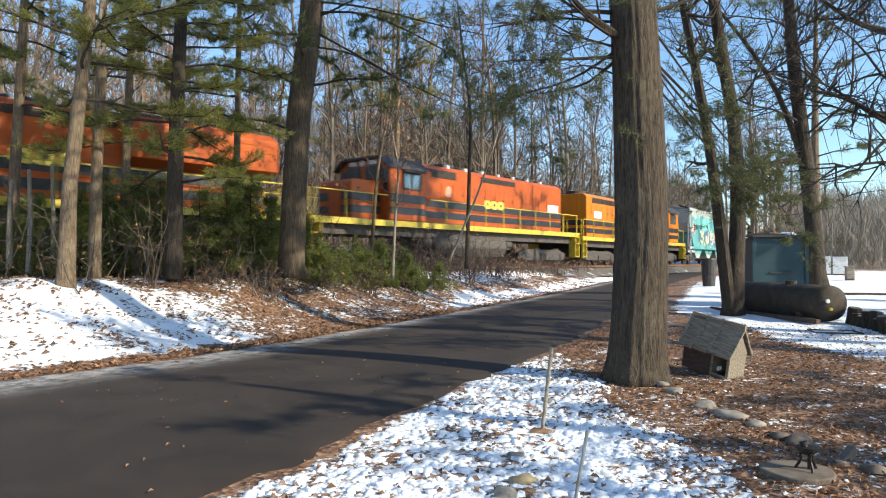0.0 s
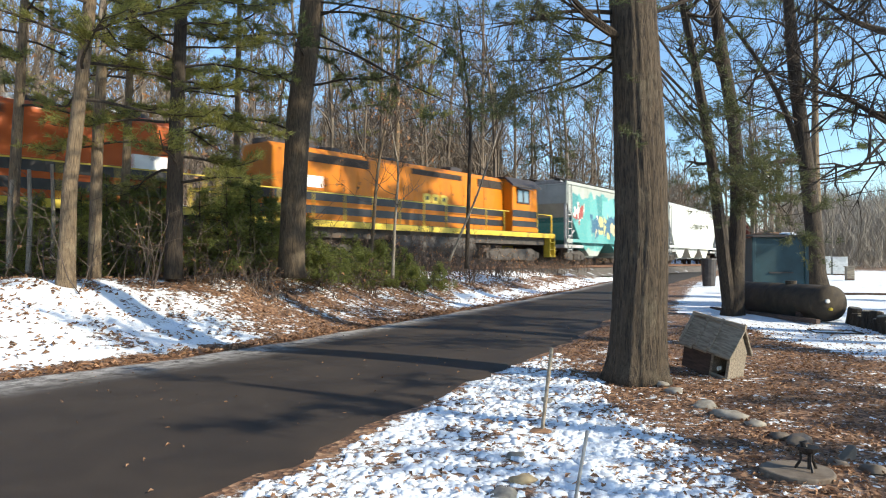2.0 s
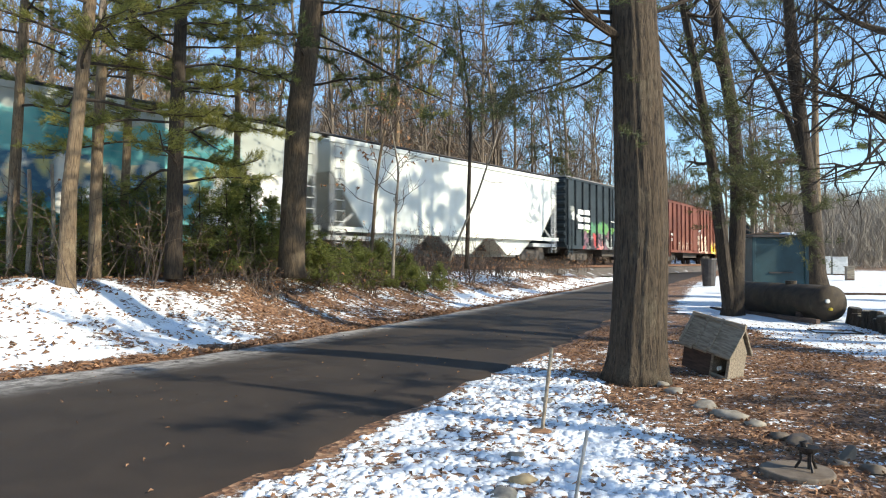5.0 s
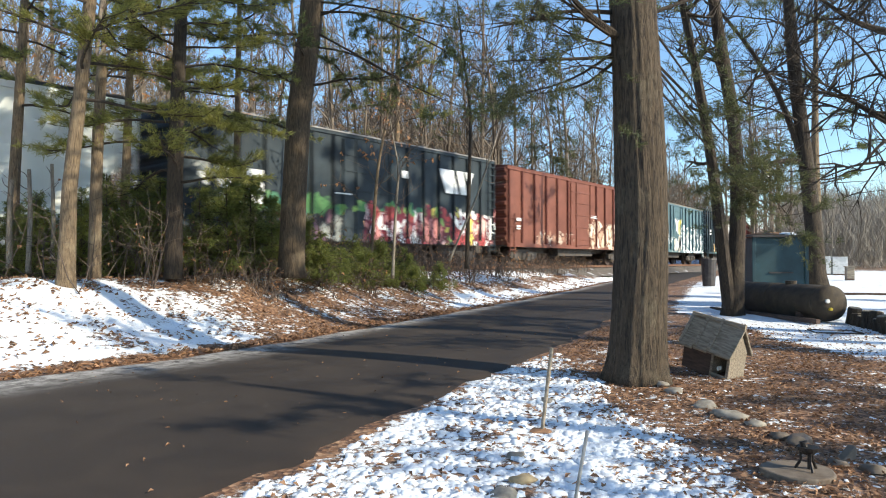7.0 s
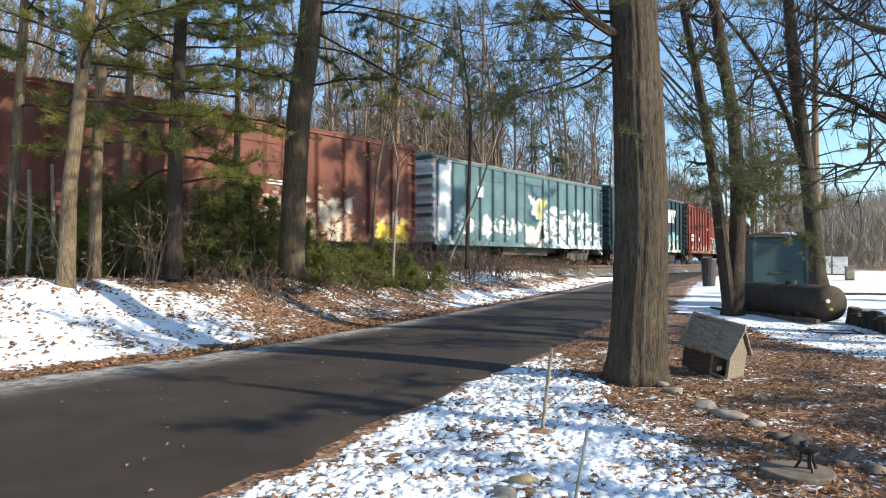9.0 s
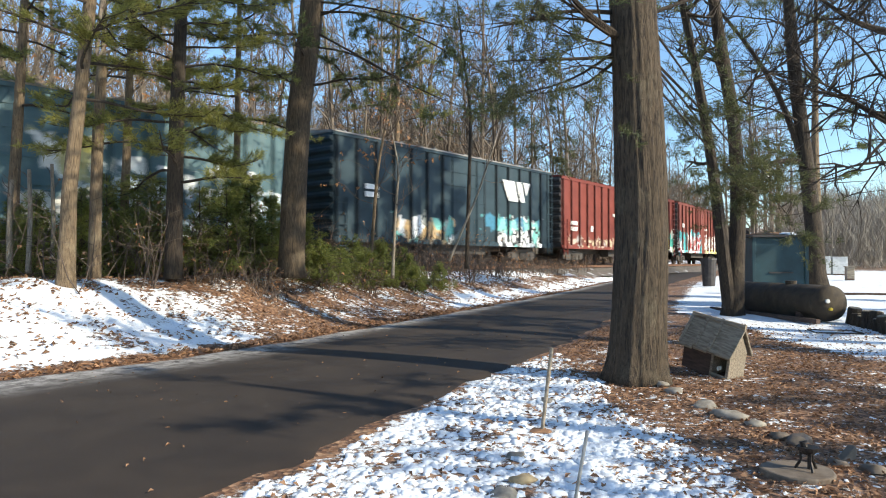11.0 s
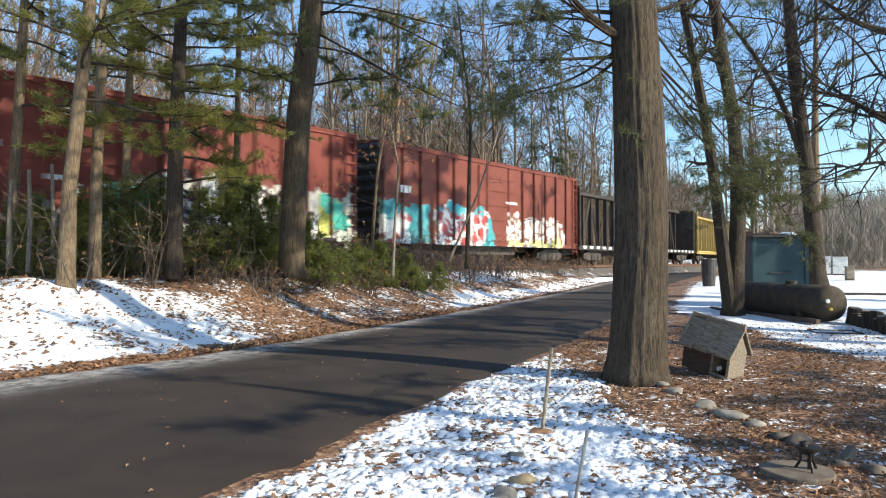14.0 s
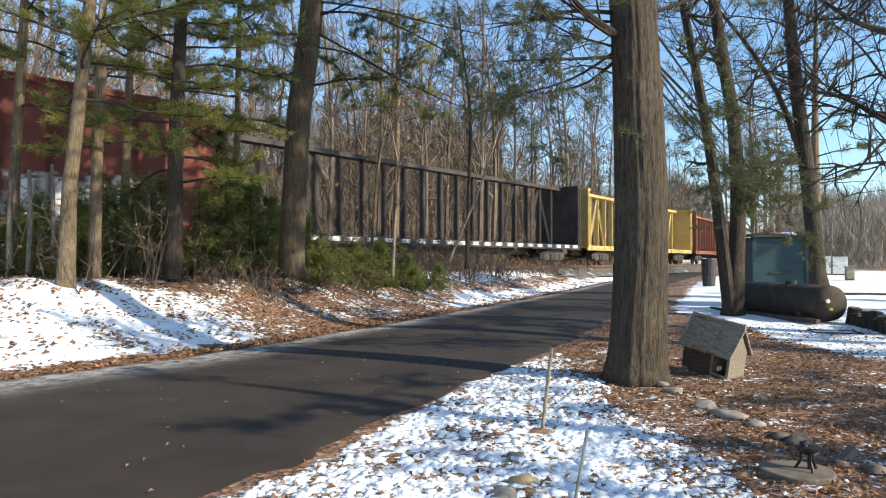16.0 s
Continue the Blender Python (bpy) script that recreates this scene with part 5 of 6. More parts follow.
# trunks on the bank across the lane
pine_tree("leaning pine on the leaf-covered bank", [(-3.81, 17.00, 1.10), (-3.73, 17.00, 3.39), (-3.63, 17.00, 5.23), (-3.37, 17.00, 7.22), (-3.17, 17.00, 9.77), (-2.96, 17.00, 14.02)],
          [0.33, 0.3, 0.3, 0.28, 0.22, 0.1], BARK_WARM, rng, 26, 5.8, 4.2, NEEDLES_DARK, sides=18, flare=0.2, count=14, twigs=16,
          extra=[([(-3.23, 17.00, 8.07), (-1.81, 16.20, 7.65), (-0.31, 15.40, 6.94), (1.06, 14.80, 6.45)], 0.03, 11), ([(-3.23, 17.00, 7.29), (-1.94, 16.20, 6.41), (-0.56, 15.40, 5.40), (0.94, 14.80, 4.69)], 0.03, 12)],
          dead=[([(-3.23, 17.00, 7.78), (-1.98, 16.50, 7.67), (-0.59, 16.00, 6.88), (0.86, 15.60, 5.90)], 0.035, 16), ([(-3.39, 17.00, 6.93), (-2.27, 16.60, 6.67), (-0.86, 16.20, 5.73)], 0.03, 14), ([(-3.46, 17.00, 5.94), (-3.98, 16.80, 6.03), (-4.32, 16.50, 6.36)], 0.03, 6)])
pine_tree("slender pine standing in the bank snow", [(-7.23, 13.00, 0.91), (-7.17, 13.00, 2.95), (-7.00, 13.00, 4.57), (-6.81, 13.00, 6.52), (-6.65, 13.00, 9.34)],
          [0.17, 0.135, 0.12, 0.11, 0.06], BARK_GREY, rng, 18, 4.4, 2.8, NEEDLES, sides=14, flare=0.35, count=15, twigs=17)
bare_tree("broken dead trunk among young evergreens", [(-7.20, 14.00, 1.17), (-7.17, 14.00, 3.06), (-7.14, 14.00, 4.34), (-7.07, 14.00, 5.65)], [0.13, 0.12, 0.11, 0.1], BARK_GREY, rng, 3, 0.7, 0.8, leaves=0, flare=0.15)
pine_tree("dark pine with low drooping boughs on the bank", [(-5.96, 15.00, 1.12), (-5.94, 15.00, 3.17), (-5.90, 15.00, 5.04), (-5.82, 15.00, 7.30), (-5.80, 15.00, 10.04)],
          [0.19, 0.17, 0.15, 0.12, 0.05], BARK_DARK, rng, 36, 3.2, 2.7, NEEDLES, sides=14, flare=0.2, count=16, twigs=18)
for (line, rad) in (([(-9.27, 14.50, 1.37), (-9.28, 14.50, 2.39), (-9.24, 14.50, 3.26)], 0.06), ([(-8.87, 14.50, 1.25), (-8.83, 14.50, 2.39), (-8.87, 14.50, 3.48)], 0.055), ([(-8.93, 15.50, 1.42), (-8.91, 15.50, 2.45), (-8.96, 15.50, 3.74)], 0.05)):
    bare_tree("thin dead pole trunk on the bank", line, [rad, rad * 0.9, rad * 0.7], BARK_PALE, rng, 3, 0.6, 0.5, sides=7, depth=2, group="thin poles")

for (label, line, rad, zf, reach, n) in (("slim pine behind the bank", [(-8.06, 17.00, 1.18), (-7.96, 17.00, 3.82), (-7.88, 17.00, 6.65), (-7.78, 17.00, 10.90)], 0.1, 5.4, 2.6, 13),
                                         ("slim pine at the bank's end", [(-10.19, 16.00, 1.15), (-10.12, 16.00, 3.68), (-9.99, 16.00, 6.35), (-9.85, 16.00, 10.35)], 0.12, 5.2, 2.8, 13),
                                         ("slim pine beside the leaf-covered bank", [(-5.69, 18.50, 1.15), (-5.64, 18.50, 4.02), (-5.61, 18.50, 7.11), (-5.55, 18.50, 11.11)], 0.09, 5.4, 2.4, 13),
                                         ("slim pine across the track", [(-2.66, 38.00, 1.30), (-2.60, 38.00, 6.68), (-2.53, 38.00, 13.01), (-2.47, 38.00, 16.18)], 0.16, 9.0, 3.5, 24)):
    pine_tree(label, line, [rad * 1.2, rad, rad * 0.8, rad * 0.4], BARK_GREY, rng, n, zf, reach, NEEDLES, sides=9, flare=0.2, count=15, twigs=16)

# saplings between lane and track
bare_tree("pale thin sapling with few twigs", [(-1.41, 19.00, 1.02), (-1.35, 19.00, 2.51), (-1.24, 19.00, 4.09), (-1.49, 19.00, 5.52)], [0.045, 0.04, 0.03, 0.012], BARK_PALE, rng, 14, 0.4, 1.3, sides=7, group="saplings")
bare_tree("slim upright young tree beside the snowy verge", [(0.84, 24.00, 1.25), (0.92, 24.00, 4.17), (1.00, 24.00, 6.77), (0.68, 24.00, 9.17), (0.44, 24.00, 11.57)], [0.08, 0.068, 0.055, 0.04, 0.015], BARK_DARK, rng, 22, 0.4, 2.4, sides=8, group="saplings", leaves=30)
bare_tree("leaning thin sapling crossing its neighbour", [(0.21, 23.00, 1.53), (1.17, 23.00, 3.77), (1.84, 23.00, 5.79), (2.45, 23.00, 7.89)], [0.042, 0.036, 0.03, 0.015], BARK_PALE, rng, 14, 0.45, 1.8, sides=7, group="saplings")
bare_tree("thin sapling with withered leaves", [(-2.26, 21.00, 1.21), (-2.03, 21.00, 4.36), (-1.65, 21.00, 6.46), (-1.47, 21.00, 8.56)], [0.06, 0.05, 0.035, 0.015], BARK_GREY, rng, 16, 0.3, 2.0, sides=7, group="saplings", leaves=120)

# forked tree and its neighbour in the yard
bare_tree("forked tree trunk in the snowy yard", [(7.42, 17.40, 0.02), (7.45, 17.40, 0.68), (7.60, 17.40, 2.71), (7.51, 17.40, 5.03), (7.12, 17.40, 7.35), (6.76, 17.40, 9.96), (6.54, 17.40, 12.57)],
          [0.27, 0.2, 0.17, 0.16, 0.14, 0.1, 0.04], BARK_DARK, rng, 22, 0.45, 3.2, sides=14, kids=7, depth=4, flare=0.2,
          extra=[([(7.29, 17.30, 0.33), (7.10, 17.10, 1.41), (6.91, 17.00, 2.68), (6.73, 16.90, 4.23), (6.36, 16.80, 6.03), (5.86, 16.70, 8.23), (5.48, 16.60, 10.13)], 14, 0.17)])
bare_tree("bent yard tree with a long hooked arm", [(12.14, 22.00, 0.61), (12.03, 22.00, 2.67), (11.75, 22.00, 5.23), (11.48, 22.00, 7.43), (11.29, 22.00, 10.00), (11.20, 22.00, 12.93)],
          [0.29, 0.25, 0.22, 0.2, 0.16, 0.08], BARK_DARK, rng, 24, 0.4, 3.8, sides=14, kids=7, depth=4,
          extra=[([(11.72, 22.00, 4.75), (11.2, 21.85, 4.80), (10.75, 21.8, 4.72), (10.36, 21.75, 4.68), (10.26, 21.7, 4.55), (10.26, 21.7, 4.2), (10.0, 21.6, 3.75)], 1, 0.11), ([(11.62, 22.00, 5.05), (11.02, 22.00, 6.88), (10.01, 22.00, 8.53), (8.91, 22.00, 9.82)], 10, 0.11)])
bare_tree("spreading tree with drooping twigs at the yard's edge", [(9.49, 13.00, 0.46), (9.44, 13.00, 2.41), (9.27, 13.00, 4.14), (8.84, 13.00, 6.09), (8.41, 13.00, 8.26)],
          [0.24, 0.2, 0.17, 0.12, 0.06], BARK_DARK, rng, 22, 0.35, 3.2, sides=12, kids=7, depth=4,
          extra=[([(9.27, 13.00, 3.81), (8.41, 13.00, 4.25), (7.76, 13.00, 4.70), (7.11, 13.00, 4.79)], 14, 0.07), ([(9.33, 13.00, 3.27), (8.36, 12.60, 3.95), (7.61, 12.40, 3.19)], 10, 0.05),
                 ([(8.84, 13.00, 5.87), (7.85, 12.80, 6.02), (6.99, 12.60, 6.47)], 12, 0.07)], lift=-0.02)

# unseen pines added beyond the yard, whose shade falls over it
for (x, y, tall, zf, n) in ((19.5, 12.0, 13.0, 3.0, 30), (15.5, 8.0, 11.0, 3.5, 26), (15.0, 2.2, 7.0, 2.2, 22), (9.2, 2.0, 7.6, 2.6, 15)):
    z = gz(x, y)
    pine_tree("tall unseen pine added beyond the yard to shade the leaves", [(x, y, z - 0.05), (x + 0.1, y, z + tall * 0.5), (x, y + 0.1, z + tall)], [0.24, 0.18, 0.05], BARK_GREY, rng, n, zf, 3.2, NEEDLES, sides=9, flare=0.2, count=6, twigs=9, width=0.028, length=0.2)

# unseen high-crowned pine, added to keep the train's near end in shade
pine_tree("high-crowned tall pine added out of view at the edge of the yard", [(11.6, 8.5, gz(11.6, 8.5) - 0.05), (11.7, 8.5, 10.0), (11.6, 8.4, 20.0)], [0.3, 0.25, 0.06], BARK_GREY, rng, 42, 12.0, 4.6, NEEDLES, sides=10, flare=0.2, count=7, twigs=14, width=0.06, length=0.3)

# tall pines out of the yard's far side: two unseen, added to dapple mid-train
for (x, y, tall, n) in ((18.6, 19.0, 20.5, 27), (16.3, 16.2, 19.5, 24)):
    pine_tree("tall loose-crowned pine added out of view far out in the yard", [(x, y, gz(x, y) - 0.05), (x + 0.1, y, 10.0), (x, y + 0.1, tall)], [0.3, 0.22, 0.06], BARK_GREY, rng, n, 11.8, 3.7, NEEDLES, sides=10, flare=0.2, count=6, twigs=12, width=0.07, length=0.32)
pine_tree("ragged pine behind the bent yard tree", [(16.6, 30.0, gz(16.6, 30.0) - 0.05), (16.5, 30.0, 7.0), (16.7, 30.1, 14.5)], [0.2, 0.15, 0.05], BARK_GREY, rng, 16, 5.0, 2.6, NEEDLES_DARK, sides=9, flare=0.2, count=9, twigs=10, width=0.022, length=0.2)

# low evergreens and brush on the bank
for (u, d, tall, wide) in ((440, 17.0, 2.7, 1.15), (398, 16.6, 2.2, 1.0), (240, 16.4, 2.3, 0.95), (205, 16.0, 1.7, 0.8), (350, 17.0, 2.3, 1.0),
                                (478, 18.0, 2.2, 0.9), (600, 19.5, 1.0, 0.8), (645, 20.0, 1.1, 0.8), (735, 21.0, 0.8, 0.6), (140, 16.0, 2.2, 0.9),
                                (60, 15.8, 2.0, 0.9), (280, 17.2, 2.6, 1.0), (565, 18.4, 1.5, 0.8), (420, 17.6, 3.0, 1.1), (185, 17.0, 2.6, 1.0), (20, 16.2, 1.8, 0.8), (690, 20.5, 0.8, 0.7), (775, 22.5, 0.8, 0.6), (535, 18.8, 1.7, 0.9), (622, 20.8, 1.3, 0.8), (715, 22.0, 1.0, 0.7), (668, 21.4, 1.2, 0.8)):
    young_conifer("young evergreen with layered drooping sprays", (u - 784) / 1200 * d, d, tall, wide, rng, NEEDLES_YOUNG)


def brush(name, label, spots, rng, tall, stems, material, leaves=None, share=0.0):
    s, tips = Shape(), []
    for (x, y) in spots:
        z = gz(x, y) - 0.02
        for _ in range(stems):
            d = np.array([rng.normal(0, 0.4), rng.normal(0, 0.4), 1.0])
            grow(s, (x + rng.normal(0, 0.15), y + rng.normal(0, 0.15), z), d, tall * rng.uniform(0.5, 1.1), 0.013, 2, rng, 0.05, 0.25, 4, tips, 4)
    me = s.mesh(name)
    me.materials.append(material)
    tagged(new(name, me), label, "brush", kind="stuff")
    if leaves and tips:
        pick = rng.choice(len(tips), int(len(tips) * share), replace=False)
        pl = np.array([tips[i][0] for i in pick])
        lm = quads_mesh("brush_leaves", tufts(pl, np.tile((0, 0, -0.6), (len(pl), 1)), rng, 2, 0.07, 0.045, 0.9))
        lm.materials.append(leaves)
        tagged(new("brush_leaves", lm), "withered brown leaves hanging in the brush", "leaves", kind="stuff")


def along(a, e):
    """Place a metres along the lane and e metres beyond its far edge."""
    c = road_edges(a)[1] - e
    return a * ROAD_D[0] + c * ROAD_N[0], a * ROAD_D[1] + c * ROAD_N[1]


brush("bank_brush", "tangle of bare brown brush along the track", [along(rng.uniform(11, 46), rng.uniform(2.1, 5.6)) for _ in range(330)], rng, 0.85, 3, TWIG, LEAF_HANG, 0.12)
brush("tall_brush", "taller bare stems between bank and track", [along(rng.uniform(8, 28), rng.uniform(3.2, 6.0)) for _ in range(130)], rng, 1.7, 2, TWIG, LEAF_HANG, 0.15)


# ---- far woods ----
def ribbon(out, a, b, wide, rng):
    side = np.cross(b - a, rng.standard_normal(3))
    side *= wide / 2 / (np.linalg.norm(side) + 1e-9)
    out.append((a - side, a + side, b + side * 0.35, b - side * 0.35))


def wood_tree(rng, tall):
    """A leafless tree of the woods: trunk, limbs and fine ribbon twigs, as four-cornered faces."""
    s, twigs = Shape(), []
    q = smooth_line([(0, 0, -0.5), (rng.normal(0, 0.4), rng.normal(0, 0.4), tall * 0.5), (rng.normal(0, 0.9), rng.normal(0, 0.9), tall)], 8)
    r = np.linspace(0.15, 0.03, 8) * tall / 15
    s.tube(q, r, 6, cap=False)
    for i in range(15):
        t = 0.25 + 0.75 * (i + rng.uniform(0, 1)) / 15
        k = min(int(t * 7), 6)
        p = q[k] + (q[k + 1] - q[k]) * (t * 7 - k if t < 1 else 0)
        a = rng.uniform(0, 6.28)
        d = unit((math.cos(a), math.sin(a), rng.uniform(0.4, 1.5)))
        ln = tall * 0.24 * rng.uniform(0.6, 1.2) * (1.25 - 0.65 * t)
        pts = [p]
        for _ in range(3):
            d = unit(d + 0.22 * rng.standard_normal(3) + np.array([0, 0, 0.1]))
            pts.append(pts[-1] + d * ln / 3)
        s.tube(pts, np.linspace(r[k] * 0.45 + 0.012, 0.016, 4), 3, cap=False)
        for _ in range(6):
            j = rng.integers(0, 3)
            b = pts[j] + (pts[j + 1] - pts[j]) * rng.uniform(0, 1)
            d2 = unit(d + 0.8 * rng.standard_normal(3) + np.array([0, 0, 0.25]))
            l2 = ln * rng.uniform(0.3, 0.6)
            m = b + d2 * l2 * 0.5
            e = m + unit(d2 + 0.3 * rng.standard_normal(3)) * l2 * 0.5
            ribbon(twigs, b, m, 0.05, rng)
            ribbon(twigs, m, e, 0.036, rng)
            for _ in range(5):
                c = b + (e - b) * rng.uniform(0.2, 1)
                ribbon(twigs, c, c + unit(d2 + 0.8 * rng.standard_normal(3) + np.array([0, 0, 0.2])) * l2 * rng.uniform(0.3, 0.7), 0.032, rng)
    v = np.concatenate(s.v)
    f = np.array([g for g in s.f if len(g) == 4])
    return v[f[:42]], np.concatenate([v[f[42:]], np.array(twigs)])


def far_woods(rng):
    kinds = [wood_tree(rng, h) for h in (13.0, 15.0, 17.0, 18.0, 19.0, 16.0, 14.0)]
    out = []
    n = 0
    meshes = []
    for trunk_q, crown_q in kinds:
        pair = quads_mesh("trunk", trunk_q), quads_mesh("crown", crown_q)
        for me in pair:
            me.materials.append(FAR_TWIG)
        meshes.append(pair)
    while n < 450:
        if n < 12:
            y = rng.uniform(40, 75)
            x = y * rng.uniform(0.34, 0.52)
            if track_side(x, y) > -7:
                continue
        elif n < 60:
            w = rng.uniform(5, 16)
            x0, y0, h = track_at(rng.uniform(-18, 55))
            x, y = x0 - math.sin(h) * w, y0 + math.cos(h) * w
        elif n < 160:
            w = rng.uniform(8, 48)
            x0, y0, h = track_at(rng.uniform(-10, 60))
            x, y = x0 - math.sin(h) * w, y0 + math.cos(h) * w
        elif n < 380:
            w = 5.0 + 70 * rng.uniform(0, 1) ** 1.5
            x0, y0, h = track_at(rng.uniform(-45, 200))
            x, y = x0 - math.sin(h) * w, y0 + math.cos(h) * w
        else:
            y = rng.uniform(80, 200)
            x = y * rng.uniform(0.32, 0.8)
            if track_side(x, y) > -9:
                continue
        if y < 4 or abs(x) > 0.85 * y + 14 or (x < -0.1 * y and rng.uniform() < 0.6):
            continue
        a, g = rng.uniform(0, 6.28), rng.uniform(0.7, 1.15)
        k = rng.integers(len(kinds))
        if n >= 60 and 0.08 < x / y < 0.27:
            g *= 0.6
        if n >= 380 or n < 12:
            g *= 0.72
        elif y > 80:
            g *= 0.75
        if n < 60:
            tree = thing("tree", "leafless grey-brown tree on the slope behind the track" if n >= 12 else "leafless tree at the far side of the snowy yard", "tree", pose(x, y, gz(x, y), 0, 0, math.degrees(a)) @ Matrix.Scale(g, 4), group="bare trees")
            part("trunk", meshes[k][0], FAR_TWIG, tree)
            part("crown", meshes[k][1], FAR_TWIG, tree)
            n += 1
            continue
        v = np.concatenate(kinds[k]) * g
        v[..., 0] += v[..., 2] * rng.normal(0, 0.06)
        out.append(np.stack([v[..., 0] * math.cos(a) - v[..., 1] * math.sin(a) + x, v[..., 0] * math.sin(a) + v[..., 1] * math.cos(a) + y, v[..., 2] + gz(x, y)], -1))
        n += 1
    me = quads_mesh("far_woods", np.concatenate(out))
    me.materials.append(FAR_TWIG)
    tagged(new("far_woods", me), "leafless brown woods on the hillside behind the track", "woods", kind="stuff")
    # withered oak and beech leaves and dark evergreens among them
    for name, label, count, mat, size, lo, hi in (("hill_leaves", "withered brown leaves clinging in the far woods", 15000, LEAF_HANG, 0.2, 0.3, 11.0),):
        s = rng.uniform(-40, 110, count)
        w = 6 + 45 * rng.uniform(0, 1, count) ** 1.3
        clump = noise2(s, w, 6.0, 3.0) > 0.05
        pts = []
        for a, b in zip(s[clump], w[clump]):
            x0, y0, h = track_at(a)
            x, y = x0 - math.sin(h) * b, y0 + math.cos(h) * b
            pts.append((x, y, gz(x, y) + rng.uniform(lo, hi)))
        lm = quads_mesh(name, tufts(np.array(pts) , np.tile((0, 0, -0.3), (len(pts), 1)), rng, 5, size, size * 0.5, 1.2))
        lm.materials.append(mat)
        tagged(new(name, lm), label, "leaves", kind="stuff")
    # fine undergrowth: upright whips on the hillside, and the far wood's edge beyond the yard
    x0, y0, th, bend = TRACK
    m = 60000
    t, w = rng.uniform(-45, 120, m), 6 + 50 * rng.uniform(0, 1, m) ** 1.3
    h = th + bend * t
    x = x0 + (np.sin(h) - np.sin(th)) / bend - np.sin(h) * w
    y = y0 - (np.cos(h) - np.cos(th)) / bend + np.cos(h) * w
    tall = np.where((x > 0.08 * y) & (x < 0.27 * y), 6.0, np.where(x < -0.12 * y, 7.5, 10.5))
    keep = (y > 6) & (np.abs(x) < 0.8 * y + 6)
    whips("undergrowth", "fine brown undergrowth and twigs on the hillside", x[keep], y[keep], tall[keep], 0.028, 0.0004, FAR_TWIG, rng)
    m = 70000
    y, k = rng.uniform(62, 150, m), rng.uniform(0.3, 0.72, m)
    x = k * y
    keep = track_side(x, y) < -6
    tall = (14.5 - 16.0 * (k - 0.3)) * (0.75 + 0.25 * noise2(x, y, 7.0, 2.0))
    whips("wood_edge", "grey-brown twigs of the far wood's edge, paled for haze", x[keep], y[keep], tall[keep], 0.03, 0.0003, HAZY_TWIG, rng)


def whips(name, label, x, y, tall, wide, gain, material, rng):
    """Many thin upright ribbons standing over the ground up to a given height."""
    n = len(x)
    a = np.stack([x, y, ground_z(x, y) + tall * rng.uniform(0, 1, n) ** 1.2], 1)
    d = np.stack([rng.normal(0, 0.5, n), rng.normal(0, 0.5, n), np.ones(n)], 1)
    d /= np.linalg.norm(d, axis=1)[:, None]
    b = a + d * rng.uniform(0.8, 2.6, n)[:, None]
    side = np.cross(d, rng.standard_normal((n, 3)))
    side *= ((wide + gain * y) / 2 / (np.linalg.norm(side, axis=1) + 1e-9))[:, None]
    me = quads_mesh(name, np.stack([a - side, a + side, b + side * 0.3, b - side * 0.3], 1))
    me.materials.append(material)
    tagged(new(name, me), label, "undergrowth", kind="stuff")


far_woods(np.random.default_rng(21))

# ---- things in the yard ----
OLD_WOOD = surface("weathered_boards", (0.15, 0.118, 0.085), (0.37, 0.31, 0.235), 5.0, (0.15, 0.145, 0.11), 2.0, 0.6, rough=0.9, bump=0.5, depth=0.01, stretch=(1, 8, 8))
DARK_WOOD = surface("dark_damp_boards", (0.045, 0.03, 0.025), (0.12, 0.075, 0.055), 6.0, rough=0.85, bump=0.4, stretch=(1, 6, 6))
TEAL_PAINT = surface("teal_panel_paint", (0.007, 0.033, 0.044), (0.015, 0.055, 0.07), 3.0, (0.02, 0.04, 0.048), 1.2, 0.6, rough=0.55)
TARP = surface("brown_tarpaulin", (0.03, 0.021, 0.014), (0.068, 0.05, 0.032), 4.0, (0.03, 0.026, 0.016), 1.4, 0.55, rough=0.85, bump=0.6, depth=0.04)
IRON = surface("black_iron", (0.015, 0.014, 0.014), (0.06, 0.05, 0.045), 20.0, rough=0.5, metal=0.7)
PALE_PAINT = surface("pale_grey_paint", (0.42, 0.43, 0.42), (0.62, 0.62, 0.6), 5.0, (0.3, 0.28, 0.24), 2.0, 0.6, rough=0.7)
TAN_STONE = surface("tan_stone", (0.3, 0.22, 0.12), (0.5, 0.38, 0.22), 9.0, rough=0.85, bump=0.5, depth=0.01)
SLATE = surface("grey_slab_stone", (0.09, 0.07, 0.053), (0.19, 0.148, 0.112), 10.0, (0.08, 0.05, 0.03), 3.0, 0.58, rough=0.85, bump=0.4, depth=0.008)
srng = np.random.default_rng(33)


def stake(label, foot, head, r, material):
    ob = thing("stake", label, "stake", group="stakes along the lane")
    s = Shape().tube([np.array(foot) - np.array([0, 0, 0.15]), foot, head], [r, r, r * 0.95], 8)
    part("rod", s, material, ob, smooth=False, bevel=0.002)
    x, y, _ = foot
    part("soil_collar", Shape().blob((x, y, gz(x, y) + 0.005), (0.1, 0.09, 0.025), srng, 0.3, 4, 10), LEAF_DRY, ob, "bare earth and leaves round its foot")


stake("weathered wooden stake stuck in the patchy snow", (0.88, 6.05, -0.00), (0.96, 6.00, 0.74), 0.018, OLD_WOOD)
stake("thin leaning metal rod stuck in the snow", (0.82, 4.25, -0.00), (0.89, 4.20, 0.46), 0.012, GALV)


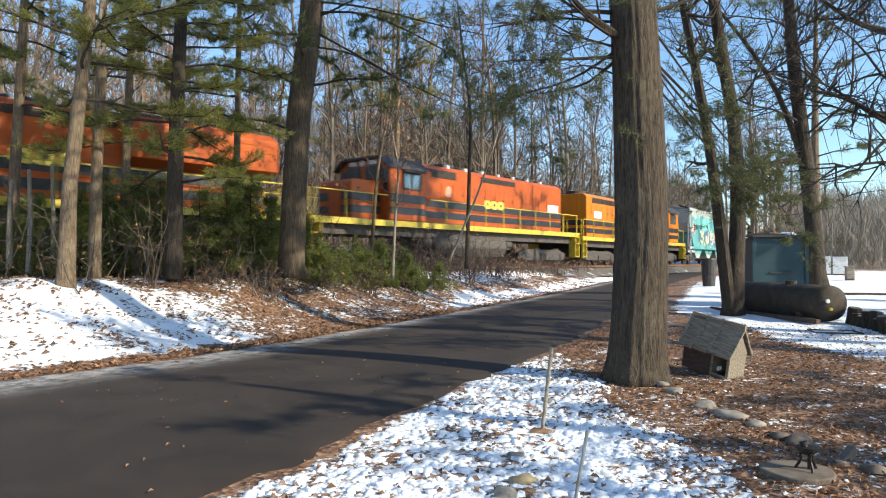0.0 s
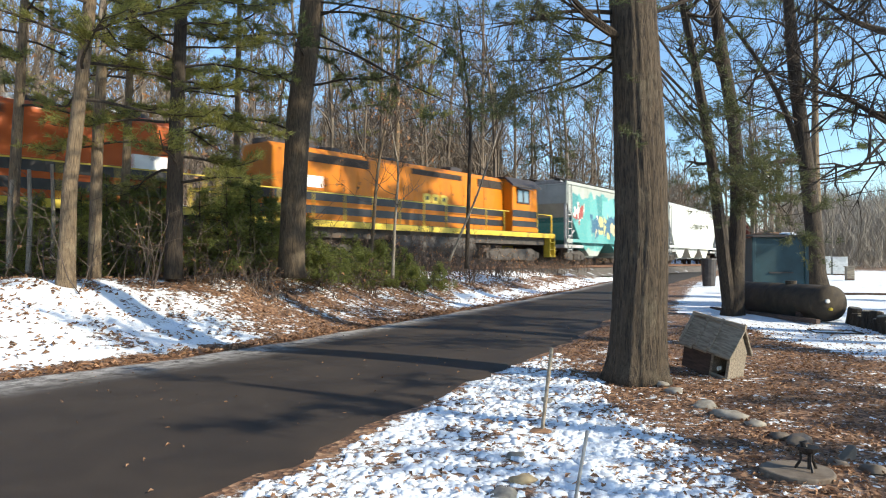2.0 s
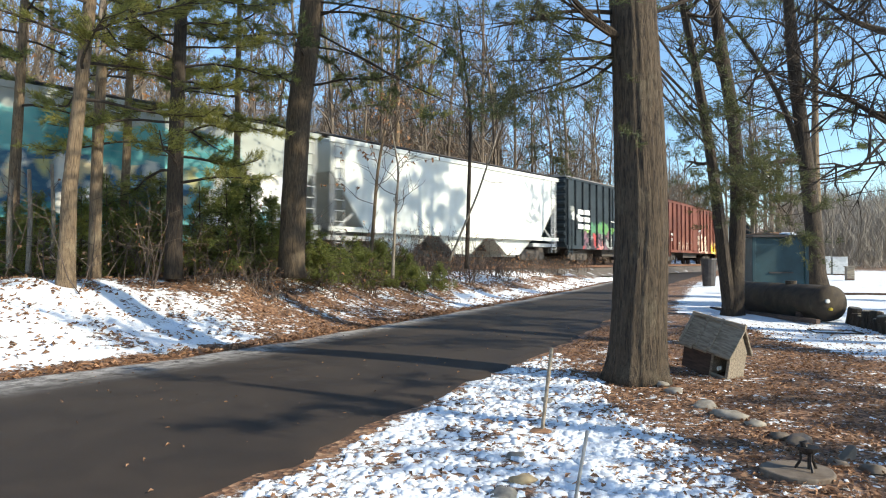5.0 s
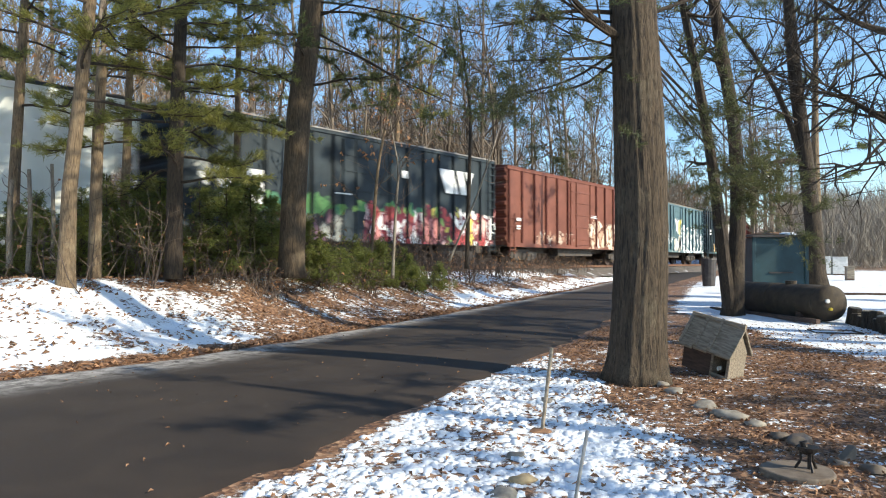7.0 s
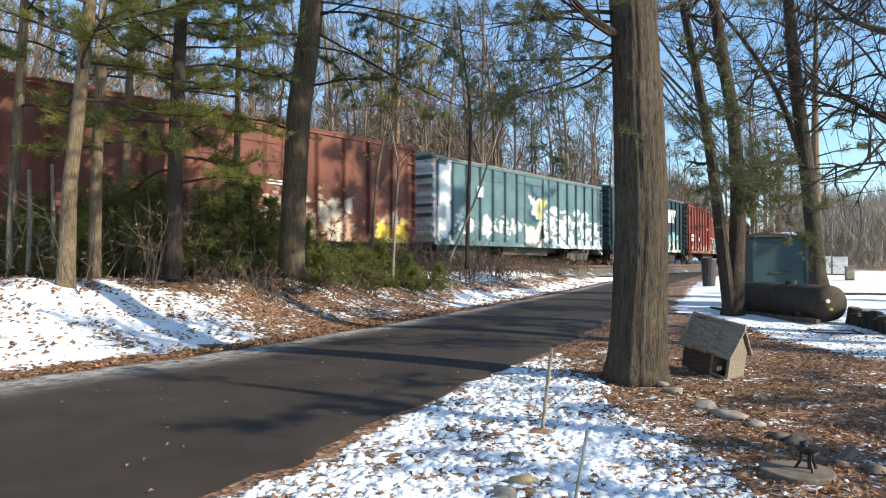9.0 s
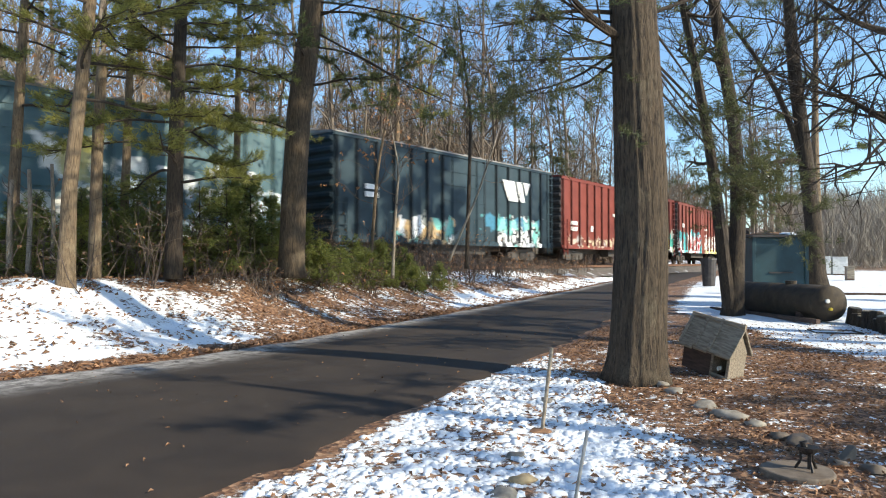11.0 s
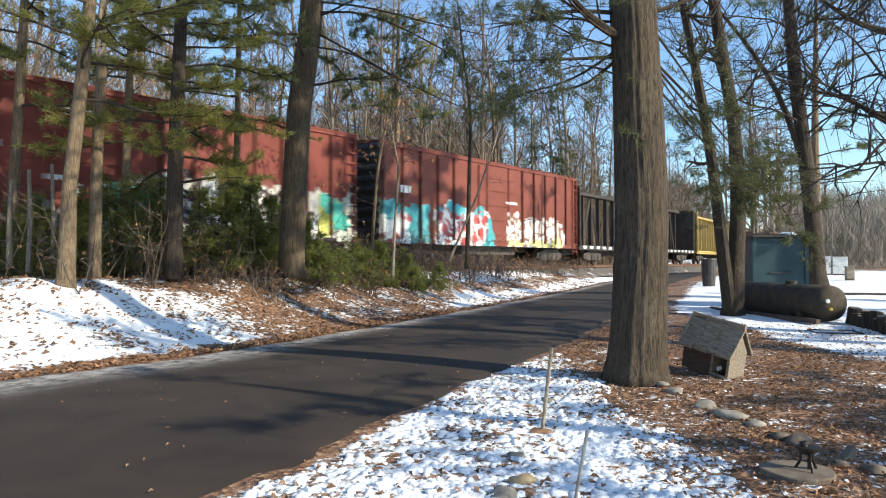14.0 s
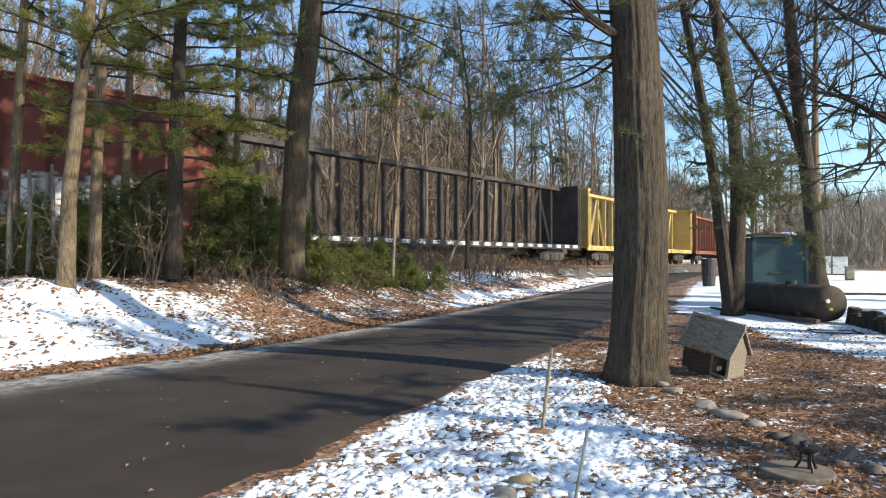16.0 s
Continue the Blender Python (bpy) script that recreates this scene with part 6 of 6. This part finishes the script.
def stone(x, y, size, material, label, name="stone", sink=0.38):
    s = Shape().blob((0, 0, 0), size, srng, 0.32, 6, 9)
    me = s.mesh(name, True)
    me.materials.append(material)
    ob = tagged(new(name, me), label, "stone", group="stones in the yard")
    ob.matrix_basis = pose(x, y, gz(x, y) + size[2] * (1 - 2 * sink), srng.uniform(-8, 8), srng.uniform(-8, 8), srng.uniform(0, 180))


for (u, v, wide, mat, label) in ((925, 850, 0.1, TAN_STONE, "tan rounded stone in patchy snow"), (888, 878, 0.12, STONE, "grey-brown stone in patchy snow"), (912, 806, 0.085, STONE, "brown stone among leaves and snow"),
                                 (1192, 693, 0.14, STONE, "mossy stone at the foot of the pine"), (1168, 682, 0.12, STONE, "mossy stone at the foot of the pine"), (1246, 720, 0.15, STONE, "grey stone of a border row"),
                                 (1288, 738, 0.17, STONE, "grey flat stone of a border row"), (1335, 752, 0.1, STONE, "small stone of a border row"), (1376, 772, 0.12, SLATE, "flat stone among the leaves"),
                                 (1412, 782, 0.14, SLATE, "flat stone among the leaves"), (1545, 838, 0.12, SLATE, "dark stone among the leaves"), (970, 710, 0.09, STONE, "stone behind the wooden stake"),
                                 (1480, 826, 0.08, SLATE, "small stone beside the round slab")):
    d = 1.5 * 1200 / (v - 463.6)
    stone((u - 784) / 1200 * d, d, (wide, wide * 0.7, wide * 0.36), mat, label)


def slab_and_stand():
    x, y, z = (2.47, 4.75, 0.00)
    z = gz(x, y)
    slab = thing("round_slab", "round grey slab of stone lying on the leaves", "slab", pose(x, y, z))
    ring = [(0.24 * math.cos(a) * (1 + 0.03 * math.sin(5 * a)), 0.23 * math.sin(a)) for a in np.linspace(0, 2 * math.pi, 28, endpoint=False)]
    part("disc", Shape().prism(ring, -0.02, 0.05, "z"), SLATE, slab, bevel=0.012)
    stand = thing("iron_stand", "small black iron stand on the round slab", "stand", pose(x + 0.06, y - 0.02, z + 0.05) @ Matrix.Scale(0.8, 4))
    for k in range(3):
        a = k * 2.1 + 0.4
        part("leg", Shape().tube([(0.1 * math.cos(a), 0.1 * math.sin(a), 0), (0.055 * math.cos(a), 0.055 * math.sin(a), 0.08), (0.06 * math.cos(a), 0.06 * math.sin(a), 0.17)], [0.012, 0.012, 0.01], 6), IRON, stand)
    part("bowl", Shape().tube([(0, 0, 0.14), (0, 0, 0.17), (0, 0, 0.2)], [0.05, 0.085, 0.09], 12), IRON, stand)
    part("finial", Shape().tube([(-0.03, 0, 0.2), (-0.045, 0, 0.235), (-0.01, 0, 0.25)], [0.03, 0.025, 0.006], 8), IRON, stand)
    part("spike", Shape().tube([(0.02, 0.02, 0), (0.02, 0.02, 0.15)], [0.014, 0.01], 6), IRON, stand)
    shard = thing("stone_shard", "pointed pale slate shard leaning by the slab", "stone", pose(*(3.00, 5.10, 0.02), 0, 12, 25))
    part("flake", Shape().prism([(-0.11, -0.06), (0.08, -0.06), (0.1, 0.08), (0.07, 0.12), (-0.02, 0.03)], -0.03, 0.03), SLATE, shard, bevel=0.008)


slab_and_stand()


def toy_house():
    x, y = 3.60, 9.1
    house = thing("wooden_hutch", "small tumbledown wooden hutch with ribbed roof, tilted on the leaves", "hutch", pose(x, y, gz(x, y) + 0.0, 3, 12, -58) @ Matrix.Diagonal((0.84, 0.84, 1.22, 1.0)))
    part("wall", Shape().box(-0.44, 0.08, -0.2, 0.2, 0.0, 0.3), DARK_WOOD, house, "dark damp board wall", bevel=0.008)
    part("wall", Shape().box(0.08, 0.12, -0.2, 0.2, 0.0, 0.34).box(0.36, 0.41, -0.2, 0.2, 0, 0.34).box(0.12, 0.36, 0.17, 0.2, 0, 0.3).box(0.12, 0.36, -0.2, -0.17, 0.0, 0.06), OLD_WOOD, house, "pale board frame round an opening", bevel=0.006)
    part("sill", Shape().box(0.14, 0.34, -0.215, -0.2, 0.02, 0.05), OLD_WOOD, house)
    part("floor_board", Shape().box(0.1, 0.4, -0.18, 0.18, 0.0, 0.03), DARK_WOOD, house)
    part("peg", Shape().tube([(0.24, -0.22, 0.13), (0.24, -0.16, 0.13)], [0.025, 0.025], 8), PALE_PAINT, house, "small pale knob")
    part("gable", Shape().prism([(-0.2, 0.3), (0.2, 0.3), (0.0, 0.52)], 0.36, 0.42, "x"), OLD_WOOD, house, "pale yellowed gable board")
    part("gable", Shape().prism([(-0.2, 0.3), (0.2, 0.3), (0.0, 0.5)], -0.44, -0.41, "x"), DARK_WOOD, house)
    for k, (x0, x1) in enumerate(((-0.5, -0.24), (-0.22, 0.03), (0.04, 0.46))):
        for d in (-1, 1):
            lift = 0.012 * k
            s = Shape().prism([(d * 0.27, 0.24 + lift), (0, 0.54 + lift), (0, 0.575 + lift), (d * 0.285, 0.265 + lift)][::d], x0, x1, "x")
            s.prism([(d * 0.27, 0.265 + lift), (0, 0.57 + lift), (0, 0.61 + lift), (d * 0.285, 0.30 + lift)][::d], x0, x0 + 0.05, "x")
            part("roof_slab", s, OLD_WOOD, house, "weathered grey roof board", bevel=0.006)
    part("ridge", Shape().tube([(-0.5, 0, 0.58), (0.0, 0, 0.59), (0.46, 0, 0.61)], [0.03, 0.032, 0.03], 6), OLD_WOOD, house)


toy_house()


def teal_shed():
    x, y = 9.7, 20.0
    z = gz(x, y)
    shed = thing("tool_shed", "boxy teal panelled shed behind the old tank", "shed", pose(x, y, z, 0, 0, -6))
    part("wall", Shape().box(-0.71, 0.71, -0.6, 0.6, 0, 1.98), TEAL_PAINT, shed, bevel=0.02)
    for xx in (-0.72, 0.72):
        part("corner_post", Shape().box(xx - 0.05, xx + 0.05, -0.64, -0.56, 0, 2.02), TEAL_PAINT, shed, bevel=0.01)
    part("rail", Shape().box(-0.3, 0.35, -0.64, -0.6, 0.94, 0.98), CAB_ROOF, shed)
    part("roof", Shape().prism([(-0.72, 1.97), (0.72, 2.03), (0.72, 2.09), (-0.72, 2.03)], -0.79, 0.79, "x"), CAB_ROOF, shed, "dark flat roof", bevel=0.01)
    heap = thing("roof_litter", "leaves and old snow lying on the shed roof", "litter", pose(x, y, z + 2.05))
    part("mound", Shape().blob((-0.2, 0, 0.0), (0.5, 0.4, 0.1), srng, 0.35, 5, 12), LEAF_DRY, heap)
    part("mound", Shape().blob((0.35, -0.2, 0.0), (0.25, 0.25, 0.08), srng, 0.35, 5, 10), SNOW, heap)


teal_shed()


def old_tank():
    """A long steel tank with domed ends, lying on two saddles."""
    ax, ay, bx, by = 8.22, 19.3, 8.86, 15.3
    turn = math.degrees(math.atan2(by - ay, bx - ax))
    half, r = math.hypot(bx - ax, by - ay) / 2, 0.41
    cx, cy = (ax + bx) / 2, (ay + by) / 2
    base = gz(cx, cy)
    tank = thing("storage_tank", "long dark rusty steel tank with domed ends in the snow", "tank", pose(cx, cy, base, 0, 0, turn))
    z = r + 0.0
    dome = [(math.cos(a) * 0.2, math.sin(a) * r) for a in np.linspace(math.pi / 2, 0.08, 7)]
    line = [(-half + 0.2 - x, 0, z) for x, q in dome[::-1]] + [(half - 0.2 + x, 0, z) for x, q in dome]
    radii = [q for x, q in dome[::-1]] + [q for x, q in dome]
    part("shell", Shape().tube(line, radii, 28), TARP, tank, smooth=True)
    for x in (-half + 0.32, 0.0, half - 0.32):
        part("weld_band", Shape().tube([(x - 0.02, 0, z), (x + 0.02, 0, z)], [r + 0.008] * 2, 28), TARP, tank)
    for x in (-half * 0.6, half * 0.6):
        part("saddle", Shape().prism([(-0.4, -0.1), (0.4, -0.1), (0.36, 0.18), (0.2, 0.06), (0, 0.02), (-0.2, 0.06), (-0.36, 0.18)], x - 0.07, x + 0.07, "x"), DARK_WOOD, tank)
    part("hatch", Shape().tube([(0.5, 0, z + r - 0.03), (0.5, 0, z + r + 0.07)], [0.13, 0.13], 14), TARP, tank)
    part("reflector", Shape().tube([(half - 0.05, -0.2, z + 0.06), (half + 0.0, -0.2, z + 0.06)], [0.05, 0.05], 10), PALE_PAINT, tank, "small pale disc at its end")
    part("valve", Shape().tube([(half - 0.06, -0.14, z - 0.12), (half + 0.03, -0.14, z - 0.12)], [0.035, 0.035], 10), YELLOW, tank)
    part("skid", Shape().box(-half - 0.1, half + 0.15, -0.62, -0.52, -0.02, 0.08), DARK_WOOD, tank)


old_tank()


def bin_and_clutter():
    x, y = 11.75, 30.0
    z = gz(x, y)
    tub = thing("dark_bin", "dark upright bin beside the shed", "bin", pose(x, y, z))
    part("barrel", Shape().tube([(0, 0, 0), (0, 0, 0.6), (0, 0, 1.15)], [0.26, 0.3, 0.32], 14), CAB_ROOF, tub)
    part("lid", Shape().tube([(0, 0, 1.15), (0, 0, 1.22)], [0.35, 0.33], 14), CAB_ROOF, tub)
    # the pale upright panel stands in for glimpses of bright sky
    for (u, v, d, w, h, mat, label) in ((1461, 482, 46.0, 0.48, 1.2, PALE_PAINT, "narrow pale cabinet standing in the far yard"), (1483, 487, 46.0, 0.9, 1.2, PALE_PAINT, "pale box hive in the far yard"),
                                        (1420, 500, 24.0, 0.4, 1.7, PALE_PAINT, "pale upright panel beside the yard tree, standing in for sky glimpses"), (1503, 500, 36.0, 0.38, 0.7, OLD_WOOD, "small wooden crate in the far yard")):
        x = (u - 784) / 1200 * d
        z = gz(x, d)
        box = thing("yard_cabinet", label, "cabinet", pose(x, d, z, 0, 0, -15), group="pale boxes in the far yard")
        part("body", Shape().box(-w / 2, w / 2, -w / 2, w / 2, 0, h), mat, box, bevel=0.02)
        part("lid", Shape().box(-w / 2 - 0.04, w / 2 + 0.04, -w / 2 - 0.04, w / 2 + 0.04, h, h + 0.06), mat, box, bevel=0.01)
        part("foot", Shape().box(-w / 2 + 0.02, w / 2 - 0.02, -w / 2 - 0.02, -w / 2 + 0.03, 0.0, 0.1), DARK_WOOD, box)
    plank = thing("long_plank", "long dark plank lying on the snow", "plank", pose(*(14.82, 24.00, 0.37), 0, 0, -20))
    part("board", Shape().box(-0.9, 0.9, -0.12, 0.12, -0.1, 0.03), DARK_WOOD, plank, bevel=0.01)
    # stump row at the yard's edge
    for i in range(8):
        x, y = 9.22 - i * 0.07, 15.3 - i * 0.31
        z = gz(x, y)
        log = thing("log_stump", "short brown log set upright in a row", "log", pose(x, y, z - 0.05, srng.uniform(-8, 8), srng.uniform(-8, 8), srng.uniform(0, 90)), group="row of logs")
        h = 0.36 + srng.uniform(-0.1, 0.08)
        part("bark", Shape().tube([(0, 0, 0), (0, 0, h * 0.5), (0, 0, h)], [0.16, 0.14, 0.14], 10, wobble=0.05, rng=srng), BARK_DARK, log)
        part("cut_face", Shape().tube([(0, 0, h), (0, 0, h + 0.015)], [0.125, 0.12], 10), OLD_WOOD, log)
    x, y = 7.9, 13.7
    frame_ob = thing("metal_frame", "thin dark metal frame lying on the snow", "frame", pose(x, y, gz(x, y) + 0.02, 0, 0, -14))
    part("bar", Shape().rod((-0.42, -0.3, 0), (0.42, -0.3, 0), 0.016), IRON, frame_ob)
    part("bar", Shape().rod((-0.42, 0.35, 0), (0.42, 0.35, 0), 0.012), IRON, frame_ob)
    part("bar", Shape().rod((-0.42, -0.3, 0), (-0.42, 0.35, 0), 0.012), IRON, frame_ob)
    part("bar", Shape().rod((0.42, -0.3, 0), (0.42, 0.35, 0), 0.016), IRON, frame_ob)
    fx, fy, fz = (10.42, 21.75, 4.02)
    feeder = thing("bird_feeder", "small orange and white tube feeder hanging from the hooked arm", "bird feeder", pose(fx, fy, fz + 0.2) @ Matrix.Scale(0.68, 4))
    part("tube", Shape().tube([(0, 0, -0.12), (0, 0, 0.2)], [0.07, 0.07], 10), PALE_PAINT, feeder)
    part("cap", Shape().tube([(0, 0, 0.2), (0, 0, 0.28)], [0.11, 0.02], 10), YELLOW, feeder)
    part("tray", Shape().tube([(0, 0, -0.16), (0, 0, -0.12)], [0.11, 0.11], 10), YELLOW, feeder)
    part("hanger", Shape().rod((0, 0, 0.28), (0, 0, 0.72), 0.012), IRON, feeder)


bin_and_clutter()

# ---- leaves and crumbled snow underfoot ----
def scatter(count, x0, x1, y0, y1, want, rng):
    """Random places in a box, kept with a chance given by want(x, y)."""
    x, y = rng.uniform(x0, x1, count), y0 + (y1 - y0) * rng.uniform(0, 1, count) ** 1.4
    keep = rng.uniform(0, 1, count) < want(x, y)
    return x[keep], y[keep]


def off_road(x, y, pad=0.0):
    c, a = across(x, y)
    near, far = road_edges(a)
    return (c > near + pad) | (c < far - pad)


def leaf_quads(x, y, z, size, rng):
    n = len(x)
    a, curl = rng.uniform(0, 6.28, n), rng.uniform(0.1, 0.9, n)
    ln, wd = size * rng.uniform(0.6, 1.3, n), size * rng.uniform(0.3, 0.6, n)
    d = np.stack([np.cos(a), np.sin(a), rng.normal(0, 0.25, n)], 1)
    s = np.stack([-np.sin(a), np.cos(a), rng.normal(0, 0.3, n)], 1)
    c = np.stack([x, y, z + 0.012], 1)
    up = np.array([0, 0, 1.0]) * (curl * wd)[:, None]
    tip, tail = c + d * ln[:, None] / 2, c - d * ln[:, None] / 2
    left, right = c + s * wd[:, None] / 2 + up, c - s * wd[:, None] / 2 + up
    mid = c
    one = np.stack([tail, mid, tip, left], 1)
    two = np.stack([tail, right, tip, mid], 1)
    return np.concatenate([one, two])


def ground_leaves(rng):
    x, y = scatter(30000, 1.5, 9.0, 3.6, 15.0, lambda x, y: off_road(x, y) * (1.1 - snow_cover(x, y)) * (np.abs(x) < 0.75 * y), rng)
    near = leaf_quads(x, y, ground_z(x, y), 0.048, rng)
    x, y = scatter(5200, -3.0, 9.0, 3.6, 14.0, lambda x, y: off_road(x, y) * 0.5 * (np.abs(x) < 0.75 * y), rng)
    some = leaf_quads(x, y, ground_z(x, y), 0.07, rng)
    a, e = rng.uniform(-2, 34, 18000), rng.uniform(0.0, 6.0, 18000)
    p = np.array([along(i, j) for i, j in zip(a, e)])
    cover = snow_cover(p[:, 0], p[:, 1])
    clump = (noise2(p[:, 0], p[:, 1], 0.3, 6.0) > 0.08) * 0.75
    k = rng.uniform(0, 1, len(p)) < np.maximum(1.0 - 1.15 * cover, clump + 0.1)
    p = p[k]
    bank = leaf_quads(p[:, 0], p[:, 1], ground_z(p[:, 0], p[:, 1]), 0.1, rng)
    a, e = rng.uniform(2, 26, 1100), np.abs(rng.normal(0.1, 0.22, 1100))
    p = np.array([along(i, j) for i, j in zip(a, e)])
    rim = leaf_quads(p[:, 0], p[:, 1], ground_z(p[:, 0], p[:, 1]) + 0.01, 0.1, rng)
    me = quads_mesh("fallen_leaves", np.concatenate([near, some, bank, rim]))
    me.materials.append(LEAF_DRY)
    tagged(new("fallen_leaves", me), "dry brown fallen leaves strewn over ground and snow", "leaves", kind="stuff")
    # a few leaves blown on to the lane
    a, c = rng.uniform(3, 22, 260), rng.uniform(-8.2, -3.3, 260)
    x, y = a * ROAD_D[0] + c * ROAD_N[0], a * ROAD_D[1] + c * ROAD_N[1]
    near_e, far_e = road_edges(a)
    q = np.clip((c - near_e) / (far_e - near_e), 0, 1)
    me = quads_mesh("lane_leaves", leaf_quads(x, y, base_z(a) + 0.04 * (1 - (2 * q - 1) ** 2) + 0.022, 0.04, rng))
    me.materials.append(LEAF_DRY)
    tagged(new("lane_leaves", me), "single dry leaves blown on to the asphalt", "leaves", kind="stuff")


ground_leaves(np.random.default_rng(5))


def snow_crumbs(rng):
    """Lumps of old snow caught on the leaves."""
    x, y = scatter(17000, -2.6, 3.2, 3.5, 13.0, lambda x, y: off_road(x, y, -0.04) * (snow_cover(x, y) > 0.45) * 0.75, rng)
    x2, y2 = scatter(5200, 1.2, 6.0, 3.6, 10.0, lambda x, y: 0.5 * np.exp(-0.6 * np.maximum(x - 1.6, 0)) * (x > 1.0), rng)
    x, y = np.concatenate([x, x2]), np.concatenate([y, y2])
    z = ground_z(x, y)
    n = len(x)
    size = np.where(np.arange(n) < n - len(x2), 0.012 + 0.045 * rng.uniform(0, 1, n) ** 2.0, rng.uniform(0.01, 0.025, n))
    ang = np.arange(5) * 2 * np.pi / 5
    low = np.stack([np.cos(ang), np.sin(ang), np.zeros(5)], 1)
    lump = np.concatenate([low * (1.0, 1.0, 1), low * (0.7, 0.7, 1) + (0, 0, 0.6), [[0.1, 0.0, 0.85]]])
    v = lump[None] * np.stack([size * rng.uniform(0.7, 1.5, n), size * rng.uniform(0.7, 1.3, n), size * rng.uniform(0.35, 0.8, n)], 1)[:, None, :]
    v = v * (1 + 0.25 * rng.standard_normal((n, 11, 1)))
    a = rng.uniform(0, 6.28, n)
    vx = v[..., 0] * np.cos(a)[:, None] - v[..., 1] * np.sin(a)[:, None] + x[:, None]
    vy = v[..., 0] * np.sin(a)[:, None] + v[..., 1] * np.cos(a)[:, None] + y[:, None]
    verts = np.stack([vx, vy, v[..., 2] + z[:, None] - 0.004], -1).reshape(-1, 3)
    face = [(j, (j + 1) % 5, 5 + (j + 1) % 5, 5 + j) for j in range(5)] + [(5 + j, 5 + (j + 1) % 5, 10) for j in range(5)]
    f = [tuple(q + 11 * i for q in g) for i in range(n) for g in face]
    me = bpy.data.meshes.new("snow_crumbs")
    me.from_pydata(verts.tolist(), [], f)
    me.polygons.foreach_set("use_smooth", [True] * len(me.polygons))
    me.materials.append(SNOW)
    me.update()
    tagged(new("snow_crumbs", me), "crumbled lumps of old snow over fallen leaves", "snow", kind="stuff")


snow_crumbs(np.random.default_rng(8))


# ---- what moves ----
def motions():
    times = [i * 0.5 for i in range(33)]
    for car, start, turn in TRAIN:
        rows = []
        for t in times:
            x, y, h = track_at(start - SPEED * t)
            rows.append((t, pose(x, y, RAIL_Z, 0, 0, math.degrees(h) + turn)))
        walk(car, rows)
    # wheels roll towards the train's front; an engine that runs backwards carries them turned about
    backwards = [car for car, start, turn in TRAIN if turn]
    for wheels, x in WHEELSETS:
        sense = 1 if wheels.parent.parent in backwards else -1
        walk(wheels, [(i / FPS, pose(x, 0, 0.47, 0, sense * math.degrees(SPEED * i / FPS / 0.46), 0)) for i in range(16 * FPS + 1)])


motions()
